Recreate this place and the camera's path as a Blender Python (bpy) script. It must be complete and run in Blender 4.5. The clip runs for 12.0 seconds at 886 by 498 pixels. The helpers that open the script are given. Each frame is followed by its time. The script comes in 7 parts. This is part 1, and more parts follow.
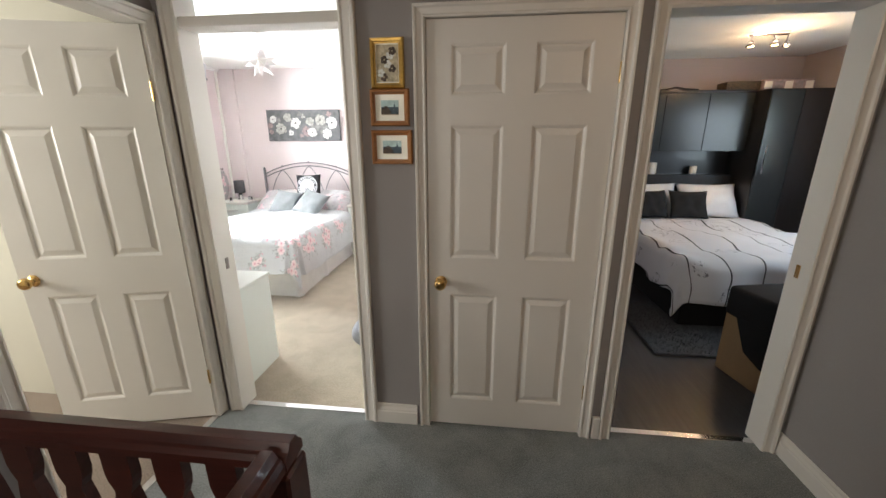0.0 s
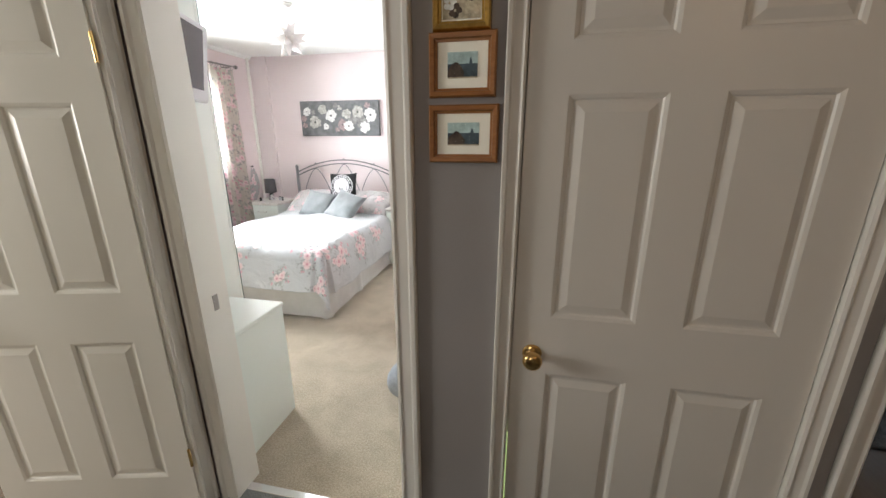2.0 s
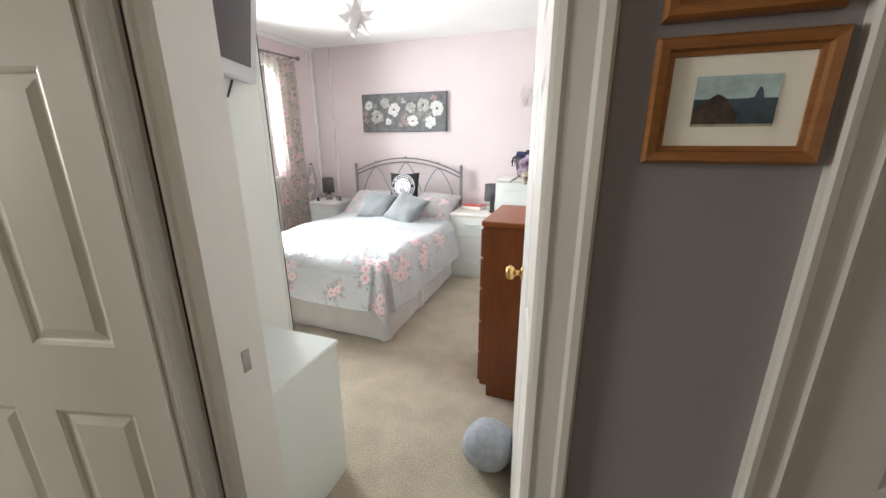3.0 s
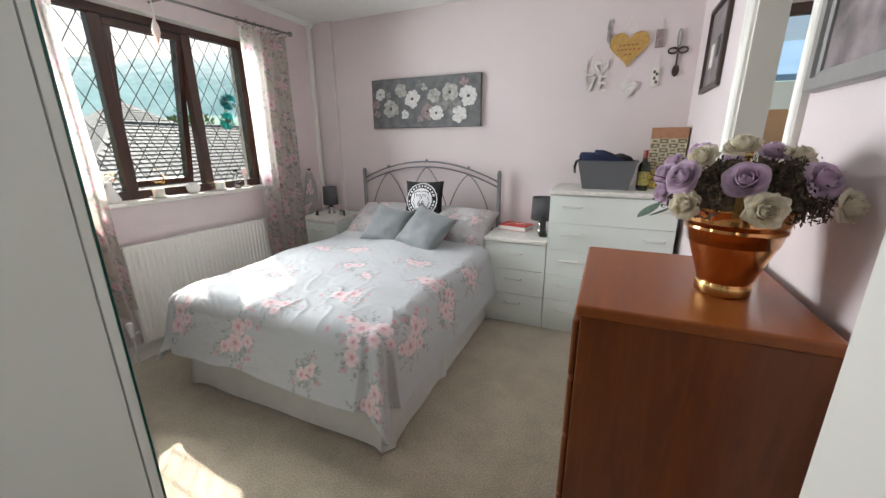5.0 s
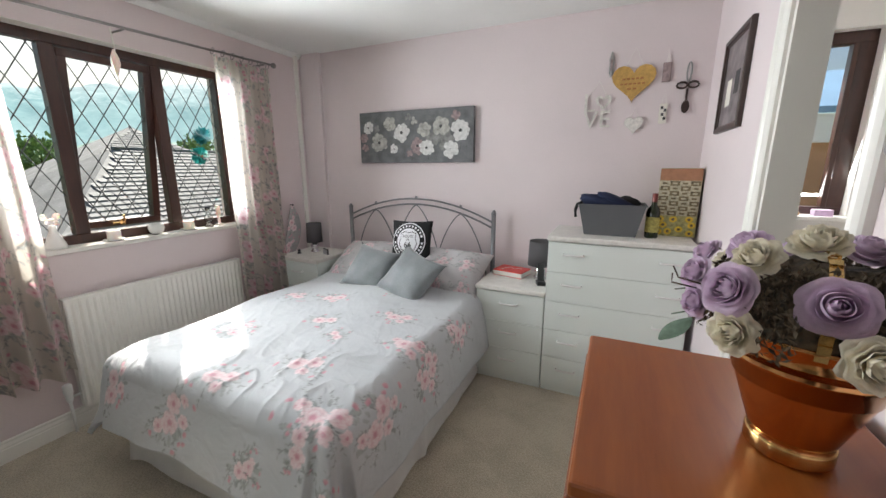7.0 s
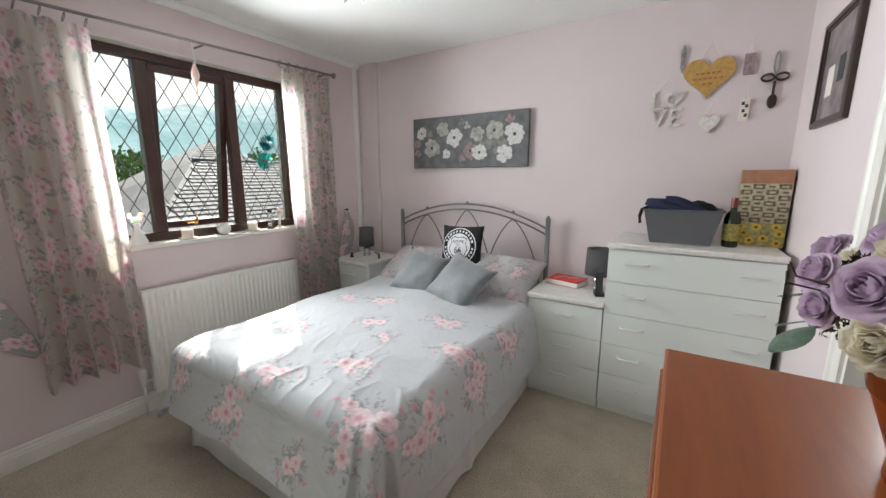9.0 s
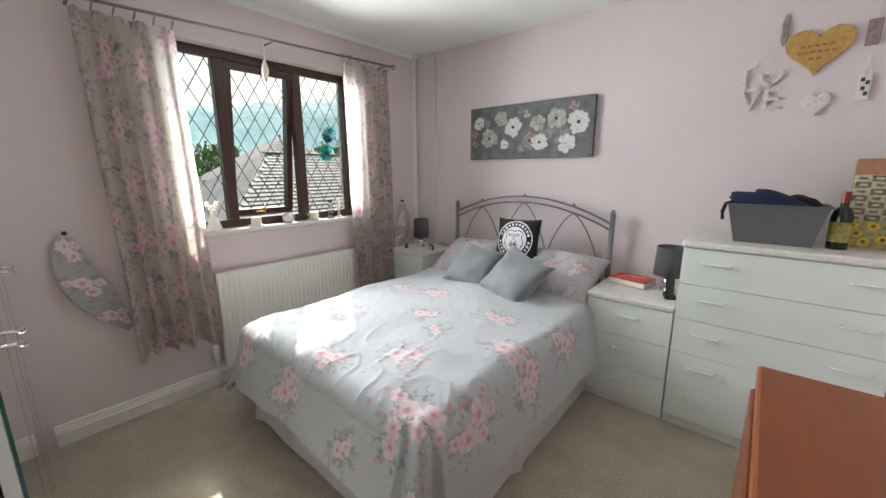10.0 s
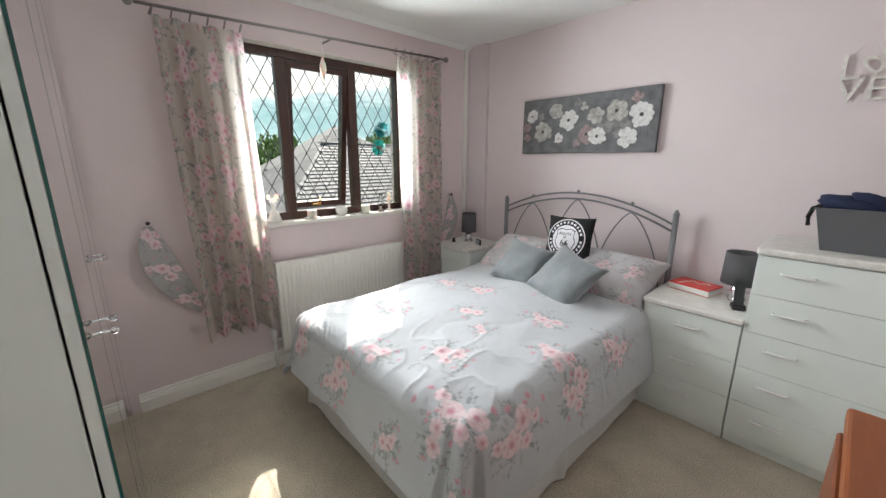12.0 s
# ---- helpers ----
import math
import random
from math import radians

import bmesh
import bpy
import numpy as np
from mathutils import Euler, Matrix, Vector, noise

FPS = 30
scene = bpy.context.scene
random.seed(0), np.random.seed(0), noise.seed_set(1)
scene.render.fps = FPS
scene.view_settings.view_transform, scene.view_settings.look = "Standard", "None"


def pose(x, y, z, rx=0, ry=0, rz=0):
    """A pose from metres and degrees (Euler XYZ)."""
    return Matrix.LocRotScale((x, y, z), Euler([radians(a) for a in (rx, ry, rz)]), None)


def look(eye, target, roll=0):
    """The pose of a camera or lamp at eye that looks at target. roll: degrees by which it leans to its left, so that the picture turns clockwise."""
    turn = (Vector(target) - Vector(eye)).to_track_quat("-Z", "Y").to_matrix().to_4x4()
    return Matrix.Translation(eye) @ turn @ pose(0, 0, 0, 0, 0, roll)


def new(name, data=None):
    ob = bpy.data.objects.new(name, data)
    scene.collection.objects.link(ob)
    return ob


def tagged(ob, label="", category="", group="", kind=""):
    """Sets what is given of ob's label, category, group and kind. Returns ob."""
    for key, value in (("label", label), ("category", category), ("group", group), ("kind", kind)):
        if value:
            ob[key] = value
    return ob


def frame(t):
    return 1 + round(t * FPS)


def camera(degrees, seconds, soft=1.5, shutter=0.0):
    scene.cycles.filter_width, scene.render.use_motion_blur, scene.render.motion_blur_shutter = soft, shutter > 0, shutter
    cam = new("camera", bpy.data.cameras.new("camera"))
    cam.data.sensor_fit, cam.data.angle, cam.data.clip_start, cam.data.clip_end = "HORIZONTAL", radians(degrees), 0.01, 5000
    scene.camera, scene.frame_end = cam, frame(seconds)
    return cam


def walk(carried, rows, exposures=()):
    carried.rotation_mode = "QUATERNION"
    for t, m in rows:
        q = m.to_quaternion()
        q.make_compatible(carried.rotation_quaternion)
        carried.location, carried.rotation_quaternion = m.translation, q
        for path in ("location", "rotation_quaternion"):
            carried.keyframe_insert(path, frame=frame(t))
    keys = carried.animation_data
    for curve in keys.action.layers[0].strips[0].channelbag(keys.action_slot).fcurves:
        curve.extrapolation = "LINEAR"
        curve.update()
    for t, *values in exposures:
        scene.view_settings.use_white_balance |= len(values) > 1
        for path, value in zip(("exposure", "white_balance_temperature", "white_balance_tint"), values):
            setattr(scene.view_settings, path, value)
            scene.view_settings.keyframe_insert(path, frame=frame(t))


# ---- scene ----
cam = camera(99.6, 12.0)
PATH = [
    (0, (0.637, 0.193, 1.491), (0.424, 2.105, 0.945), -0.1),
    (0.5, (0.642, 0.274, 1.467), (0.429, 2.185, 0.916), -0.0),
    (1, (0.598, 0.449, 1.46), (0.38, 2.358, 0.907), 0.1),
    (1.5, (0.5, 0.66, 1.464), (0.23, 2.562, 0.91), 0.1),
    (2, (0.381, 0.868, 1.455), (-0.016, 2.748, 0.899), -0.1),
    (2.5, (0.233, 1.105, 1.455), (-0.302, 2.949, 0.896), -0.2),
    (3, (0.053, 1.323, 1.428), (-0.594, 3.13, 0.867), -0.1),
    (5, (-0.348, 2.297, 1.386), (-1.121, 4.057, 0.839), -0.4),
    (5.5, (-0.386, 2.477, 1.408), (-1.18, 4.236, 0.888), -0.2),
    (6, (-0.375, 2.574, 1.454), (-1.174, 4.335, 0.949), -0.2),
    (6.5, (-0.364, 2.617, 1.487), (-1.164, 4.389, 1.022), -0.1),
    (8.5, (-0.358, 2.647, 1.432), (-1.292, 4.383, 1.067), -0.2),
    (9, (-0.394, 2.668, 1.434), (-1.438, 4.338, 1.059), -0.1),
    (9.5, (-0.41, 2.692, 1.417), (-1.586, 4.271, 1.037), 0.1),
    (10, (-0.421, 2.709, 1.423), (-1.695, 4.203, 1.011), -0.1),
    (10.5, (-0.439, 2.711, 1.422), (-1.766, 4.146, 0.972), 0.2),
    (11, (-0.429, 2.718, 1.441), (-1.811, 4.093, 0.970), -0.1),
    (11.5, (-0.429, 2.717, 1.454), (-1.848, 4.054, 0.980), -0.0),
    (12, (-0.441, 2.717, 1.467), (-1.884, 4.03, 1.000), 0.1),
]
walk(cam, [(t, look(eye, target, roll)) for t, eye, target, roll in PATH], ((0.0, 2.65), (1.5, 2.5), (2.5, 2.25), (3.2, 2.05), (4.8, 1.3), (6.0, 1.14), (9.0, 1.14), (12.0, 1.22)))

# ---- world, sun, large lights ----
SUN_WAY = Vector((1.0, -0.67, -1.09)).normalized()
world = bpy.data.worlds.new("sky")
scene.world = world
world.use_nodes = True
wt = world.node_tree
sky = wt.nodes.new("ShaderNodeTexSky")
sky.sky_type, sky.sun_disc = "NISHITA", False
sky.sun_elevation = radians(42.2)
sky.sun_rotation = math.atan2(-SUN_WAY.x, -SUN_WAY.y)
sky.air_density, sky.dust_density = 1.2, 2.5
wt.links.new(sky.outputs["Color"], wt.nodes["Background"].inputs["Color"])
wt.nodes["Background"].inputs["Strength"].default_value = 0.055


def lamp(name, kind, m, energy, color=(1, 1, 1), size=1.0, size_y=None, spread=None):
    data = bpy.data.lights.new(name, kind)
    data.energy, data.color = energy, color
    if kind == "AREA":
        data.shape = "RECTANGLE"
        data.size, data.size_y = size, size_y or size
        if spread:
            data.spread = radians(spread)
    elif kind == "SUN":
        data.angle = radians(size)
    else:
        data.shadow_soft_size = size
    ob = new(name, data)
    ob.matrix_world = m
    return ob


lamp("sun", "SUN", look((0, 0, 20), Vector((0, 0, 20)) + SUN_WAY), 5.0, (1, 0.95, 0.87), 0.5)
lamp("sky_window_bedroom", "AREA", look((-3.105, 4.07, 1.6), (0, 3.95, 1.6)), 18.5, (0.93, 0.97, 1.0), 1.15, 0.9, 128)
lamp("sky_window_ensuite", "AREA", look((0.63, 5.38, 1.7), (0.6, 3.0, 1.0)), 6.32, (0.95, 0.98, 1.0), 0.4, 0.8)
lamp("sky_window_second_bedroom", "AREA", look((4.28, 3.35, 1.6), (2.6, 3.9, 0.8)), 3.7, (0.72, 0.86, 1.0), 1.0, 0.9)
lamp("lamp_landing", "POINT", pose(1.55, 0.1, 2.25), 1.18, (1.0, 0.58, 0.28), 0.14)
# Added fill light for the landing's left side; no window is built there.
lamp("added_fill_landing", "AREA", look((-0.7, -1.9, 1.7), (-0.8, 1.9, 0.7)), 3.41, (1.0, 0.93, 0.84), 1.0, 1.0)
# Added fill to brighten the open left door; that room has no modelled window.
lamp("added_fill_left_room", "AREA", look((-3.4, 0.6, 1.7), (-1.0, 1.4, 0.9)), 9.92, (1.0, 0.96, 0.9), 1.0, 1.0)

# ---- materials ----


def mix_color(nt, fac, a, b, blend="MIX"):
    n = nt.nodes.new("ShaderNodeMix")
    n.data_type, n.blend_type = "RGBA", blend
    for key, v in ((0, fac), (6, a), (7, b)):
        if isinstance(v, (int, float)):
            n.inputs[key].default_value = v
        elif isinstance(v, tuple):
            n.inputs[key].default_value = (*v[:3], 1)
        else:
            nt.links.new(v, n.inputs[key])
    return n.outputs[2]


def math_node(nt, op, a, b=None, c=None, clamp=False):
    n = nt.nodes.new("ShaderNodeMath")
    n.operation, n.use_clamp = op, clamp
    for i, v in enumerate((a, b, c)):
        if v is None:
            continue
        if isinstance(v, (int, float)):
            n.inputs[i].default_value = v
        else:
            nt.links.new(v, n.inputs[i])
    return n.outputs[0]


def ramp(nt, fac, lo, hi):
    n = nt.nodes.new("ShaderNodeMapRange")
    n.inputs[1].default_value, n.inputs[2].default_value = lo, hi
    nt.links.new(fac, n.inputs[0])
    return n.outputs[0]


def coords(nt, kind="Object", scale=(1, 1, 1), rot=(0, 0, 0), loc=(0, 0, 0)):
    tc = nt.nodes.new("ShaderNodeTexCoord")
    mp = nt.nodes.new("ShaderNodeMapping")
    mp.inputs["Scale"].default_value = scale
    mp.inputs["Rotation"].default_value = rot
    mp.inputs["Location"].default_value = loc
    nt.links.new(tc.outputs[kind], mp.inputs[0])
    return mp.outputs[0]


def noise_tex(nt, vec, scale, detail=4.0, rough=0.55, dist=0.0, out="Fac"):
    n = nt.nodes.new("ShaderNodeTexNoise")
    n.inputs["Scale"].default_value, n.inputs["Detail"].default_value = scale, detail
    n.inputs["Roughness"].default_value, n.inputs["Distortion"].default_value = rough, dist
    nt.links.new(vec, n.inputs["Vector"])
    return n.outputs[out]


def bump(nt, height, strength, dist=0.01):
    n = nt.nodes.new("ShaderNodeBump")
    n.inputs["Strength"].default_value, n.inputs["Distance"].default_value = strength, dist
    nt.links.new(height, n.inputs["Height"])
    nt.links.new(n.outputs[0], nt.nodes["Principled BSDF"].inputs["Normal"])


def base_mat(name, color, rough=0.5, metal=0.0, **more):
    m = bpy.data.materials.new(name)
    m.use_nodes = True
    p = m.node_tree.nodes["Principled BSDF"]
    p.inputs["Base Color"].default_value = (*color, 1)
    p.inputs["Roughness"].default_value, p.inputs["Metallic"].default_value = rough, metal
    for key, v in more.items():
        p.inputs[key.replace("_", " ")].default_value = v
    return m


def surface(name, color, rough=0.5, metal=0.0, vary=0.08, scale=3.0, grain=60.0, relief=0.15, depth=0.002,
            stretch=(1, 1, 1), second=None, rough_vary=0.1, **more):
    """A surface with blotches at a large scale and grain at a small one."""
    m = base_mat(name, color, rough, metal, **more)
    nt = m.node_tree
    p = nt.nodes["Principled BSDF"]
    v = coords(nt, scale=stretch)
    big, small = noise_tex(nt, v, scale, 3), noise_tex(nt, v, grain, 5, 0.6)
    dark = tuple(c * (1 - 2.2 * vary) for c in color) if second is None else second
    f = math_node(nt, "ADD", math_node(nt, "MULTIPLY", big, 0.6), math_node(nt, "MULTIPLY", small, 0.4))
    c = mix_color(nt, ramp(nt, f, 0.35, 0.65), dark, tuple(min(1, c * (1 + vary * 0.6)) for c in color))
    nt.links.new(c, p.inputs["Base Color"])
    nt.links.new(math_node(nt, "ADD", rough - rough_vary / 2, math_node(nt, "MULTIPLY", big, rough_vary)), p.inputs["Roughness"])
    bump(nt, small, relief, depth)
    return m


def carpet(name, a, b, bump_scale=130):
    m = base_mat(name, a, 0.95)
    nt = m.node_tree
    p = nt.nodes["Principled BSDF"]
    p.inputs["Sheen Weight"].default_value = 0.25
    v = coords(nt)
    tuft = noise_tex(nt, v, bump_scale, 3, 0.7)
    patch = noise_tex(nt, v, 5, 5, 0.65, 0.4)
    f = math_node(nt, "ADD", math_node(nt, "MULTIPLY", tuft, 0.68), math_node(nt, "MULTIPLY", patch, 0.32))
    nt.links.new(mix_color(nt, ramp(nt, f, 0.41, 0.59), b, a), p.inputs["Base Color"])
    bump(nt, math_node(nt, "ADD", tuft, math_node(nt, "MULTIPLY", patch, 0.6)), 0.8, 0.006)
    return m


def wood(name, a, b, rough=0.35, scale=1.0, axis="Z", coat=0.2):
    m = base_mat(name, a, rough)
    nt = m.node_tree
    p = nt.nodes["Principled BSDF"]
    p.inputs["Coat Weight"].default_value = coat
    st = {"X": (0.12, 1, 1), "Y": (1, 0.12, 1), "Z": (1, 1, 0.12)}[axis]
    v = coords(nt, scale=tuple(s * scale for s in st))
    g = noise_tex(nt, v, 22, 6, 0.65, 1.2)
    h = noise_tex(nt, v, 120, 3, 0.6)
    f = math_node(nt, "ADD", math_node(nt, "MULTIPLY", g, 0.75), math_node(nt, "MULTIPLY", h, 0.25))
    nt.links.new(mix_color(nt, ramp(nt, f, 0.35, 0.66), b, a), p.inputs["Base Color"])
    nt.links.new(math_node(nt, "ADD", rough - 0.05, math_node(nt, "MULTIPLY", g, 0.12)), p.inputs["Roughness"])
    bump(nt, f, 0.12, 0.001)
    return m


def printed(name, rough=0.75, translucent=0.0, wrinkle=0.0):
    """Cotton whose print is dyed into the cloth's own colours, with its weave and small creases over its UV in metres."""
    m = base_mat(name, (0.6, 0.6, 0.6), rough)
    nt = m.node_tree
    p = nt.nodes["Principled BSDF"]
    p.inputs["Sheen Weight"].default_value = 0.15
    uv = coords(nt, "UV")
    dye_ = nt.nodes.new("ShaderNodeAttribute")
    dye_.attribute_name = "print"
    worn = math_node(nt, "ADD", 0.92, math_node(nt, "MULTIPLY", noise_tex(nt, uv, 6, 3), 0.14))
    grey = nt.nodes.new("ShaderNodeCombineColor")
    for key in range(3):
        nt.links.new(worn, grey.inputs[key])
    c = mix_color(nt, 1.0, dye_.outputs["Color"], grey.outputs[0], "MULTIPLY")
    nt.links.new(c, p.inputs["Base Color"])
    h = math_node(nt, "MULTIPLY", noise_tex(nt, uv, 420, 2), 0.06)
    if wrinkle:
        h = math_node(nt, "ADD", h, math_node(nt, "MULTIPLY", noise_tex(nt, uv, 7.5, 4, 0.55, 1.6), wrinkle))
    bump(nt, h, 0.6, 0.03 if wrinkle else 0.01)
    if translucent:
        tr = nt.nodes.new("ShaderNodeBsdfTranslucent")
        nt.links.new(c, tr.inputs["Color"])
        ms = nt.nodes.new("ShaderNodeMixShader")
        ms.inputs[0].default_value = translucent
        nt.links.new(p.outputs[0], ms.inputs[1])
        nt.links.new(tr.outputs[0], ms.inputs[2])
        nt.links.new(ms.outputs[0], nt.nodes["Material Output"].inputs["Surface"])
    return m


def glow(name, color, strength):
    m = base_mat(name, color, 0.5)
    p = m.node_tree.nodes["Principled BSDF"]
    p.inputs["Emission Color"].default_value = (*color, 1)
    p.inputs["Emission Strength"].default_value = strength
    return m


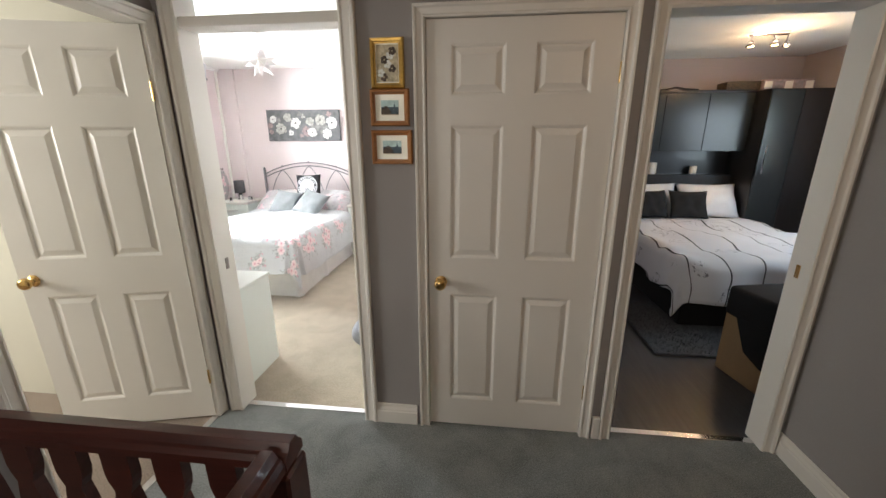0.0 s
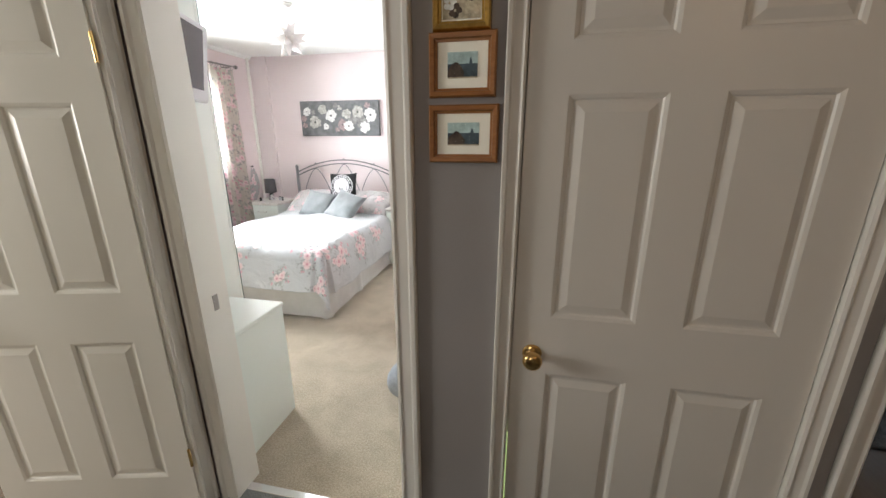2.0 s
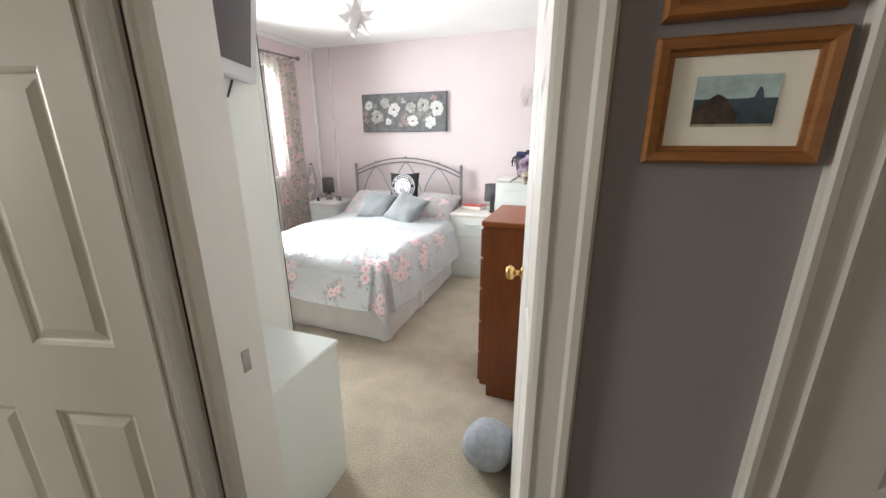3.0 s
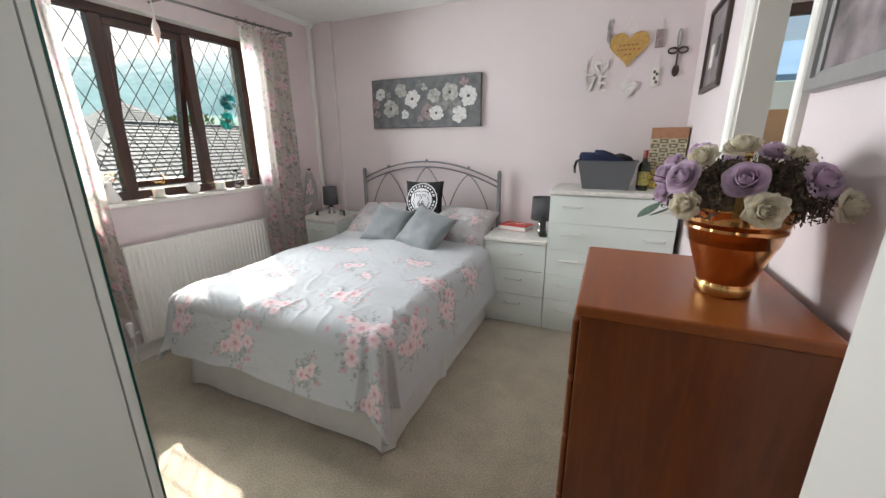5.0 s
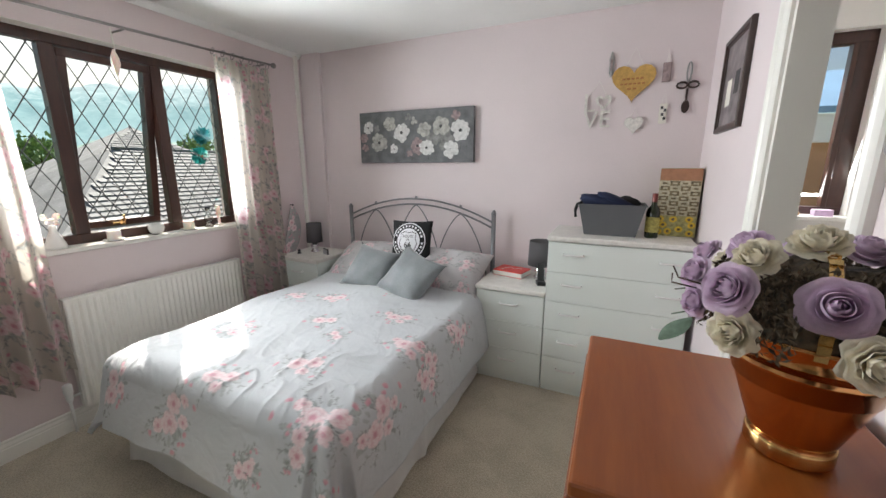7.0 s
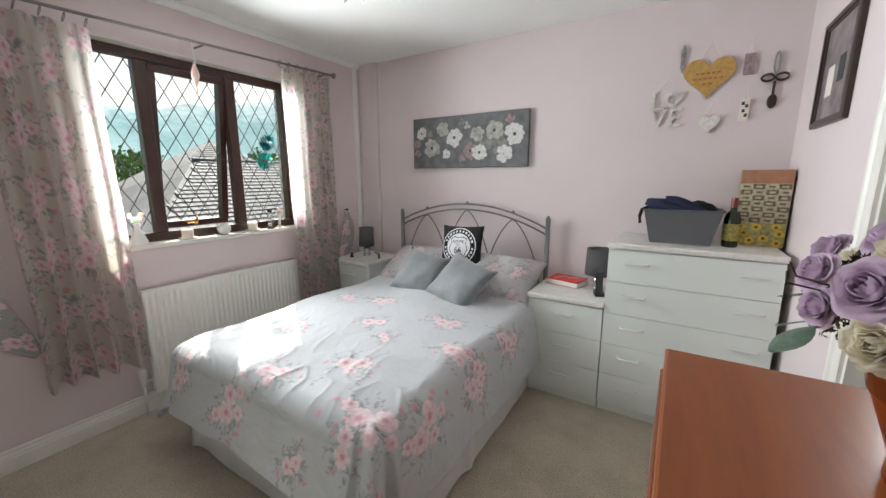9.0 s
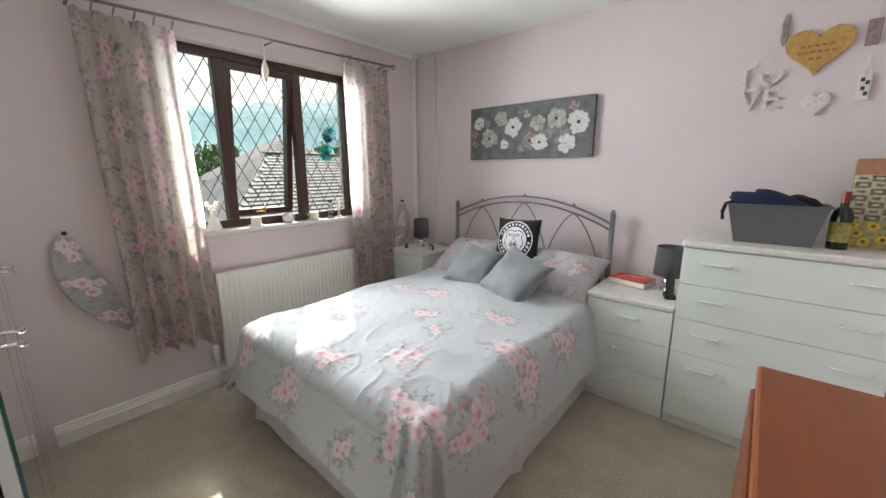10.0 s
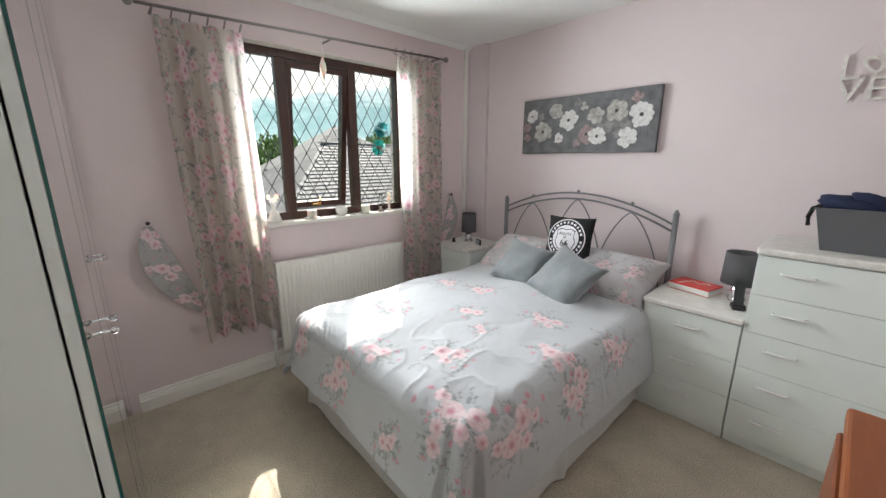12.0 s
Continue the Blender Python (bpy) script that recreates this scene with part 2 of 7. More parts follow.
M = {
    "pink": surface("pink wall paint", (0.73, 0.63, 0.63), 0.85, vary=0.03, scale=1.5, grain=180, relief=0.12, depth=0.0015),
    "pinkback": surface("pale pink wall paint", (0.755, 0.665, 0.67), 0.85, vary=0.03, scale=1.5, grain=180, relief=0.12, depth=0.0015),
    "lilac": surface("grey lilac wall paint", (0.345, 0.33, 0.325), 0.8, vary=0.03, scale=1.5, grain=180, relief=0.15),
    "room2": surface("mauve wall paint", (0.42, 0.37, 0.37), 0.8, vary=0.03, scale=1.5, grain=180, relief=0.15),
    "cream": surface("cream wall paint", (0.62, 0.60, 0.5), 0.8, vary=0.03, scale=1.5, grain=180),
    "ceiling": surface("white ceiling emulsion", (0.86, 0.87, 0.85), 0.9, vary=0.02, scale=2, grain=90, relief=0.3, depth=0.003),
    "gloss": surface("white gloss paint", (0.80, 0.78, 0.73), 0.34, vary=0.002, scale=1.2, grain=30, relief=0.02, depth=0.0004, rough_vary=0.02),
    "beige": carpet("beige carpet", (0.56, 0.49, 0.38), (0.36, 0.31, 0.23)),
    "teal": carpet("grey landing carpet", (0.28, 0.30, 0.30), (0.13, 0.143, 0.146), 160),
    "brown": carpet("brown carpet", (0.30, 0.23, 0.18), (0.19, 0.145, 0.11)),
    "rug": carpet("charcoal shaggy rug", (0.06, 0.062, 0.066), (0.018, 0.018, 0.02), 90),
    "laminate": wood("dark grey laminate", (0.085, 0.085, 0.092), (0.05, 0.05, 0.055), 0.35, 0.5, "Y"),
    "cabinet": surface("white laminate", (0.79, 0.84, 0.80), 0.38, vary=0.006, scale=2, grain=60, relief=0.03, depth=0.0005, rough_vary=0.04),
    "worktop": surface("cream speckled laminate", (0.80, 0.78, 0.73), 0.4, vary=0.07, scale=20, grain=160, relief=0.05),
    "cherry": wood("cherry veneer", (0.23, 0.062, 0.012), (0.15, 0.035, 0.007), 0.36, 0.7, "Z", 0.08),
    # The same veneer in a lighter tone, with its grain along Y.
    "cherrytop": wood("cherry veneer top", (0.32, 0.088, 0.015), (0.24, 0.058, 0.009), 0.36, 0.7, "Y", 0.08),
    "rail": wood("mahogany stained rail", (0.10, 0.025, 0.018), (0.045, 0.010, 0.008), 0.3, 1.0, "X", 0.4),
    "frame": wood("brown window frame", (0.062, 0.023, 0.015), (0.03, 0.011, 0.008), 0.38, 1.0, "Z", 0.15),
    "black": wood("black ash veneer", (0.018, 0.018, 0.02), (0.01, 0.01, 0.011), 0.3, 1.0, "Z", 0.2),
    "blackgloss": surface("dark gloss door", (0.022, 0.028, 0.03), 0.25, vary=0.05, grain=20, relief=0.02),
    "brass": surface("brass", (0.75, 0.50, 0.20), 0.22, 1.0, vary=0.12, scale=8, grain=80, relief=0.05),
    "copper": surface("polished copper", (0.80, 0.42, 0.17), 0.13, 1.0, vary=0.05, scale=6, grain=40, relief=0.03),
    "gold": surface("gilt", (0.66, 0.42, 0.12), 0.35, 1.0, vary=0.15, scale=12, grain=90),
    "chrome": base_mat("chrome", (0.75, 0.75, 0.77), 0.12, 1.0),
    "steel": surface("grey bedstead enamel", (0.22, 0.215, 0.225), 0.38, 0.6, vary=0.05, grain=80),
    "rod": base_mat("brushed steel rod", (0.30, 0.28, 0.27), 0.42, 1.0),
    "darkmetal": base_mat("dark iron", (0.07, 0.06, 0.06), 0.5, 0.7),
    "satin": surface("grey velvet", (0.20, 0.222, 0.232), 0.55, vary=0.12, scale=9, grain=120, relief=0.2, Sheen_Weight=0.6),
    "blackcloth": surface("black cotton", (0.012, 0.012, 0.013), 0.9, vary=0.1, grain=200),
    "whitecloth": surface("white cotton", (0.78, 0.78, 0.80), 0.85, vary=0.03, scale=6, grain=250, relief=0.2),
    "valance": surface("pale grey valance cotton", (0.60, 0.59, 0.57), 0.85, vary=0.05, scale=8, grain=300, relief=0.2),
    "shade": surface("grey lampshade cloth", (0.10, 0.095, 0.10), 0.85, vary=0.08, grain=400, relief=0.3),
    "oak": wood("orange oak frame", (0.45, 0.20, 0.06), (0.30, 0.12, 0.035), 0.4, 2.0, "X", 0.2),
    "mount": base_mat("cream mount card", (0.80, 0.76, 0.68), 0.9),
    "greycanvas": surface("grey painted canvas", (0.17, 0.175, 0.18), 0.7, vary=0.2, scale=14, grain=350, relief=0.4, depth=0.001),
    "petalwhite": surface("white paint strokes", (0.72, 0.72, 0.70), 0.7, vary=0.15, scale=40, grain=200, relief=0.5),
    "petalpale": surface("cream grey paint strokes", (0.50, 0.49, 0.45), 0.7, vary=0.25, scale=30, grain=200),
    "petalgrey": surface("grey paint strokes", (0.27, 0.27, 0.26), 0.7, vary=0.25, scale=30, grain=200),
    "petaldark": surface("dark grey paint", (0.07, 0.07, 0.07), 0.7, vary=0.15, scale=40),
    "rosepaint": surface("pink grey paint", (0.36, 0.27, 0.27), 0.7, vary=0.2, scale=40),
    "lead": base_mat("lead came", (0.12, 0.13, 0.13), 0.6, 0.5),
    "plastic": base_mat("white plastic", (0.78, 0.78, 0.76), 0.4),
    "tvgrey": base_mat("silver plastic", (0.55, 0.56, 0.58), 0.35),
    "screen": base_mat("dark screen", (0.03, 0.032, 0.035), 0.18),
    "blackplastic": base_mat("black plastic", (0.02, 0.02, 0.02), 0.35),
    "greytub": surface("grey plastic tub", (0.115, 0.118, 0.125), 0.6, vary=0.05, grain=150),
    "navy": surface("navy cloth", (0.012, 0.02, 0.06), 0.85, vary=0.1, grain=200),
    "red": surface("red printed cover", (0.70, 0.035, 0.025), 0.35, vary=0.06, scale=20, grain=60),
    "paper": base_mat("paper", (0.8, 0.78, 0.72), 0.8),
    "ceramic": base_mat("white ceramic", (0.8, 0.8, 0.77), 0.25),
    "candle": base_mat("cream wax", (0.82, 0.78, 0.68), 0.5, Subsurface_Weight=0.2),
    "cardboard": surface("brown cardboard", (0.42, 0.27, 0.14), 0.8, vary=0.08, grain=120),
    "teal_paper": surface("teal tissue paper", (0.03, 0.60, 0.54), 0.7, vary=0.15, scale=40),
    "teal_dark": surface("dark teal tissue paper", (0.02, 0.33, 0.34), 0.7, vary=0.15, scale=40),
    "lilacpetal": surface("lilac silk petal", (0.74, 0.58, 0.73), 0.7, vary=0.08, scale=30, grain=200, Sheen_Weight=0.2),
    "creampetal": surface("cream silk petal", (0.90, 0.84, 0.68), 0.7, vary=0.08, scale=30, grain=200, Sheen_Weight=0.2),
    "leaf": surface("silk leaf", (0.13, 0.20, 0.14), 0.6, vary=0.2, scale=30),
    "dried": surface("dried foliage", (0.12, 0.09, 0.055), 0.85, vary=0.3, scale=60, second=(0.025, 0.019, 0.012)),
    "heart": surface("mustard wood", (0.56, 0.34, 0.10), 0.7, vary=0.1, scale=30),
    "lovewhite": surface("distressed white wood", (0.76, 0.73, 0.68), 0.75, vary=0.09, scale=60),
    "darkwood": wood("dark carved wood", (0.045, 0.02, 0.014), (0.02, 0.01, 0.008), 0.4, 2.0),
    "photo": surface("monochrome photograph", (0.28, 0.24, 0.25), 0.35, vary=0.35, scale=9, grain=20, second=(0.10, 0.09, 0.09)),
    "greyframe": surface("silver grey frame", (0.33, 0.33, 0.32), 0.4, 0.3, vary=0.05),
    "greyball": surface("grey plush", (0.42, 0.45, 0.50), 0.9, vary=0.12, scale=30, grain=300, relief=0.5, depth=0.004),
    "starshade": surface("frosted star glass", (0.80, 0.76, 0.75), 0.35, vary=0.06, scale=40, grain=150),
    "bulbglow": glow("spot bulb", (1.0, 0.55, 0.16), 18),
    "wine": base_mat("dark bottle glass", (0.015, 0.02, 0.008), 0.12),
    "sunpetal": surface("printed yellow", (0.85, 0.60, 0.06), 0.6, vary=0.1, scale=60),
    "olive": surface("printed yellow-olive ground", (0.50, 0.46, 0.20), 0.7, vary=0.2, scale=60),
    "brownprint": surface("printed brown", (0.23, 0.18, 0.10), 0.7, vary=0.3, scale=90),
    "creamprint": surface("printed cream", (0.58, 0.53, 0.38), 0.7, vary=0.2, scale=90),
    "copperprint": surface("copper brown card", (0.42, 0.20, 0.11), 0.5, vary=0.1, scale=20),
    "foil": surface("dark red foil", (0.20, 0.02, 0.015), 0.35, vary=0.1),
    "label_y": surface("yellowed label", (0.42, 0.36, 0.1), 0.7, vary=0.2, scale=60),
    "duvet": printed("grey duvet cotton printed with roses", 0.7, wrinkle=0.5),
    "pillow": printed("pillowcase cotton printed with roses", 0.75, wrinkle=0.3),
    "curtain": printed("curtain cotton printed with roses", 0.8, translucent=0.6),
    "tie": printed("tie-back cotton printed with roses", 0.8),
}


def thin_cloth(m, share):
    """Let part of the light through a thin petal."""
    nt = m.node_tree
    p = nt.nodes["Principled BSDF"]
    tr, ms = nt.nodes.new("ShaderNodeBsdfTranslucent"), nt.nodes.new("ShaderNodeMixShader")
    nt.links.new(p.inputs["Base Color"].links[0].from_socket, tr.inputs["Color"])
    ms.inputs[0].default_value = share
    nt.links.new(p.outputs[0], ms.inputs[1])
    nt.links.new(tr.outputs[0], ms.inputs[2])
    nt.links.new(ms.outputs[0], nt.nodes["Material Output"].inputs["Surface"])


thin_cloth(M["lilacpetal"], 0.4)
thin_cloth(M["creampetal"], 0.4)


def glass_mat(name, color=(1, 1, 1), rough=0.0, ior=1.45):
    m = base_mat(name, color, rough)
    p = m.node_tree.nodes["Principled BSDF"]
    p.inputs["Transmission Weight"].default_value, p.inputs["IOR"].default_value = 1.0, ior
    return m


M["glass"] = glass_mat("window glass", (0.97, 1.0, 0.99), 0.0, 1.05)
M["frosted"] = glass_mat("obscured glass", (0.96, 0.97, 0.97), 0.10, 1.05)
M["crystal"] = glass_mat("crystal", (0.95, 0.97, 0.97), 0.03, 1.45)
M["mirror"] = base_mat("mirror", (0.86, 0.88, 0.87), 0.02, 1.0)
M["mirroredge"] = base_mat("green mirror edge", (0.012, 0.09, 0.075), 0.15)

# ---- mesh helpers ----


def part(name, bm, mat, parent=None, label="", smooth=False, uv=False):
    """Link a bmesh as one mesh object under a thing or a part."""
    me = bpy.data.meshes.new(name)
    bmesh.ops.recalc_face_normals(bm, faces=bm.faces) if not uv else None
    bm.to_mesh(me)
    bm.free()
    if smooth:
        for p in me.polygons:
            p.use_smooth = True
    mats = mat if isinstance(mat, (list, tuple)) else [mat]
    for one in mats:
        me.materials.append(M[one])
    ob = new(name, me)
    ob.parent = parent
    if label:
        ob["label"] = label
    return ob


def thing(name, at, rz=0.0, label="", category="", group="", kind="", rx=0.0, ry=0.0):
    ob = new(name)
    ob.matrix_world = pose(*at, rx, ry, rz)
    ob.empty_display_size = 0.1
    return tagged(ob, label, category, group, kind)


def structure(name, bm, mat, label="", smooth=False):
    return tagged(part(name, bm, mat, None, label, smooth), kind="structure")


def box(bm, x0, x1, y0, y1, z0, z1, bevel=0.0, seg=1, mi=0):
    made = bmesh.ops.create_cube(bm, size=1.0)["verts"]
    for v in made:
        v.co = Vector((x0 + (x1 - x0) * (v.co.x + 0.5), y0 + (y1 - y0) * (v.co.y + 0.5), z0 + (z1 - z0) * (v.co.z + 0.5)))
    faces = {f for v in made for f in v.link_faces}
    if mi:
        for f in faces:
            f.material_index = mi
    if bevel:
        edges = list({e for v in made for e in v.link_edges})
        bmesh.ops.bevel(bm, geom=edges, offset=bevel, segments=seg, affect="EDGES", profile=0.5, clamp_overlap=True)
    return bm


def nb(*args, **kw):
    return box(bmesh.new(), *args, **kw)


def tube(bm, pts, r, seg=8, closed=False, cap=True, radii=None):
    """A round bar along points."""
    pts = [Vector(p) for p in pts]
    n = len(pts)
    rings = []
    up = Vector((0, 0, 1))
    for i, p in enumerate(pts):
        a = pts[(i - 1) % n] if (i or closed) else p
        b = pts[(i + 1) % n] if (i < n - 1 or closed) else p
        d = (b - a).normalized()
        side = d.cross(up)
        if side.length < 0.05:
            side = d.cross(Vector((0, 1, 0)))
        side.normalize()
        top = side.cross(d).normalized()
        rr = radii[i] if radii else r
        rings.append([bm.verts.new(p + rr * (math.cos(k * math.tau / seg) * side + math.sin(k * math.tau / seg) * top)) for k in range(seg)])
    for i in range(n if closed else n - 1):
        A, B = rings[i], rings[(i + 1) % n]
        for k in range(seg):
            bm.faces.new((A[k], A[(k + 1) % seg], B[(k + 1) % seg], B[k]))
    if cap and not closed:
        bm.faces.new(rings[0][::-1])
        bm.faces.new(rings[-1])
    return bm


def lathe(bm, prof, at=(0, 0, 0), seg=24, axis="z"):
    """Turn a profile of (radius, height) about an axis."""
    at = Vector(at)
    rings = []
    for r, h in prof:
        ring = []
        for k in range(seg):
            a = k * math.tau / seg
            c, s = r * math.cos(a), r * math.sin(a)
            co = {"z": (c, s, h), "x": (h, c, s), "y": (c, h, s)}[axis]
            ring.append(bm.verts.new(at + Vector(co)))
        rings.append(ring)
    for A, B in zip(rings, rings[1:]):
        for k in range(seg):
            bm.faces.new((A[k], A[(k + 1) % seg], B[(k + 1) % seg], B[k]))
    if prof[0][0] > 1e-4:
        bm.faces.new(rings[0][::-1])
    if prof[-1][0] > 1e-4:
        bm.faces.new(rings[-1])
    bmesh.ops.remove_doubles(bm, verts=[v for r in rings for v in r], dist=1e-5)
    return bm


def sheet(fn, nu, nv, uvfn=None, bm=None, thick=0.0):
    """A grid over fn(u, v), u and v from 0 to 1, with a UV in metres if given."""
    bm = bm or bmesh.new()
    uv = bm.loops.layers.uv.verify() if uvfn else None
    g = [[bm.verts.new(fn(i / nu, j / nv)) for j in range(nv + 1)] for i in range(nu + 1)]
    for i in range(nu):
        for j in range(nv):
            f = bm.faces.new((g[i][j], g[i + 1][j], g[i + 1][j + 1], g[i][j + 1]))
            if uv:
                for loop, (a, b) in zip(f.loops, ((i, j), (i + 1, j), (i + 1, j + 1), (i, j + 1))):
                    loop[uv].uv = uvfn(a / nu, b / nv)
    return bm


def outline(bm, pts, z0, z1, bevel=0.0):
    """A flat shape of some thickness, from its outline in x and y."""
    lo = [bm.verts.new((x, y, z0)) for x, y in pts]
    hi = [bm.verts.new((x, y, z1)) for x, y in pts]
    n = len(pts)
    bm.faces.new(lo[::-1])
    top = bm.faces.new(hi)
    for i in range(n):
        bm.faces.new((lo[i], lo[(i + 1) % n], hi[(i + 1) % n], hi[i]))
    if bevel:
        bmesh.ops.bevel(bm, geom=list(top.edges), offset=bevel, segments=1, affect="EDGES", profile=0.5)
    return bm


def turned(bm, m):
    bmesh.ops.transform(bm, matrix=m, verts=bm.verts)
    return bm


ARCH = ((0.0, 0.0), (0.0, 0.011), (0.008, 0.015), (0.014, 0.011), (0.018, 0.011), (0.040, 0.014), (0.046, 0.021), (0.056, 0.022), (0.060, 0.016), (0.060, 0.0))


def architrave(x0, x1, z, prof=ARCH, w=1.0, foot=0.0):
    """Moulding round an opening from x0 to x1 and up to z, proud towards -y from y = 0."""
    bm = bmesh.new()
    rows = []
    for u, d in prof:
        u *= w
        rows.append([bm.verts.new(c) for c in ((x0 - u, -d, foot), (x0 - u, -d, z + u), (x1 + u, -d, z + u), (x1 + u, -d, foot))])
    for A, B in zip(rows, rows[1:]):
        for k in range(3):
            bm.faces.new((A[k], A[k + 1], B[k + 1], B[k]))
    bm.faces.new([r[0] for r in rows])
    bm.faces.new([r[3] for r in rows])
    return bm


def frame_ring(bm, w, h, prof, y=0.0):
    """A picture-frame moulding round a w by h sight size, proud towards -y; profile of (outward, proud)."""
    rows = []
    for u, d in prof:
        a, b = w / 2 + u, h / 2 + u
        rows.append([bm.verts.new(c) for c in ((-a, y - d, -b), (a, y - d, -b), (a, y - d, b), (-a, y - d, b))])
    for A, B in zip(rows, rows[1:] + rows[:1]):
        for k in range(4):
            bm.faces.new((A[k], A[(k + 1) % 4], B[(k + 1) % 4], B[k]))
    return bm


def skirting(p, q, h=0.115, d=0.018):
    """A skirting board from p to q along a wall, proud to the left of that way."""
    p, q = Vector((*p, 0)), Vector((*q, 0))
    n = Vector((-(q - p).y, (q - p).x, 0)).normalized()
    bm = bmesh.new()
    prof = ((0, 0), (d, 0), (d, h * 0.62), (d * 0.75, h * 0.66), (d * 0.8, h * 0.72), (d * 0.45, h * 0.86), (d * 0.5, h * 0.93), (d * 0.3, h), (0, h))
    A = [bm.verts.new(p + n * a + Vector((0, 0, b))) for a, b in prof]
    B = [bm.verts.new(q + n * a + Vector((0, 0, b))) for a, b in prof]
    for k in range(len(prof) - 1):
        bm.faces.new((A[k], A[k + 1], B[k + 1], B[k]))
    bm.faces.new(A[::-1])
    bm.faces.new(B)
    return bm


def cushion(w, h, t, n=18, pinch=0.12, sag=0.0, uvscale=1.0, uvoff=(0, 0), seed=0.0, crease=0.012):
    """A stuffed square in x and z, thick in y, with drawn-in sides and pointed corners."""
    bm = bmesh.new()
    for side in (-1, 1):
        def fn(u, v, side=side):
            a, b = 2 * u - 1, 2 * v - 1
            k = max(0.0, (1 - a * a) * (1 - b * b)) ** 0.42
            x = a * (1 - pinch * (1 - b * b) ** 1.0 * abs(a) ** 3) * w / 2
            z = b * (1 - pinch * (1 - a * a) ** 1.0 * abs(b) ** 3) * h / 2
            wr = crease * noise.noise(Vector((a * 2.6 + seed, b * 2.6, side + seed))) * k ** 0.5 * 2
            return Vector((x, side * (k * t / 2 + wr), z - sag * (1 - b) * k * 0.3))
        sheet(fn, n, n, lambda u, v: (u * w * uvscale + uvoff[0], v * h * uvscale + uvoff[1]), bm)
    bmesh.ops.remove_doubles(bm, verts=bm.verts, dist=1e-4)
    bmesh.ops.recalc_face_normals(bm, faces=bm.faces)
    return bm


# ---- printed cloth: sprays of roses laid into a grid of colours, then dyed into a mesh by its UV ----
STEP = 0.003
ROSE_DEEP, ROSE_MID, ROSE_PALE = np.array((0.56, 0.22, 0.29)), np.array((0.68, 0.40, 0.44)), np.array((0.82, 0.74, 0.74))
LEAF_A, LEAF_B = np.array((0.20, 0.21, 0.20)), np.array((0.36, 0.38, 0.37))


def soft_step(x):
    return np.clip(x, 0, 1)


class Cloth:
    """A width of printed cloth, in metres, as rows of colours."""

    def __init__(self, w, h, ground, seed):
        self.nx, self.ny = int(w / STEP), int(h / STEP)
        self.grid = np.ones((self.nx, self.ny, 3)) * np.array(ground)
        self.ground, self.rng = np.array(ground), random.Random(seed)

    def window(self, x, y, r):
        n = int(r / STEP) + 2
        ix, iy = int(x / STEP), int(y / STEP)
        gx, gy = np.meshgrid(np.arange(ix - n, ix + n), np.arange(iy - n, iy + n), indexing="ij")
        return gx * STEP - x, gy * STEP - y, gx % self.nx, gy % self.ny

    def lay(self, ix, iy, mask, color):
        m = mask[..., None]
        self.grid[ix, iy] = self.grid[ix, iy] * (1 - m) + color * m

    def petal(self, x, y, a, length, width, base, tip, strength=1.0, edge=None):
        """One petal or leaf: an egg shape that runs from (x, y) along the angle a."""
        dx, dy, ix, iy = self.window(x + math.cos(a) * length / 2, y + math.sin(a) * length / 2, length * 0.62)
        t = (dx * math.cos(a) + dy * math.sin(a)) / (length / 2)
        n = (-dx * math.sin(a) + dy * math.cos(a)) / (width / 2)
        e = np.sqrt(t ** 2 + (n / (1 + 0.18 * t)) ** 2)
        mask = soft_step((1 - e) * length / STEP * 0.5) * strength
        k = soft_step(t * 0.5 + 0.5)[..., None]
        color = base * (1 - k) + tip * k
        if edge is not None:
            rim = soft_step((e - 0.78) * 6)[..., None] * 0.75
            color = color * (1 - rim) + edge * rim
        self.lay(ix, iy, mask, color)

    def rose(self, x, y, r, faint=1.0):
        rng = self.rng
        ph = rng.uniform(0, 6)
        for n, off, size, base, tip in ((6, 0.30, 0.80, ROSE_MID, ROSE_PALE), (5, 0.20, 0.62, ROSE_MID, ROSE_PALE), (5, 0.10, 0.46, ROSE_DEEP * 0.5 + ROSE_MID * 0.5, ROSE_PALE),
                                        (4, 0.02, 0.32, ROSE_DEEP, ROSE_MID), (3, 0.0, 0.19, ROSE_DEEP, ROSE_DEEP * 0.7 + ROSE_MID * 0.3)):
            ph += 0.6
            for k in range(n):
                a = ph + k * math.tau / n + rng.uniform(-0.15, 0.15)
                self.petal(x + off * r * math.cos(a), y + off * r * math.sin(a), a, size * r * rng.uniform(0.9, 1.1), size * r * 1.15, base, tip, faint, ROSE_MID * 0.4 + ROSE_DEEP * 0.6 if size < 0.7 else ROSE_MID * 0.75 + ROSE_DEEP * 0.25)

    def leaf(self, x, y, a, length, faint=1.0):
        c = LEAF_A if self.rng.random() < 0.5 else LEAF_B
        self.petal(x, y, a, length, length * 0.42, c, c * 0.5 + LEAF_B * 0.6, 0.8 * faint, LEAF_A)

    def twig(self, x, y, a, length, faint=1.0):
        n = int(length / 0.012)
        for k in range(n):
            x, y, a = x + 0.012 * math.cos(a), y + 0.012 * math.sin(a), a + self.rng.uniform(-0.25, 0.25)
            self.petal(x - 0.008 * math.cos(a), y - 0.008 * math.sin(a), a, 0.018, 0.004, LEAF_A, LEAF_A, 0.6 * faint)
            if k % 2:
                self.leaf(x, y, a + (0.8 if k % 4 == 1 else -0.8), 0.024 * self.rng.uniform(0.7, 1.2), faint)

    def spray(self, x, y, a, size=1.0, big=2, faint=1.0):
        """A bunch that leans along the angle a: leaves and twigs, buds, then the full roses."""
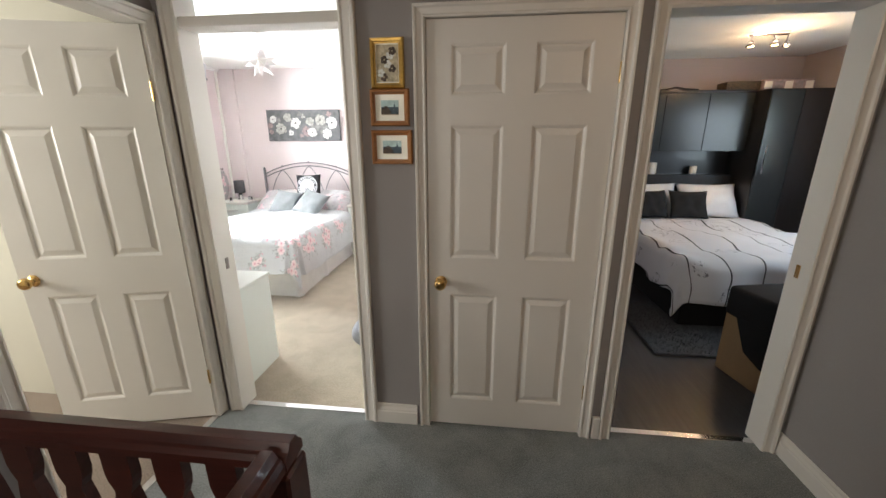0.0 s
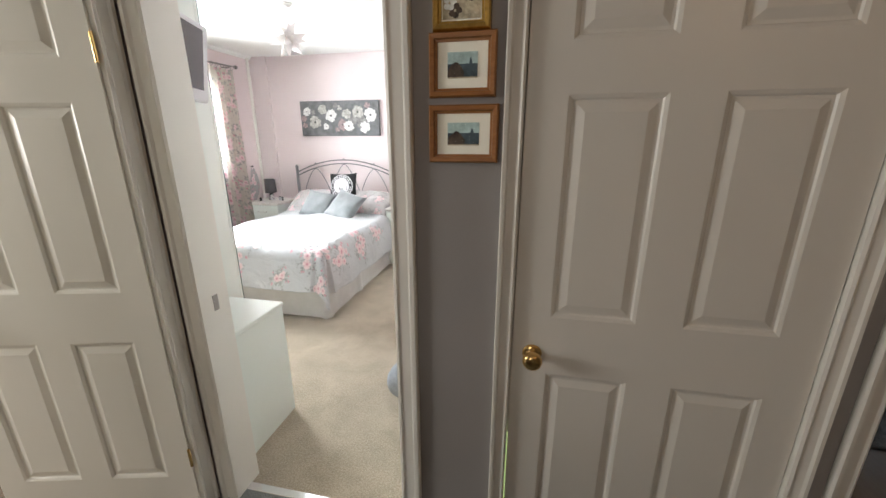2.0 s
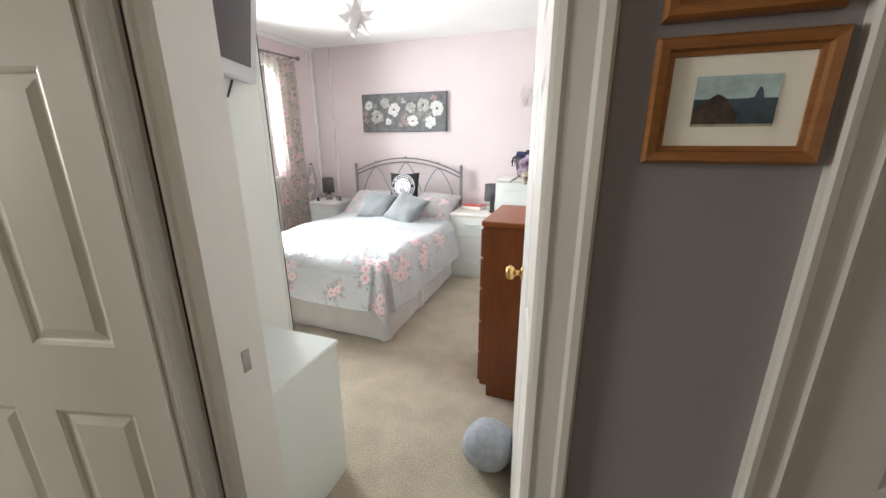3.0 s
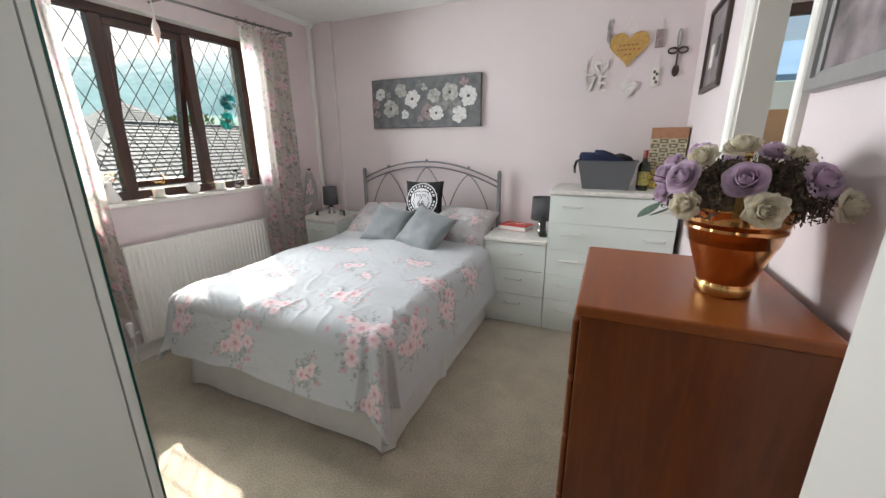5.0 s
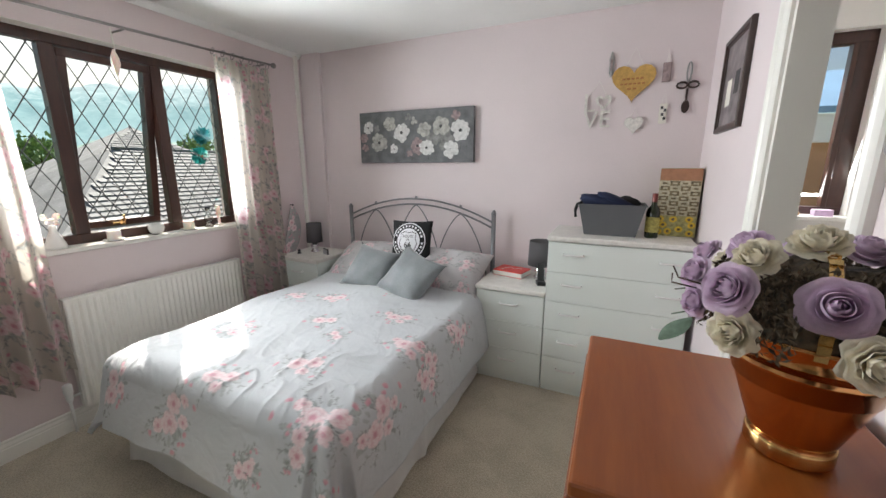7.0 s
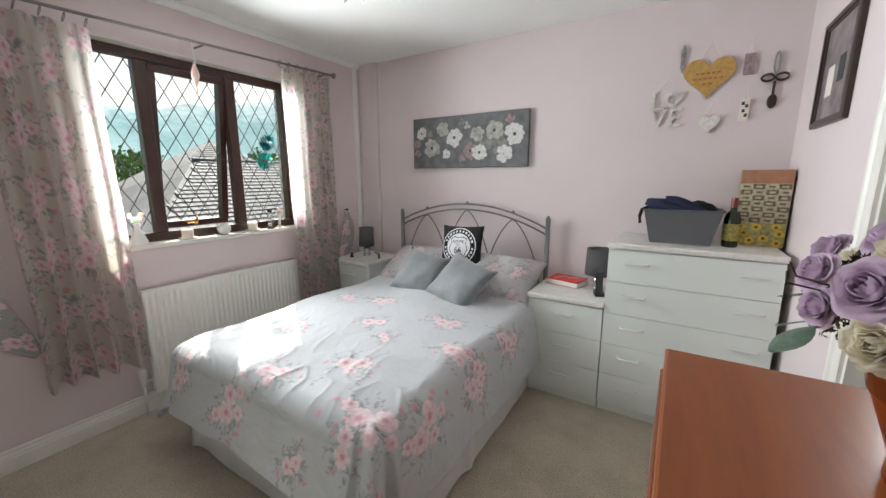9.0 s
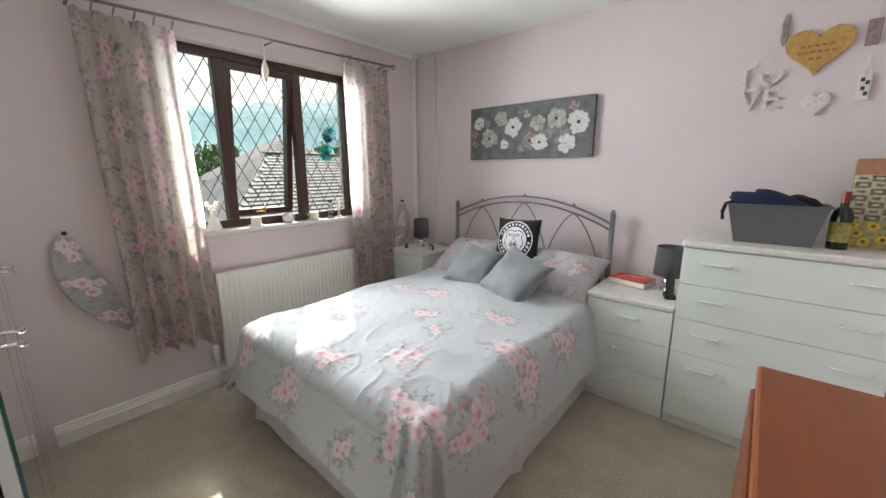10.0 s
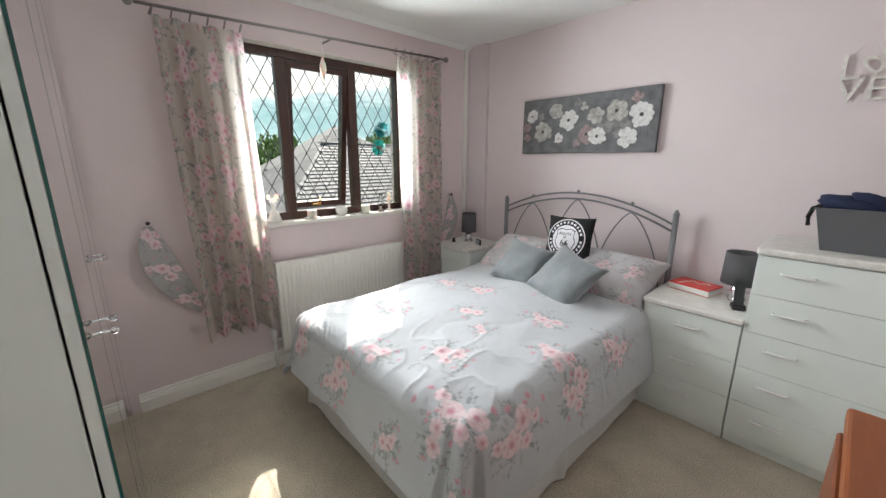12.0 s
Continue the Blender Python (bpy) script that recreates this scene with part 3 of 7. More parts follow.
        rng, c, s = self.rng, math.cos(a), math.sin(a)
        at = lambda p, q: (x + (p * c - q * s) * size, y + (p * s + q * c) * size)
        for k in range(9):
            b = a + k * math.tau / 9 + rng.uniform(-0.4, 0.4)
            self.twig(*at(rng.uniform(-0.05, 0.05), rng.uniform(-0.02, 0.02)), b, rng.uniform(0.09, 0.19) * size, faint)
        for k in range(15):
            b = rng.uniform(0, math.tau)
            r = rng.uniform(0.03, 0.075)
            self.leaf(*at(1.5 * r * math.cos(b), r * math.sin(b)), a + b + rng.uniform(-0.5, 0.5), rng.uniform(0.03, 0.05) * size, faint)
        for k in range(6):
            b = rng.uniform(0, math.tau)
            r = rng.uniform(0.075, 0.13)
            p = at(1.25 * r * math.cos(b), 0.8 * r * math.sin(b))
            for q in (-0.5, 0.1, 0.6):
                self.petal(*p, a + b + q, 0.021 * size, 0.015 * size, ROSE_DEEP, ROSE_MID, 0.9 * faint)
        spots = ((-0.028, 0.0, 0.046), (0.05, 0.022, 0.040), (0.03, -0.055, 0.030), (-0.08, 0.045, 0.028), (0.105, -0.02, 0.024))[:big + 2]
        for p, q, r in reversed(spots):
            self.rose(*at(p, q), r * size, faint)

    def dye(self, ob):
        """Give every corner of the mesh the cloth's colour at its UV."""
        me = ob.data
        uv = np.empty(len(me.loops) * 2, dtype=np.float32)
        me.uv_layers[0].data.foreach_get("uv", uv)
        uv = uv.reshape(-1, 2)
        ix, iy = np.round(uv[:, 0] / STEP).astype(int) % self.nx, np.round(uv[:, 1] / STEP).astype(int) % self.ny
        c = np.ones((len(uv), 4), dtype=np.float32)
        c[:, :3] = self.grid[ix, iy]
        at = me.color_attributes.new("print", "FLOAT_COLOR", "CORNER")
        at.data.foreach_set("color", c.ravel())


def half_drop(w, h, ground, seed, dx, dy, size, big, angle=1.2):
    """Cloth with sprays in a half-drop repeat."""
    cl = Cloth(w, h, ground, seed)
    for i in range(int(round(w / dx))):
        for j in range(int(round(h / dy))):
            cl.spray((i + 0.5) * dx, (j + 0.5 * (i % 2) + 0.3) * dy, angle + cl.rng.uniform(-0.7, 0.7), size * cl.rng.uniform(0.85, 1.1), big)
            cl.twig((i + 0.95) * dx, (j + 0.5 * (i % 2) + 0.6) * dy, cl.rng.uniform(0, 6), 0.13)
    return cl


CURTAIN_CLOTH = half_drop(0.72, 1.2, (0.60, 0.56, 0.50), 5, 0.24, 0.30, 1.0, 2)
PILLOW_CLOTH = half_drop(0.60, 0.60, (0.50, 0.485, 0.49), 6, 0.20, 0.20, 0.62, 2)
TIE_CLOTH = half_drop(0.36, 0.66, (0.40, 0.385, 0.38), 8, 0.18, 0.22, 0.8, 2)

# ---- the place: walls, floors, ceilings ----
CEIL = 2.47
WX, BY, RX = -3.085, 5.485, 0.11          # bedroom: window wall, headboard wall, right wall
LY, LY2 = 1.90, 2.01                      # door wall: landing face, bedroom face
LX = -0.83                                # landing's left wall face
R2X = 4.36                                # second bedroom's right wall
HEAD = 1.98


def wall(name, pieces, mat, label=""):
    bm = bmesh.new()
    for p in pieces:
        box(bm, *p)
    return structure(name, bm, mat, label)


# floors
wall("floor_bedroom", [(WX - 0.1, RX, LY2 - 0.055, BY + 0.05, -0.08, 0.0)], "beige", "short-pile beige fitted carpet")
wall("floor_landing", [(0.2, 2.25, -2.2, LY + 0.055, -0.25, 0.0), (LX, 0.2, 0.75, LY + 0.055, -0.25, 0.0)], "teal", "grey fitted carpet on the landing")
wall("floor_second_bedroom", [(1.15, R2X + 0.05, LY + 0.055, BY + 0.1, -0.08, -0.002)], "laminate", "dark grey wood-effect laminate boards")
wall("floor_left_room", [(-4.0, LX, -0.6, LY, -0.08, 0.0)], "brown", "brown carpet beyond the left doorway")
wall("floor_ensuite", [(RX, 1.1, 2.6, 5.6, -0.08, -0.001)], "gloss", "pale floor of the ensuite")
wall("stairwell", [(LX, 0.2, -2.2, 0.75, -2.5, -2.4), (LX, 0.2, 0.75, 0.85, -2.4, -0.25), (0.2, 0.3, -2.2, 0.75, -2.4, -0.25)], "lilac", "painted walls of the stairwell")

# ceilings
wall("ceiling_bedroom", [(WX - 0.1, RX + 0.1, LY2, BY + 0.1, CEIL, CEIL + 0.1)], "ceiling", "white bedroom ceiling")
wall("ceiling_landing", [(LX - 0.1, 2.25, -2.3, LY2, CEIL + 0.002, CEIL + 0.1)], "ceiling")
wall("ceiling_second_bedroom", [(RX + 0.1, R2X + 0.2, LY2, BY + 0.2, CEIL + 0.001, CEIL + 0.1)], "ceiling")
wall("ceiling_left_room", [(-4.1, LX - 0.1, -0.7, LY2, CEIL + 0.001, CEIL + 0.1)], "ceiling")

# door wall: the landing's skin and the rooms' skin, split for their colours
D1, D2, D3 = (-0.72, 0.01), (0.375, 1.165), (1.32, 2.05)
FAN = 2.40
MID = (LY + LY2) / 2


def doorwall(y0, y1, xa, xb, mat, name, label, opens):
    ps, x = [], xa
    for a, b, top, over in opens:
        ps.append((x, a, y0, y1, 0, CEIL))
        ps.append((a, b, y0, y1, over, CEIL))
        x = b
    ps.append((x, xb, y0, y1, 0, CEIL))
    wall(name, [p for p in ps if p[1] - p[0] > 1e-3], mat, label)


G = 0.03
doorwall(LY, MID, LX - 0.1, 2.25, "lilac", "wall_landing_doors", "grey lilac painted landing wall with the doorways",
         [(D1[0] - G, D1[1] + G, HEAD, FAN + G), (D2[0] - G, D2[1] + G, HEAD, HEAD + G), (D3[0] - G, D3[1] + G, HEAD, HEAD + G)])
doorwall(MID, LY2, WX - 0.1, RX, "pink", "wall_bedroom_door_side", "pink painted wall", [(D1[0] - G, D1[1] + G, HEAD, FAN + G)])
doorwall(MID, LY2, 1.2, R2X + 0.1, "room2", "wall_second_bedroom_door_side", "mauve painted wall", [(D3[0] - G, D3[1] + G, HEAD, HEAD + G)])
wall("cupboard_inside", [(0.3, 1.25, 2.6, 2.65, 0, CEIL), (RX + 0.1, 0.3, LY2, 2.6, 0, CEIL), (1.2, 1.25, LY2, 2.6, 0, CEIL)], "gloss")

# bedroom walls
WY0, WY1, WZ0, WZ1 = 3.455, 4.725, 1.03, 2.18
wall("wall_window", [(WX - 0.26, WX, LY, WY0, 0, CEIL), (WX - 0.26, WX, WY1, BY + 0.1, 0, CEIL), (WX - 0.26, WX, WY0, WY1, 0, WZ0 - 0.02),
                     (WX - 0.26, WX, WY0, WY1, WZ1, CEIL)], "pink", "pink painted wall with the leaded window")
wall("wall_headboard", [(WX, RX + 0.1, BY, BY + 0.1, 0, CEIL)], "pinkback", "pale pink painted wall behind the bed")
EY0, EY1 = 3.72, 4.30                    # the ensuite's doorway
wall("wall_right", [(RX, RX + 0.1, LY2, EY0, 0, CEIL), (RX, RX + 0.1, EY1, BY, 0, CEIL), (RX, RX + 0.1, EY0, EY1, 2.0, CEIL)], "pinkback", "pale pink painted wall with the ensuite doorway")
# ensuite shell
wall("wall_ensuite", [(1.05, 1.15, 2.6, 5.7, 0, CEIL), (RX + 0.1, 1.05, 2.6, 2.65, 0, CEIL),
                      (RX + 0.1, 0.47, 5.40, 5.62, 0, CEIL), (0.80, 1.05, 5.40, 5.62, 0, CEIL), (0.47, 0.80, 5.40, 5.62, 0, 1.2), (0.47, 0.80, 5.40, 5.62, 2.17, CEIL)],
     "gloss", "white painted ensuite walls")
# landing walls
L1Y0, L1Y1 = 1.07, 1.83
wall("wall_landing_left", [(LX - 0.1, LX, -2.2, L1Y0 - G, -2.4, CEIL), (LX - 0.1, LX, L1Y1 + G, LY, 0, CEIL), (LX - 0.1, LX, L1Y0 - G, L1Y1 + G, HEAD + G, CEIL)], "lilac", "grey lilac painted landing wall")
wall("wall_landing_right", [(2.13, 2.25, -2.2, LY, 0, CEIL)], "lilac", "grey lilac painted landing wall")
wall("wall_landing_back", [(LX - 0.1, 2.25, -2.3, -2.2, -2.5, CEIL)], "lilac")
# left room shell
wall("wall_left_room", [(-4.1, -4.0, -0.7, LY2, 0, CEIL), (-4.0, LX - 0.1, -0.7, -0.6, 0, CEIL), (-4.0, LX - 0.1, LY, MID, 0, CEIL)], "cream", "cream painted wall of the room beyond")
# second bedroom shell, with its window
wall("wall_second_bedroom", [(1.15, R2X, 5.50, 5.6, 0, CEIL), (R2X, R2X + 0.2, LY2, 2.85, 0, CEIL), (R2X, R2X + 0.2, 3.9, 5.6, 0, CEIL),
                             (R2X, R2X + 0.2, 2.85, 3.9, 0, 1.12), (R2X, R2X + 0.2, 2.85, 3.9, 2.1, CEIL), (1.151, 1.2, 2.66, 5.5, 0, CEIL)], "room2", "mauve painted walls")

# pipe boxing in the corner and the coving of shade-free square edges
structure("pipe_boxing", nb(WX, WX + 0.225, BY - 0.035, BY, 0, CEIL), "pinkback", "shallow painted boxing in the corner")
structure("pipe_trunking", nb(WX, WX + 0.022, BY - 0.11, BY - 0.07, 0.0, CEIL - 0.01, bevel=0.003), "gloss", "white square trunking down the corner")

bm = bmesh.new()
rows = []
for y in (LY2, BY - 0.035):
    rows.append([bm.verts.new((WX + a, y, CEIL - b)) for a, b in ((0, 0), (0.034, 0), (0.030, 0.012), (0.018, 0.026), (0.008, 0.036), (0, 0.038))])
for k in range(6):
    bm.faces.new((rows[0][k], rows[0][(k + 1) % 6], rows[1][(k + 1) % 6], rows[1][k]))
structure("coving_window", bm, "ceiling", "small white coving along the window wall")

# door linings, architraves, skirtings, thresholds


def lining(name, x0, x1, ztop, y0=LY, y1=LY2):
    bm = bmesh.new()
    box(bm, x0 - G, x0, y0, y1, 0, ztop + G)
    box(bm, x1, x1 + G, y0, y1, 0, ztop + G)
    box(bm, x0, x1, y0, y1, ztop, ztop + G)
    return structure(name, bm, "gloss")


lining("lining_bedroom", *D1, FAN)
lining("lining_cupboard", *D2, HEAD)
lining("lining_second_bedroom", *D3, HEAD)
structure("fanlight_bar", nb(D1[0], D1[1], LY - 0.004, LY2, HEAD, HEAD + 0.042, bevel=0.004), "gloss", "white bar between door and fanlight")
pane = structure("fanlight_pane", nb(D1[0], D1[1], MID - 0.002, MID + 0.002, HEAD + 0.042, FAN), "glass", "clear fanlight glass over the bedroom door")
pane.visible_shadow = False
for nm, (a, b), z, w in (("architrave_bedroom", D1, FAN, 1.2), ("architrave_cupboard", D2, HEAD, 0.85), ("architrave_second_bedroom", D3, HEAD, 0.95)):
    ob = structure(nm, turned(architrave(a, b, z, w=w), Matrix.Translation((0, LY, 0))), "gloss", "white moulded architrave")
structure("architrave_bedroom_inside", turned(architrave(D1[0], D1[1], FAN, w=0.9), Matrix.Translation((0, LY2, 0)) @ Matrix.Diagonal((1, -1, 1, 1))), "gloss")
# plinth block and bead between the cupboard and the second bedroom
structure("plinth_block", nb(1.222, 1.262, LY - 0.022, LY, 0, 0.13, bevel=0.004), "gloss", "white plinth block between the doorways")
bm = architrave(L1Y0, L1Y1, HEAD)
structure("architrave_left_room", turned(bm, Matrix.Translation((LX, 0, 0)) @ Matrix(((0, -1, 0, 0), (1, 0, 0, 0), (0, 0, 1, 0), (0, 0, 0, 1)))), "gloss", "white moulded architrave")
bm = bmesh.new()
box(bm, LX - 0.1, LX, L1Y0 - G, L1Y0, 0, HEAD + G)
box(bm, LX - 0.1, LX, L1Y1, L1Y1 + G, 0, HEAD + G)
box(bm, LX - 0.1, LX, L1Y0, L1Y1, HEAD, HEAD + G)
structure("lining_left_room", bm, "gloss")
bm = architrave(EY0, EY1, 2.0, w=1.25)
structure("architrave_ensuite", turned(bm, Matrix.Translation((RX, 0, 0)) @ Matrix(((0, 1, 0, 0), (1, 0, 0, 0), (0, 0, 1, 0), (0, 0, 0, 1)))), "gloss", "white moulded architrave of the ensuite doorway")
bm = bmesh.new()
box(bm, RX, RX + 0.1, EY0 - 0.001, EY0 + 0.02, 0, 2.0)
box(bm, RX, RX + 0.1, EY1 - 0.02, EY1 + 0.001, 0, 2.0)
structure("lining_ensuite", bm, "gloss")

for nm, p, q in (("baseboard_window", (WX, BY), (WX, 2.7)), ("baseboard_landing_a", (0.305, LY), (0.078, LY)),
                 ("baseboard_landing_b", (2.13, -2.2), (2.13, LY)), ("baseboard_bedroom_right", (RX, 4.37), (RX, BY)), ("baseboard_back", (RX, BY), (WX, BY))):
    structure(nm, skirting(p, q), "gloss", "white moulded skirting board")
for nm, b4 in (("threshold_bedroom", (D1[0], D1[1], MID - 0.018, MID + 0.018)), ("threshold_second_bedroom", (D3[0], D3[1], MID - 0.018, MID + 0.018)),
               ("threshold_left_room", (LX - 0.03, LX + 0.006, L1Y0, L1Y1))):
    structure(nm, nb(*b4, 0.0, 0.006, bevel=0.002), "chrome", "slim metal carpet strip")


# ---- doors ----


def six_panel(bm_size, parent, label_panel="raised moulded panel"):
    """A six-panel door leaf, hinge edge at x = 0, width along +x, thickness about y = 0; parts under parent."""
    w, h, t = bm_size
    st, mu = 0.100 * w / 0.76, 0.116 * w / 0.76
    rails = ((0.0, 0.16), (0.76, 0.948), (1.552, 1.673), (1.873, h))
    bm = bmesh.new()
    cx = ((st, (w - mu) / 2), ((w + mu) / 2, w - st))
    box(bm, 0, w, -t / 2 + 0.009, t / 2 - 0.009, 0, h)
    for s in (-1, 1):
        y0, y1 = sorted((s * (t / 2 - 0.009), s * t / 2))
        box(bm, 0, st, y0, y1, 0, h)
        box(bm, w - st, w, y0, y1, 0, h)
        box(bm, (w - mu) / 2, (w + mu) / 2, y0, y1, 0, h)
        for a, b in rails:
            for xa, xb in cx:
                box(bm, xa, xb, y0, y1, a, b)
    part("leaf", bm, "gloss", parent)
    for (a, b), (c, d) in zip(rails, rails[1:]):
        for xa, xb in cx:
            bm = bmesh.new()
            for s in (-1, 1):
                face = s * (t / 2 - 0.009)
                # ovolo moulding round the recess, then a raised field
                prof = ((0.0, 0.0), (0.0, 0.0088), (0.009, 0.0055), (0.013, 0.001), (0.020, 0.001), (0.042, 0.0075))
                rows = [[bm.verts.new((x, face + s * dd, z)) for x, z in ((xa + u, b + u), (xb - u, b + u), (xb - u, c - u), (xa + u, c - u))] for u, dd in prof]
                for A, B in zip(rows, rows[1:]):
                    for k in range(4):
                        bm.faces.new((A[k], A[(k + 1) % 4], B[(k + 1) % 4], B[k]))
                bm.faces.new(rows[-1])
            part("door_panel", bm, "gloss", parent)


def knob(parent, x, z, t, sides=(-1, 1), mat="brass"):
    for s in sides:
        bm = lathe(bmesh.new(), [(0.029, 0.0), (0.029, 0.004), (0.022, 0.007), (0.011, 0.010), (0.010, 0.024), (0.016, 0.030), (0.026, 0.036), (0.029, 0.046), (0.026, 0.056), (0.018, 0.062), (0.0, 0.064)], seg=20, axis="y")
        turned(bm, Matrix.Translation((x, s * t / 2, z)) @ Matrix.Diagonal((1, s, 1, 1)))
        part("door_knob", bm, mat, parent, "round brass knob on a rose", smooth=True)


def hinge(parent, z, y):
    bm = tube(bmesh.new(), [(-0.004, y, z - 0.04), (-0.004, y, z + 0.04)], 0.005, 8)
    part("hinge", bm, "brass", parent, "small steel butt hinge")


t = 0.036
d = tagged(thing("door_1", (D2[1] - 0.003, LY + 0.004, 0.012), 180, "closed white six-panel cupboard door with a brass knob", "door"), kind="structure")
six_panel((D2[1] - D2[0] - 0.006, HEAD - 0.016, t), d)
knob(d, D2[1] - D2[0] - 0.065, 0.825, t, (1,))
d.location.y = LY + 0.022
for z in (0.25, 1.75):
    hinge(d, z, 0.02)
ang = math.degrees(math.atan2(1.655 - 1.84, -1.571 + 0.84))
d = tagged(thing("door_2", (LX - 0.012, L1Y1 + 0.008, 0.012), ang, "white six-panel door standing open into the left room", "door"), kind="structure")
six_panel((0.745, HEAD - 0.016, t), d)
knob(d, 0.685, 0.845, t)
for z in (0.25, 1.7):
    hinge(d, z, 0.02)
d = tagged(thing("door_3", (0.008, LY2 + 0.022, 0.012), 99, "white six-panel bedroom door standing open", "door"), kind="structure")
six_panel((0.722, HEAD - 0.016, t), d)
knob(d, 0.66, 0.93, t, (1,))
part("door_knob", turned(lathe(bmesh.new(), [(0.02, 0), (0.02, 0.004), (0.009, 0.008), (0.009, 0.022), (0.02, 0.03), (0.02, 0.05), (0.0, 0.052)], seg=8, axis="y"), Matrix.Translation((0.66, -t / 2, 0.93)) @ Matrix.Diagonal((1, -1, 1, 1))), "brass", d, "brass knob")
bm = nb(D1[0] + 0.0005, D1[0] + 0.003, MID - 0.01, MID + 0.012, 0.845, 0.905)
structure("strike_plate", bm, "rod", "small metal strike plate")
structure("strike_plate", nb(D3[1] - 0.003, D3[1] - 0.0005, MID - 0.01, MID + 0.012, 0.90, 0.96), "brass", "small brass strike plate")

# ---- handrail and balusters ----
RY = 0.79
RC = 0.222
rail = thing("landing_balustrade", (0, 0, 0), label="dark mahogany-stained landing balustrade with turned flat balusters", category="banister")
RAILP = ((-0.034, 0.0), (-0.034, 0.018), (-0.028, 0.030), (-0.022, 0.034), (-0.012, 0.050), (0.012, 0.050), (0.022, 0.034), (0.028, 0.030), (0.034, 0.018), (0.034, 0.0))


def handrail(p, q):
    p, q = Vector(p), Vector(q)
    n = Vector((-(q - p).y, (q - p).x, 0)).normalized()
    bm = bmesh.new()
    A = [bm.verts.new(p + n * a + Vector((0, 0, b))) for a, b in RAILP]
    B = [bm.verts.new(q + n * a + Vector((0, 0, b))) for a, b in RAILP]
    for k in range(len(RAILP)):
        j = (k + 1) % len(RAILP)
        bm.faces.new((A[k], A[j], B[j], B[k]))
    bm.faces.new(A)
    bm.faces.new(B)
    return bm


RZ = 0.855
part("handrail", handrail((LX, RY, RZ), (RC + 0.036, RY, RZ)), "rail", rail)
part("handrail", handrail((RC, RY - 0.034, RZ - 0.001), (RC, -2.2, RZ - 0.001)), "rail", rail)
part("newel_post", nb(RC - 0.04, RC + 0.04, RY - 0.04, RY + 0.04, 0, RZ - 0.012, bevel=0.006), "rail", rail)


def baluster(x, y, along):
    w = 0.0
    prof = [(0.0, 0.040), (0.16, 0.040), (0.19, 0.030), (0.22, 0.020), (0.26, 0.026), (0.36, 0.037), (0.42, 0.030), (0.5, 0.022), (0.58, 0.030), (0.64, 0.037), (0.70, 0.026), (0.725, 0.02), (0.75, 0.030), (0.77, 0.034), (0.86, 0.034)]
    bm = bmesh.new()
    lo = None
    rows = []
    for z, h in prof:
        a, b = (h, 0.012) if along == "x" else (0.012, h)
        rows.append([bm.verts.new((x + sx * a, y + sy * b, z)) for sx, sy in ((-1, -1), (1, -1), (1, 1), (-1, 1))])
    for A, B in zip(rows, rows[1:]):
        for k in range(4):
            bm.faces.new((A[k], A[(k + 1) % 4], B[(k + 1) % 4], B[k]))
    bm.faces.new(rows[0])
    bm.faces.new(rows[-1])
    return part("baluster", bm, "rail", rail)


x = 0.092
while x > LX + 0.05:
    baluster(x, RY, "x")
    x -= 0.1275
y = RY - 0.16
while y > -2.1:
    baluster(RC, y, "y")
    y -= 0.1275


# ---- windows ----


def leaded(bm, y0, y1, z0, z1, x, dx=0.105, dz=0.185):
    """Diamond leading over a pane in the plane of x."""
    def clip(p, q):
        t0, t1 = 0.0, 1.0
        d = (q[0] - p[0], q[1] - p[1])
        for pp, dd, lo, hi in ((p[0], d[0], y0, y1), (p[1], d[1], z0, z1)):
            if abs(dd) < 1e-9:
                continue
            a, b = sorted(((lo - pp) / dd, (hi - pp) / dd))
            t0, t1 = max(t0, a), min(t1, b)
        return (t0, t1) if t1 - t0 > 1e-3 else None
    H, W = z1 - z0, y1 - y0
    k = -int(H / dz + W / dx) - 2
    while k < int(W / dx + H / dz) + 2:
        for s in (1, -1):
            p = (y0 + k * dx - s * 0, z0)
            q = (p[0] + s * dx * H / dz, z1)
            c = clip(p, q)
            if c:
                a = [p[i] + (q[i] - p[i]) * c[0] for i in (0, 1)]
                b = [p[i] + (q[i] - p[i]) * c[1] for i in (0, 1)]
                tube(bm, [(x, *a), (x, *b)], 0.003, 4, cap=False)
        k += 1
    return bm


FX0, FX1 = WX - 0.155, WX - 0.095         # frame depth
win = tagged(thing("window_1", (0, 0, 0), label="brown woodgrain leaded casement window", category="window"), kind="structure")
bm = bmesh.new()
fw = 0.055
box(bm, FX0, FX1, WY0, WY1, WZ0 + 0.01, WZ0 + 0.01 + fw, bevel=0.004)
box(bm, FX0, FX1, WY0, WY1, WZ1 - fw, WZ1, bevel=0.004)
box(bm, FX0, FX1, WY0, WY0 + fw, WZ0 + 0.01 + fw, WZ1 - fw)
box(bm, FX0, FX1, WY1 - fw, WY1, WZ0 + 0.01 + fw, WZ1 - fw)
MU = (3.735, 4.265)
for m0 in MU:
    box(bm, FX0, FX1, m0 - 0.034, m0 + 0.034, WZ0 + 0.01 + fw, WZ1 - fw, bevel=0.004)
part("window_frame", bm, "frame", win, "dark brown woodgrain frame")


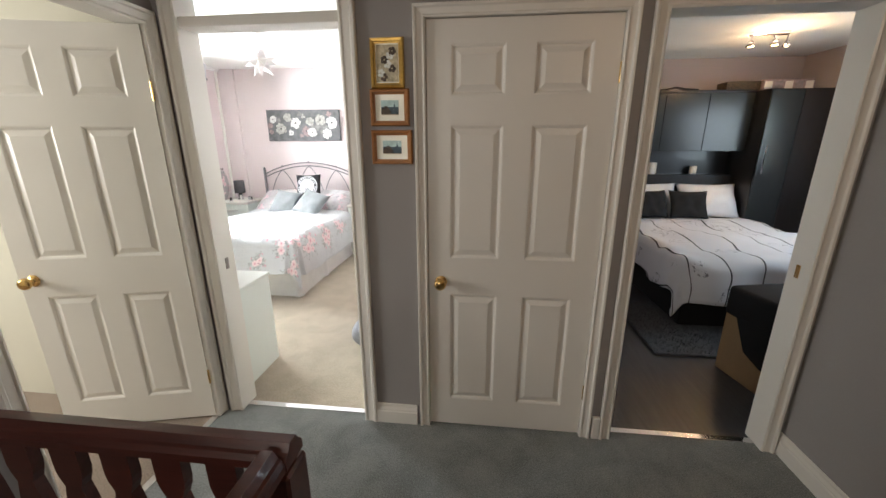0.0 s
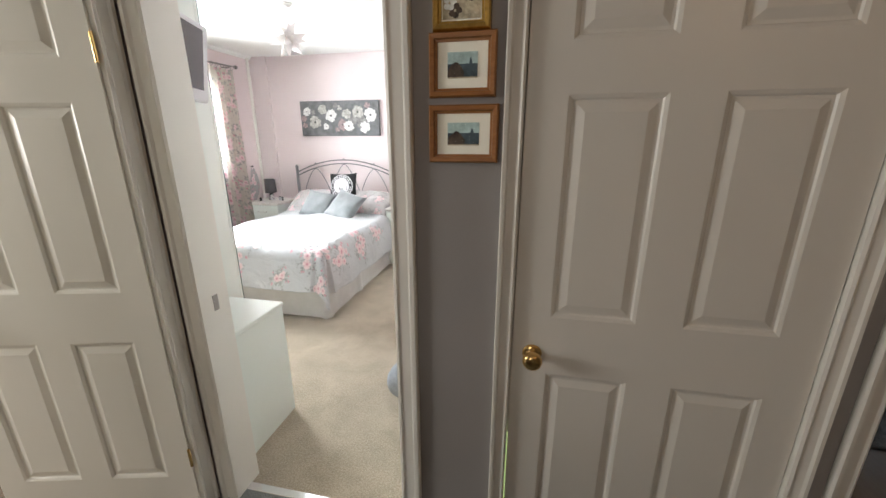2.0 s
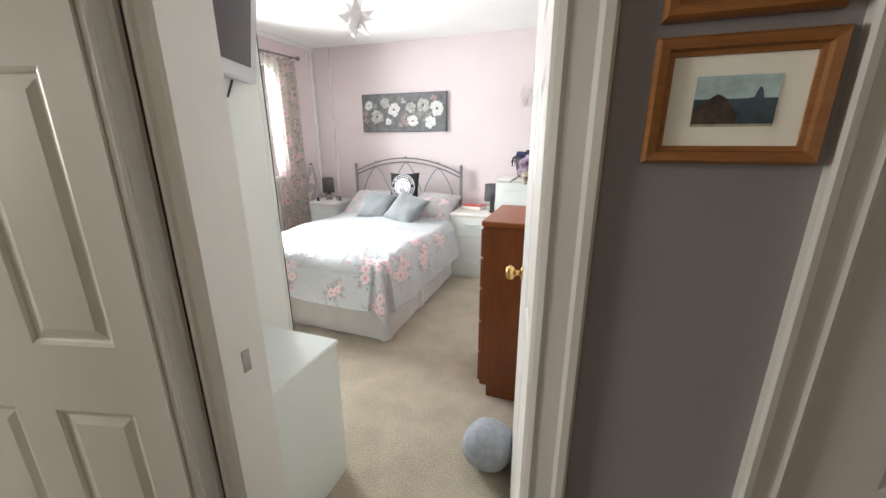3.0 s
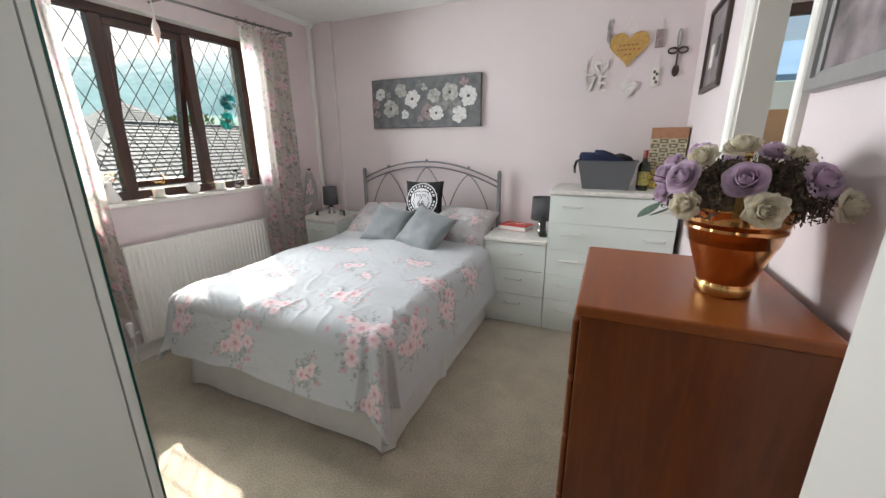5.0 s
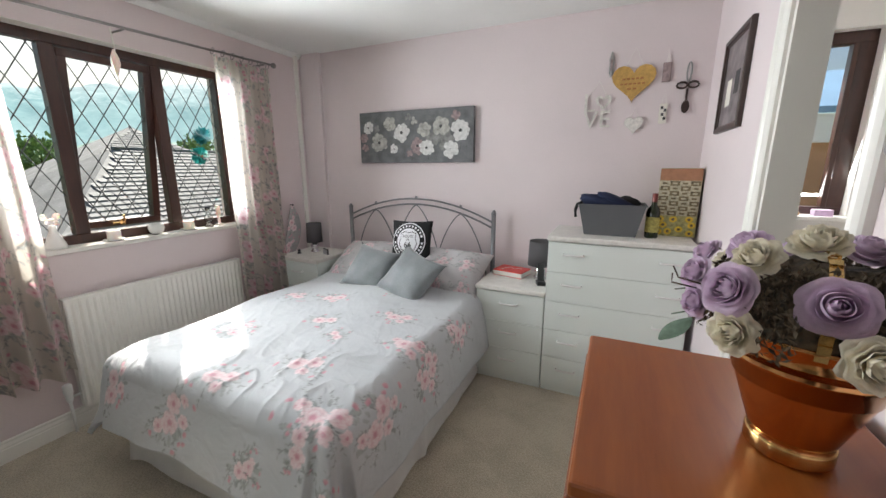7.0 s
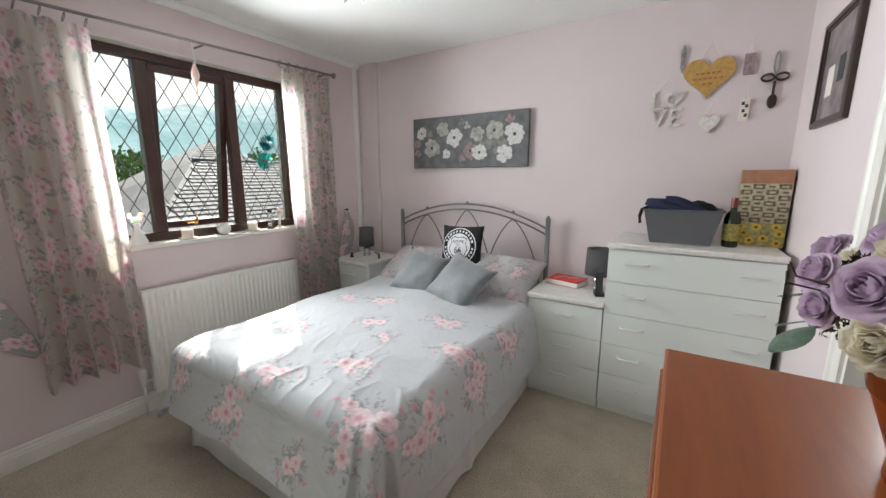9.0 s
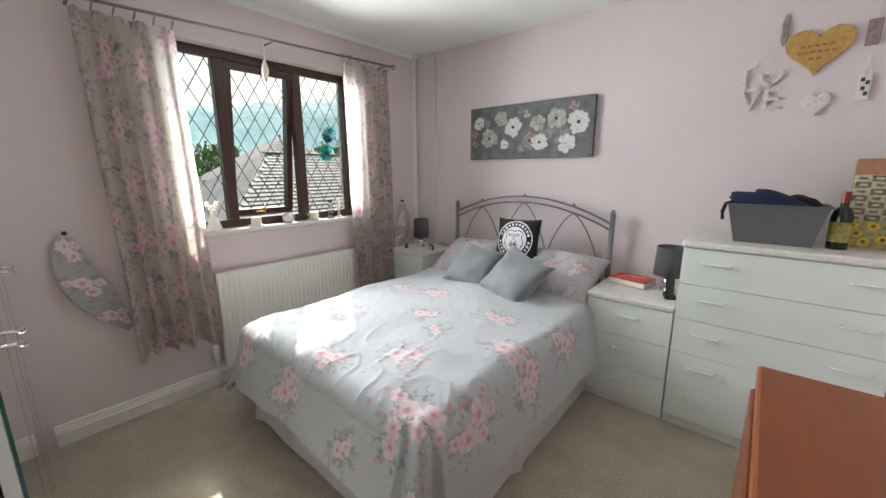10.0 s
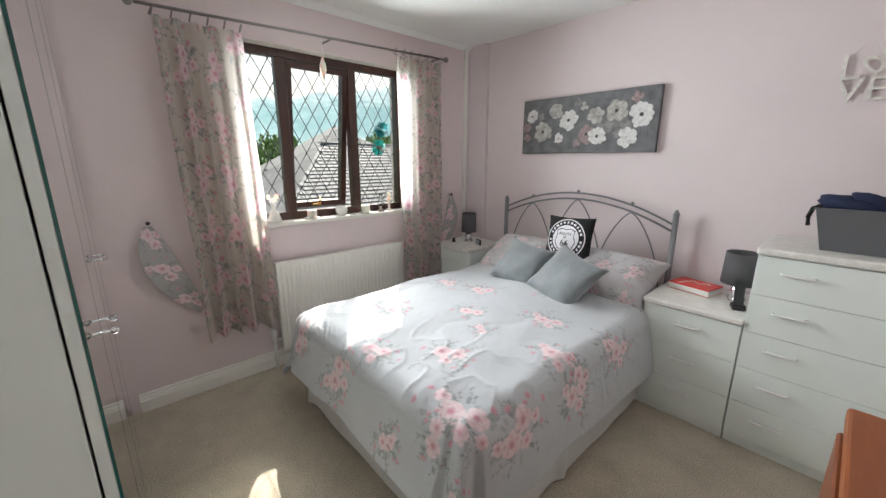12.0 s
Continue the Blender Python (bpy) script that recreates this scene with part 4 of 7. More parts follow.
def sash(parent, y0, y1, z0, z1, x0, x1, m=None, bar=0.042, lead=True, name="sash"):
    bm = bmesh.new()
    box(bm, x0, x1, y0, y1, z0, z0 + bar, bevel=0.004)
    box(bm, x0, x1, y0, y1, z1 - bar, z1, bevel=0.004)
    box(bm, x0, x1, y0, y0 + bar, z0 + bar, z1 - bar)
    box(bm, x0, x1, y1 - bar, y1, z0 + bar, z1 - bar)
    s = part(name, bm, "frame", parent)
    xm = (x0 + x1) / 2
    g = part("pane", nb(xm - 0.002, xm + 0.002, y0 + bar, y1 - bar, z0 + bar, z1 - bar), "glass", s, "clear glass")
    g.visible_shadow = False
    if lead:
        part("leading", leaded(bmesh.new(), y0 + bar, y1 - bar, z0 + bar, z1 - bar, xm + 0.004), "lead", s, "diamond leading")
    if m:
        s.matrix_local = m
    return s


zlo, zhi = WZ0 + 0.01 + fw, WZ1 - fw
# fixed side lights, and the middle casement ajar, hinged at its top
for a, b in ((WY0 + fw, MU[0] - 0.034), (MU[1] + 0.034, WY1 - fw)):
    xm = (FX0 + FX1) / 2
    g = part("pane", nb(xm - 0.002, xm + 0.002, a, b, zlo, zhi), "glass", win, "clear glass")
    g.visible_shadow = False
    part("leading", leaded(bmesh.new(), a, b, zlo, zhi, xm + 0.004), "lead", win, "diamond leading")
ca, cb = MU[0] + 0.034, MU[1] - 0.034
piv = Matrix.Translation((FX0 + 0.01, 0, zhi))
AJAR = piv @ Matrix.Rotation(radians(8), 4, "Y") @ piv.inverted()
sash(win, ca, cb, zlo + 0.004, zhi - 0.004, FX0 + 0.005, FX1 + 0.004, AJAR)
bm = bmesh.new()
box(bm, FX1 + 0.002, FX1 + 0.012, 3.985, 4.015, zlo + 0.012, zlo + 0.05, bevel=0.003)
tube(bm, [(FX1 + 0.016, 4.0, zlo + 0.03), (FX1 + 0.03, 3.96, zlo + 0.032), (FX1 + 0.03, 3.93, zlo + 0.03)], 0.006)
tube(bm, [(FX1 + 0.016, 4.0, zlo + 0.03), (FX1 + 0.02, 4.0, zlo + 0.075)], 0.005)
part("window_handle", turned(bm, AJAR), "brass", win, "brass casement handle")
part("window_sill", nb(WX - 0.10, WX + 0.012, WY0 - 0.0, WY1 + 0.0, WZ0 - 0.018, WZ0 + 0.01, bevel=0.004), "gloss", win, "white painted sill board")
structure("window_reveal", nb(WX - 0.1, WX - 0.001, WY0, WY1, WZ1 - 0.004, WZ1 - 0.0005), "gloss")

w2 = tagged(thing("window_2", (0, 0, 0), label="narrow brown ensuite window with obscured glass", category="window"), kind="structure")
bm = bmesh.new()
a, b, z0, z1, y0, y1 = 0.47, 0.80, 1.215, 2.17, 5.46, 5.52
box(bm, a, b, y0, y1, z0, z0 + 0.045, bevel=0.003)
box(bm, a, b, y0, y1, z1 - 0.06, z1, bevel=0.003)
box(bm, a, a + 0.05, y0, y1, z0 + 0.045, z1 - 0.06)
box(bm, b - 0.07, b, y0, y1, z0 + 0.045, z1 - 0.06)
box(bm, b - 0.095, b - 0.07, y0 - 0.012, y1 - 0.02, z0 + 0.045, z1 - 0.06, bevel=0.003)
part("window_frame", bm, "frame", w2)
g = part("pane", nb(a + 0.05, b - 0.07, 5.488, 5.492, z0 + 0.045, z1 - 0.06), "frosted", w2, "obscured glass")
g.visible_shadow = False
part("window_sill", nb(a - 0.02, b + 0.02, 5.36, 5.46, z0 - 0.03, z0 - 0.001, bevel=0.004), "gloss", w2, "white sill")

w3 = tagged(thing("window_3", (0, 0, 0), label="white window of the second bedroom", category="window"), kind="structure")
bm = bmesh.new()
for q in ((2.85, 3.9, 1.12, 1.18), (2.85, 3.9, 2.04, 2.1), (2.85, 2.91, 1.18, 2.04), (3.84, 3.9, 1.18, 2.04)):
    box(bm, R2X + 0.08, R2X + 0.14, *q)
part("window_frame", bm, "gloss", w3)
g = part("pane", nb(R2X + 0.108, R2X + 0.112, 2.91, 3.84, 1.18, 2.04), "glass", w3)
g.visible_shadow = False
part("window_sill", nb(R2X - 0.05, R2X + 0.08, 2.8, 3.95, 1.095, 1.12, bevel=0.004), "gloss", w3)

# ---- bedroom: the bed ----
BX0, BX1, BYF, BYH = -2.50, -1.17, 3.50, 5.36
bed = thing("double_bed", (BX0 / 2 + BX1 / 2, BYF / 2 + BYH / 2, 0), label="double divan bed with a pale grey valance", category="bed")
ox, oy = bed.location.x, bed.location.y


def local(bm, ob):
    return turned(bm, Matrix.Translation(-ob.location))


part("divan_base", local(nb(BX0 + 0.02, BX1 - 0.02, BYF + 0.03, BYH, 0.0, 0.32, bevel=0.02, seg=2), bed), "valance", bed, "pale grey divan base")
part("mattress", local(nb(BX0 + 0.01, BX1 - 0.01, BYF + 0.02, BYH, 0.32, 0.545, bevel=0.05, seg=3), bed), "whitecloth", bed)


def valance(u, v):
    """A pleated skirt round three sides: u along it, v down."""
    L1, L2 = BYH - 0.1 - BYF, BX1 - BX0
    s = u * (2 * L1 + L2)
    fold = 0.0 + 0.010 * noise.noise(Vector((s * 4, v, 2))) * (0.3 + v)
    out = 0.004 + 0.012 * v + fold
    for edge in (0.45, 1.35, L1, L1 + L2, L1 + L2 + 0.62, 2 * L1 + L2 - 0.2):
        out += 0.022 * v * math.exp(-((s - edge) / 0.035) ** 2)
    if s < L1:
        p = (BX0 - out, BYH - 0.1 - s)
    elif s < L1 + L2:
        p = (BX0 + (s - L1), BYF - out)
    else:
        p = (BX1 + out, BYF + (s - L1 - L2))
    return Vector((*p, 0.34 - v * 0.325))


part("valance", local(sheet(valance, 220, 4), bed), "valance", bed, "gathered pale grey valance", smooth=True)

# sprays on the duvet: across, up from the foot edge, lean, size, full roses
SPRAYS = (
    (1.23, -0.01, 0.3, 1.15, 3),
    (0.91, 0.23, 0.2, 0.95, 1),
    (1.25, 0.59, 0.2, 1.00, 2),
    (0.67, -0.00, 0.2, 0.90, 1),
    (0.45, 0.97, 0.2, 0.90, 1),
    (0.66, 0.64, 0.3, 0.80, 0),
    (1.01, 0.88, 0.2, 0.90, 2),
    (1.20, -0.14, 1.3, 0.80, 0),
    (1.39, 0.66, 0.9, 0.80, 1),
    (1.35, 0.97, 0.9, 0.80, 1),
    (0.98, -0.29, 1.0, 0.60, 0),
    (0.30, 0.35, 0.4, 0.95, 1),
    (0.86, 0.52, 2.2, 0.60, 0),
    (0.20, 0.90, 2.6, 0.85, 1),
    (0.85, 1.22, 0.5, 0.90, 2),
    (0.06, -0.20, 1.2, 1.05, 3),
    (0.50, -0.24, 1.1, 1.10, 3),
    (-0.30, 0.15, 0.6, 0.90, 2),
    (-0.25, 0.75, 0.5, 0.90, 2),
    (1.42, 0.18, 2.0, 1.15, 3),
    (1.46, 0.62, 1.5, 1.00, 2),
    (1.40, 1.05, 1.2, 1.00, 2),
    (0.95, -0.30, 0.3, 0.70, 0),
    (1.40, -0.33, 1.0, 1.10, 3),
    (-0.28, 1.20, 0.4, 0.90, 2),
)
# the duvet lies on it: cloth coordinates, let down over three sides
DX0, DX1, DY0, DY1, DZ = BX0 + 0.03, BX1 - 0.06, BYF + 0.03, 5.08, 0.60


def duvet(u, v):
    lx, rx, ft = 0.46, 0.45, 0.41
    a = -lx + u * (DX1 - DX0 + lx + rx)
    b = -ft + v * (DY1 - DY0 + ft)
    W = DX1 - DX0
    px, py = min(max(a, 0.0), W), max(b, 0.0)
    ox_, oy_ = (a - px), (b - py)
    pw = 5.0 if a < 0 else 2.7
    h = math.hypot(ox_, oy_)
    d = (abs(ox_) ** pw + abs(oy_) ** pw) ** (1 / pw)
    # soft shoulder of radius r, then hanging
    r = 0.095
    lean = 0.25 * (oy_ / h) ** 2 + (0.40 if a < 0 else 0.13) * (ox_ / h) ** 2 if d > 1e-6 else 0
    if d < r * math.pi / 2:
        outw, drop = r * math.sin(d / r), r * (1 - math.cos(d / r))
    else:
        rest = d - r * math.pi / 2
        outw, drop = r + rest * lean, r + rest * (0.985 - lean * 0.25)
    wx, wy = (ox_ / h, oy_ / h) if d > 1e-6 else (0, 0)
    along = a if abs(wy) > abs(wx) else b
    k = min(1.0, d / 0.3)
    fold = (0.010 * math.sin(along * 9 + 1.0) + 0.035 * noise.noise(Vector((along * 3.1, d * 1.5, 1.3)))) * k
    if a > W and b < 0:
        fold += 0.035 * math.sin(6 * math.atan2(oy_, ox_)) * k
    if a < 0 and b < 0:
        fold += 0.035 * math.sin(5 * math.atan2(oy_, ox_) + 1) * k
    x, y = DX0 + px + wx * (outw + fold), DY0 + py + wy * (outw + fold)
    e = noise.noise(Vector((a * 2.0, b * 1.8, 0.0)))
    wr = noise.noise(Vector((a * 5.5 + b * 2.0, b * 4.0 - a * 2.2, 3.0)))
    ridge = abs(noise.noise(Vector((a * 3.2 - b * 2.6, b * 2.2 + a, 9.0))))
    z = DZ - drop + 0.026 * e + 0.010 * wr + 0.013 * (0.4 - ridge) * min(1, d * 4 + 0.45)
    z += 0.03 * math.exp(-((a - W * 0.5) / 0.5) ** 2)
    crease = 1 - abs(noise.noise(Vector((a * 9.5 + b * 3.5, b * 4.2 - a * 1.5, 21.0)))) * 2.2
    if crease > 0:
        foot = math.exp(-((b - 0.12) / 0.35) ** 2)
        z += 0.0055 * crease ** 4 * (0.3 + foot)
    if b > DY1 - DY0 - 0.3:
        z += 0.02 * (b - (DY1 - DY0 - 0.3)) / 0.3
    return Vector((x, y, max(z, 0.02)))


dv = thing("duvet", (ox, 4.2, 0.6), label="pale grey double duvet printed with pink roses, spread over the bed", category="duvet")
DU = lambda u, v: (u * (DX1 - DX0 + 0.91), v * (DY1 - DY0 + 0.41))
bm = sheet(duvet, 340, 310, DU)
DUVET_CLOTH = Cloth(DX1 - DX0 + 0.94, DY1 - DY0 + 0.44, (0.515, 0.535, 0.55), 3)
for x, y, turn, size, big in SPRAYS:
    DUVET_CLOTH.spray(x + 0.46, y + 0.41, turn, size, big)
cover = part("duvet_cover", local(bm, dv), "duvet", dv, "rose-printed cover", smooth=True, uv=True)
DUVET_CLOTH.dye(cover)
mod = cover.modifiers.new("thickness", "SOLIDIFY")
mod.thickness, mod.offset = 0.022, -1.0

# pillows and cushions


def soft(name, at, w, h, t, tilt, rz, mat, label, category="pillow", ry=0, seed=0.0, pinch=0.10, parent_only=False, uvscale=1.0, crease=0.014):
    th = thing(name, at, label=label, category=category)
    th.matrix_world = Matrix.Translation(at) @ Matrix.Rotation(radians(rz), 4, "Z") @ Matrix.Rotation(radians(tilt), 4, "X") @ Matrix.Rotation(radians(ry), 4, "Y")
    ob = part("cover", cushion(w, h, t, n=72 if mat == "pillow" else 18, seed=seed, pinch=pinch, uvscale=uvscale, uvoff=(seed, seed * 0.7), crease=crease), mat, th, smooth=True, uv=True)
    if mat == "pillow":
        PILLOW_CLOTH.dye(ob)
    return th


soft("pillow", (-2.16, 5.17, 0.70), 0.70, 0.46, 0.23, -60, 0, "pillow", "rose-printed pillow leaning low against the bedhead", seed=1.2)
soft("pillow", (-1.52, 5.14, 0.70), 0.72, 0.46, 0.25, -60, 0, "pillow", "rose-printed pillow beside the low drawers", seed=4.9)
soft("cushion", (-1.985, 4.89, 0.735), 0.37, 0.37, 0.13, -42, 8, "satin", "small grey velvet cushion tilted against the pillows", "cushion", ry=12, seed=2.2, pinch=0.14, crease=0.006)
soft("cushion", (-1.61, 4.82, 0.73), 0.41, 0.40, 0.14, -42, -8, "satin", "grey velvet cushion turned on one corner", "cushion", ry=17, seed=7.4, pinch=0.14, crease=0.006)
rc = soft("route_cushion", (-1.765, 5.13, 0.915), 0.44, 0.41, 0.13, -14, 0, "blackcloth", "black and white cushion printed with a route 66 shield", "cushion", ry=-8, seed=3.3, pinch=0.06, crease=0.004)


def bulge(bm, w, h, t, out=0.002, pinch=0.06):
    """Lay a flat print in x and z on the front of a cushion."""
    for v in bm.verts:
        a, b = max(-1, min(1, 2 * v.co.x / w)), max(-1, min(1, 2 * v.co.z / h))
        k = max(0.0, (1 - a * a) * (1 - b * b)) ** 0.42
        v.co.y = -(k * t / 2 + out) + v.co.y * 0
    return bm


def ring2(r0, r1, seg=48, cx=0, cz=0, n=3):
    bm = bmesh.new()
    rows = [[bm.verts.new((cx + (r0 + (r1 - r0) * j / n) * math.cos(k * math.tau / seg), 0, cz + (r0 + (r1 - r0) * j / n) * math.sin(k * math.tau / seg))) for k in range(seg)] for j in range(n + 1)]
    for A, B in zip(rows, rows[1:]):
        for k in range(seg):
            bm.faces.new((A[k], A[(k + 1) % seg], B[(k + 1) % seg], B[k]))
    return bm


def text(name, body, size, mat, parent, m, label="", depth=0.0006):
    cu = bpy.data.curves.new(name, "FONT")
    cu.body, cu.size, cu.align_x, cu.align_y, cu.extrude = body, size, "CENTER", "CENTER", depth
    tmp = bpy.data.objects.new(name, cu)
    me = bpy.data.meshes.new_from_object(tmp)
    bpy.data.objects.remove(tmp)
    me.materials.clear()
    me.materials.append(M[mat])
    ob = new(name, me)
    ob.parent, ob.matrix_local = parent, m
    if label:
        ob["label"] = label
    return ob


rc.matrix_world = rc.matrix_world @ Matrix.Rotation(radians(6), 4, "Y") @ Matrix.Scale(0.8, 4)
CW, CH, CT = 0.44, 0.41, 0.13
part("print_ring", bulge(ring2(0.166, 0.176), CW, CH, CT, 0.007), "whitecloth", rc, "thin white printed ring")
bm = ring2(0.0005, 0.122, n=6)
part("print_disc", bulge(bm, CW, CH, CT, 0.007), "whitecloth", rc, "white printed disc")
shield = [(-0.062, 0.052), (-0.03, 0.066), (0.0, 0.058), (0.03, 0.066), (0.062, 0.052), (0.056, 0.02), (0.07, -0.02), (0.05, -0.062), (0.0, -0.088), (-0.05, -0.062), (-0.07, -0.02), (-0.056, 0.02)]


def shape_ring(pts, s0, s1):
    bm = bmesh.new()
    A = [bm.verts.new((x * s0, 0, z * s0)) for x, z in pts]
    B = [bm.verts.new((x * s1, 0, z * s1)) for x, z in pts]
    for k in range(len(pts)):
        j = (k + 1) % len(pts)
        bm.faces.new((A[k], A[j], B[j], B[k]))
    return bm


part("print_shield", bulge(shape_ring(shield, 1.40, 1.30), CW, CH, CT, 0.0095), "blackcloth", rc, "black outlined shield")


def front_text(body, size, x, z, mat="blackcloth", rot=0.0, out=0.0135):
    a, b = 2 * x / CW, 2 * z / CH
    k = max(0.0, (1 - a * a) * (1 - b * b)) ** 0.42
    m = Matrix.Translation((x, -(k * CT / 2 + out), z)) @ Matrix.Rotation(radians(rot), 4, "Y") @ Matrix.Rotation(radians(90), 4, "X")
    return text("lettering", body, size, mat, rc, m)


front_text("ROUTE", 0.036, 0, 0.042)
front_text("US", 0.026, 0, 0.012)
front_text("66", 0.080, 0, -0.040)
for i in range(26):
    a = i / 26 * math.tau
    if i % 7 == 6:
        continue
    bm = bmesh.new()
    r, w2_, h2_ = 0.144, 0.0078 + 0.002 * (i % 3), 0.010
    cx, cz = r * math.sin(a), r * math.cos(a)
    for sx, sz in ((-1, -1), (1, -1), (1, 1), (-1, 1)):
        bm.verts.new((cx + sx * w2_ * math.cos(a) + sz * h2_ * math.sin(a), 0, cz - sx * w2_ * math.sin(a) + sz * h2_ * math.cos(a)))
    bm.verts.ensure_lookup_table()
    bm.faces.new(bm.verts)
    part("print_mark", bulge(bm, CW, CH, CT, 0.0065), "whitecloth", rc)

# ---- bedhead ----
hb = thing("metal_bedhead", (-1.865, 5.40, -0.008), label="grey enamelled metal bedhead with arched double rails", category="bedhead")
PX = 0.675


def arc(x, lift=0.0):
    return 1.095 + 0.165 * (1 - (x / PX) ** 2) + lift


for s in (-1, 1):
    bm = tube(bmesh.new(), [(s * PX, 0, 0.008), (s * PX, 0, 1.13)], 0.018, 12)
    lathe(bm, [(0.0, 1.13), (0.019, 1.132), (0.021, 1.142), (0.012, 1.15), (0.014, 1.158), (0.0, 1.168)], (s * PX, 0, 0), 12)
    part("post", bm, "steel", hb, "round tapered post", smooth=True)
for lift in (0.0, -0.045):
    part("arched_rail", tube(bmesh.new(), [(x * PX / 12, 0, arc(x * PX / 12, lift) - 0.03) for x in range(-12, 13)], 0.0075, 8), "steel", hb, smooth=True)
part("cross_rail", tube(bmesh.new(), [(-PX, 0, 0.50), (PX, 0, 0.50)], 0.009, 8), "steel", hb)
for cx in (-0.40, 0.0, 0.40):
    top = arc(cx, -0.045) - 0.035
    for s in (-1, 1):
        pts = [(cx + s * 0.235 * math.sin(k / 10 * math.pi / 2) ** 1.15, 0, top - (top - 0.5) * (1 - math.cos(k / 10 * math.pi / 2)) ** 0.82) for k in range(11)]
        part("gothic_bar", tube(bmesh.new(), pts, 0.005, 6), "steel", hb, smooth=True)
    part("finial", lathe(bmesh.new(), [(0, 0.0), (0.011, 0.006), (0.013, 0.016), (0.006, 0.026), (0, 0.03)], (cx, 0, arc(cx) - 0.035), 10), "steel", hb, "small collar ball", smooth=True)

# ---- white drawers ----


def bow_handle(parent, x, z, y, w=0.115):
    bm = tube(bmesh.new(), [(x - w / 2, y, z), (x - w / 2, y - 0.018, z), (x - w / 2 + 0.008, y - 0.024, z), (x + w / 2 - 0.008, y - 0.024, z), (x + w / 2, y - 0.018, z), (x + w / 2, y, z)], 0.0058, 8)
    return part("handle", bm, "plastic", parent, "white bow handle", smooth=True)


def chest(name, x0, x1, yf, yb, h, splits, handles, label, category="chest of drawers"):
    th = thing(name, ((x0 + x1) / 2, (yf + yb) / 2, 0), label=label, category=category)
    cx, cy = th.location.x, th.location.y
    a, b, c, d = x0 - cx, x1 - cx, yf - cy, yb - cy
    part("carcass", nb(a, b, c + 0.018, d, 0.055, h - 0.034, bevel=0.002), "cabinet", th)
    part("plinth", nb(a + 0.002, b - 0.002, c + 0.022, d, 0.0, 0.055), "cabinet", th)
    part("worktop", nb(a - 0.006, b + 0.006, c - 0.014, d, h - 0.034, h, bevel=0.010, seg=3), "worktop", th, "cream speckled laminate top with a rounded edge")
    for (z1, z0) in zip(splits, splits[1:]):
        dr = part("drawer", nb(a + 0.0015, b - 0.0015, c, c + 0.018, z0 + 0.0015, z1 - 0.0015, bevel=0.0015), "cabinet", th, "white drawer front")
        for hx in handles:
            bow_handle(dr, hx - cx, (z0 + z1) / 2 + (z1 - z0) * 0.12, c)
    return th


chest("low_drawers", -1.175, -0.713, 4.985, 5.462, 0.695, (0.658, 0.452, 0.253, 0.06), (-0.945,), "low white three-drawer bedside chest beside the bed", "bedside chest")
chest("tall_drawers", -0.709, 0.075, 4.985, 5.462, 1.066, (1.028, 0.835, 0.64, 0.448, 0.255, 0.06), (-0.555, -0.037), "wide white five-drawer chest in the corner")
chest("low_drawers", -3.05, -2.60, 4.985, 5.445, 0.71, (0.672, 0.462, 0.26, 0.06), (-2.825,), "low white three-drawer bedside chest under the curtain", "bedside chest")

# ---- cherry tallboy ----
tb = thing("tallboy", (-0.150, 3.39, 0), label="cherry wood tallboy with a polished flat top", category="cabinet")
bm = nb(-0.225, 0.225, -0.262, 0.262, 0.085, 1.007, bevel=0.002)
part("carcass", bm, "cherry", tb)
part("plinth", nb(-0.19, 0.22, -0.24, 0.24, 0.0, 0.085), "cherry", tb)
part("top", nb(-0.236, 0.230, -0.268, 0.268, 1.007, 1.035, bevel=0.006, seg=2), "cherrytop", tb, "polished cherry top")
for z0, z1 in ((0.10, 0.28), (0.29, 0.47), (0.48, 0.66), (0.67, 0.83), (0.84, 0.99)):
    dr = part("drawer", nb(-0.241, -0.226, -0.25, 0.25, z0, z1, bevel=0.004), "cherry", tb, "cherry drawer front")

# ---- mirrored wardrobe ----
wx1, wyf, wyb = -1.222, 2.638, LY2 + 0.01
wd = thing("mirrored_wardrobe", ((wx1 + WX) / 2, (wyf + wyb) / 2, 0), label="tall white fitted wardrobe with mirrored doors and crystal handles", category="wardrobe")
X = wd.location.x
cxl, cxr = WX + 0.012 - X, wx1 - X
yb_, yf_ = wyb - wd.location.y, wyf - wd.location.y
WH = 2.32
bm = bmesh.new()
box(bm, cxr - 0.02, cxr, yb_, yf_, 0, WH, bevel=0.001)
part("side_panel", bm, "cabinet", wd, "white wardrobe side panel")
bm = bmesh.new()
box(bm, cxl, cxl + 0.02, yb_, yf_, 0, WH)
box(bm, cxl + 0.02, cxr - 0.02, yb_, yf_, WH - 0.02, WH)
box(bm, cxl + 0.02, cxr - 0.02, yb_, yf_, 0, 0.05)
box(bm, cxl + 0.02, cxr - 0.02, yb_, yb_ + 0.01, 0.05, WH - 0.02)
part("carcass", bm, "cabinet", wd, "white wardrobe carcass")
nd = 4
dw = (cxr - cxl) / nd
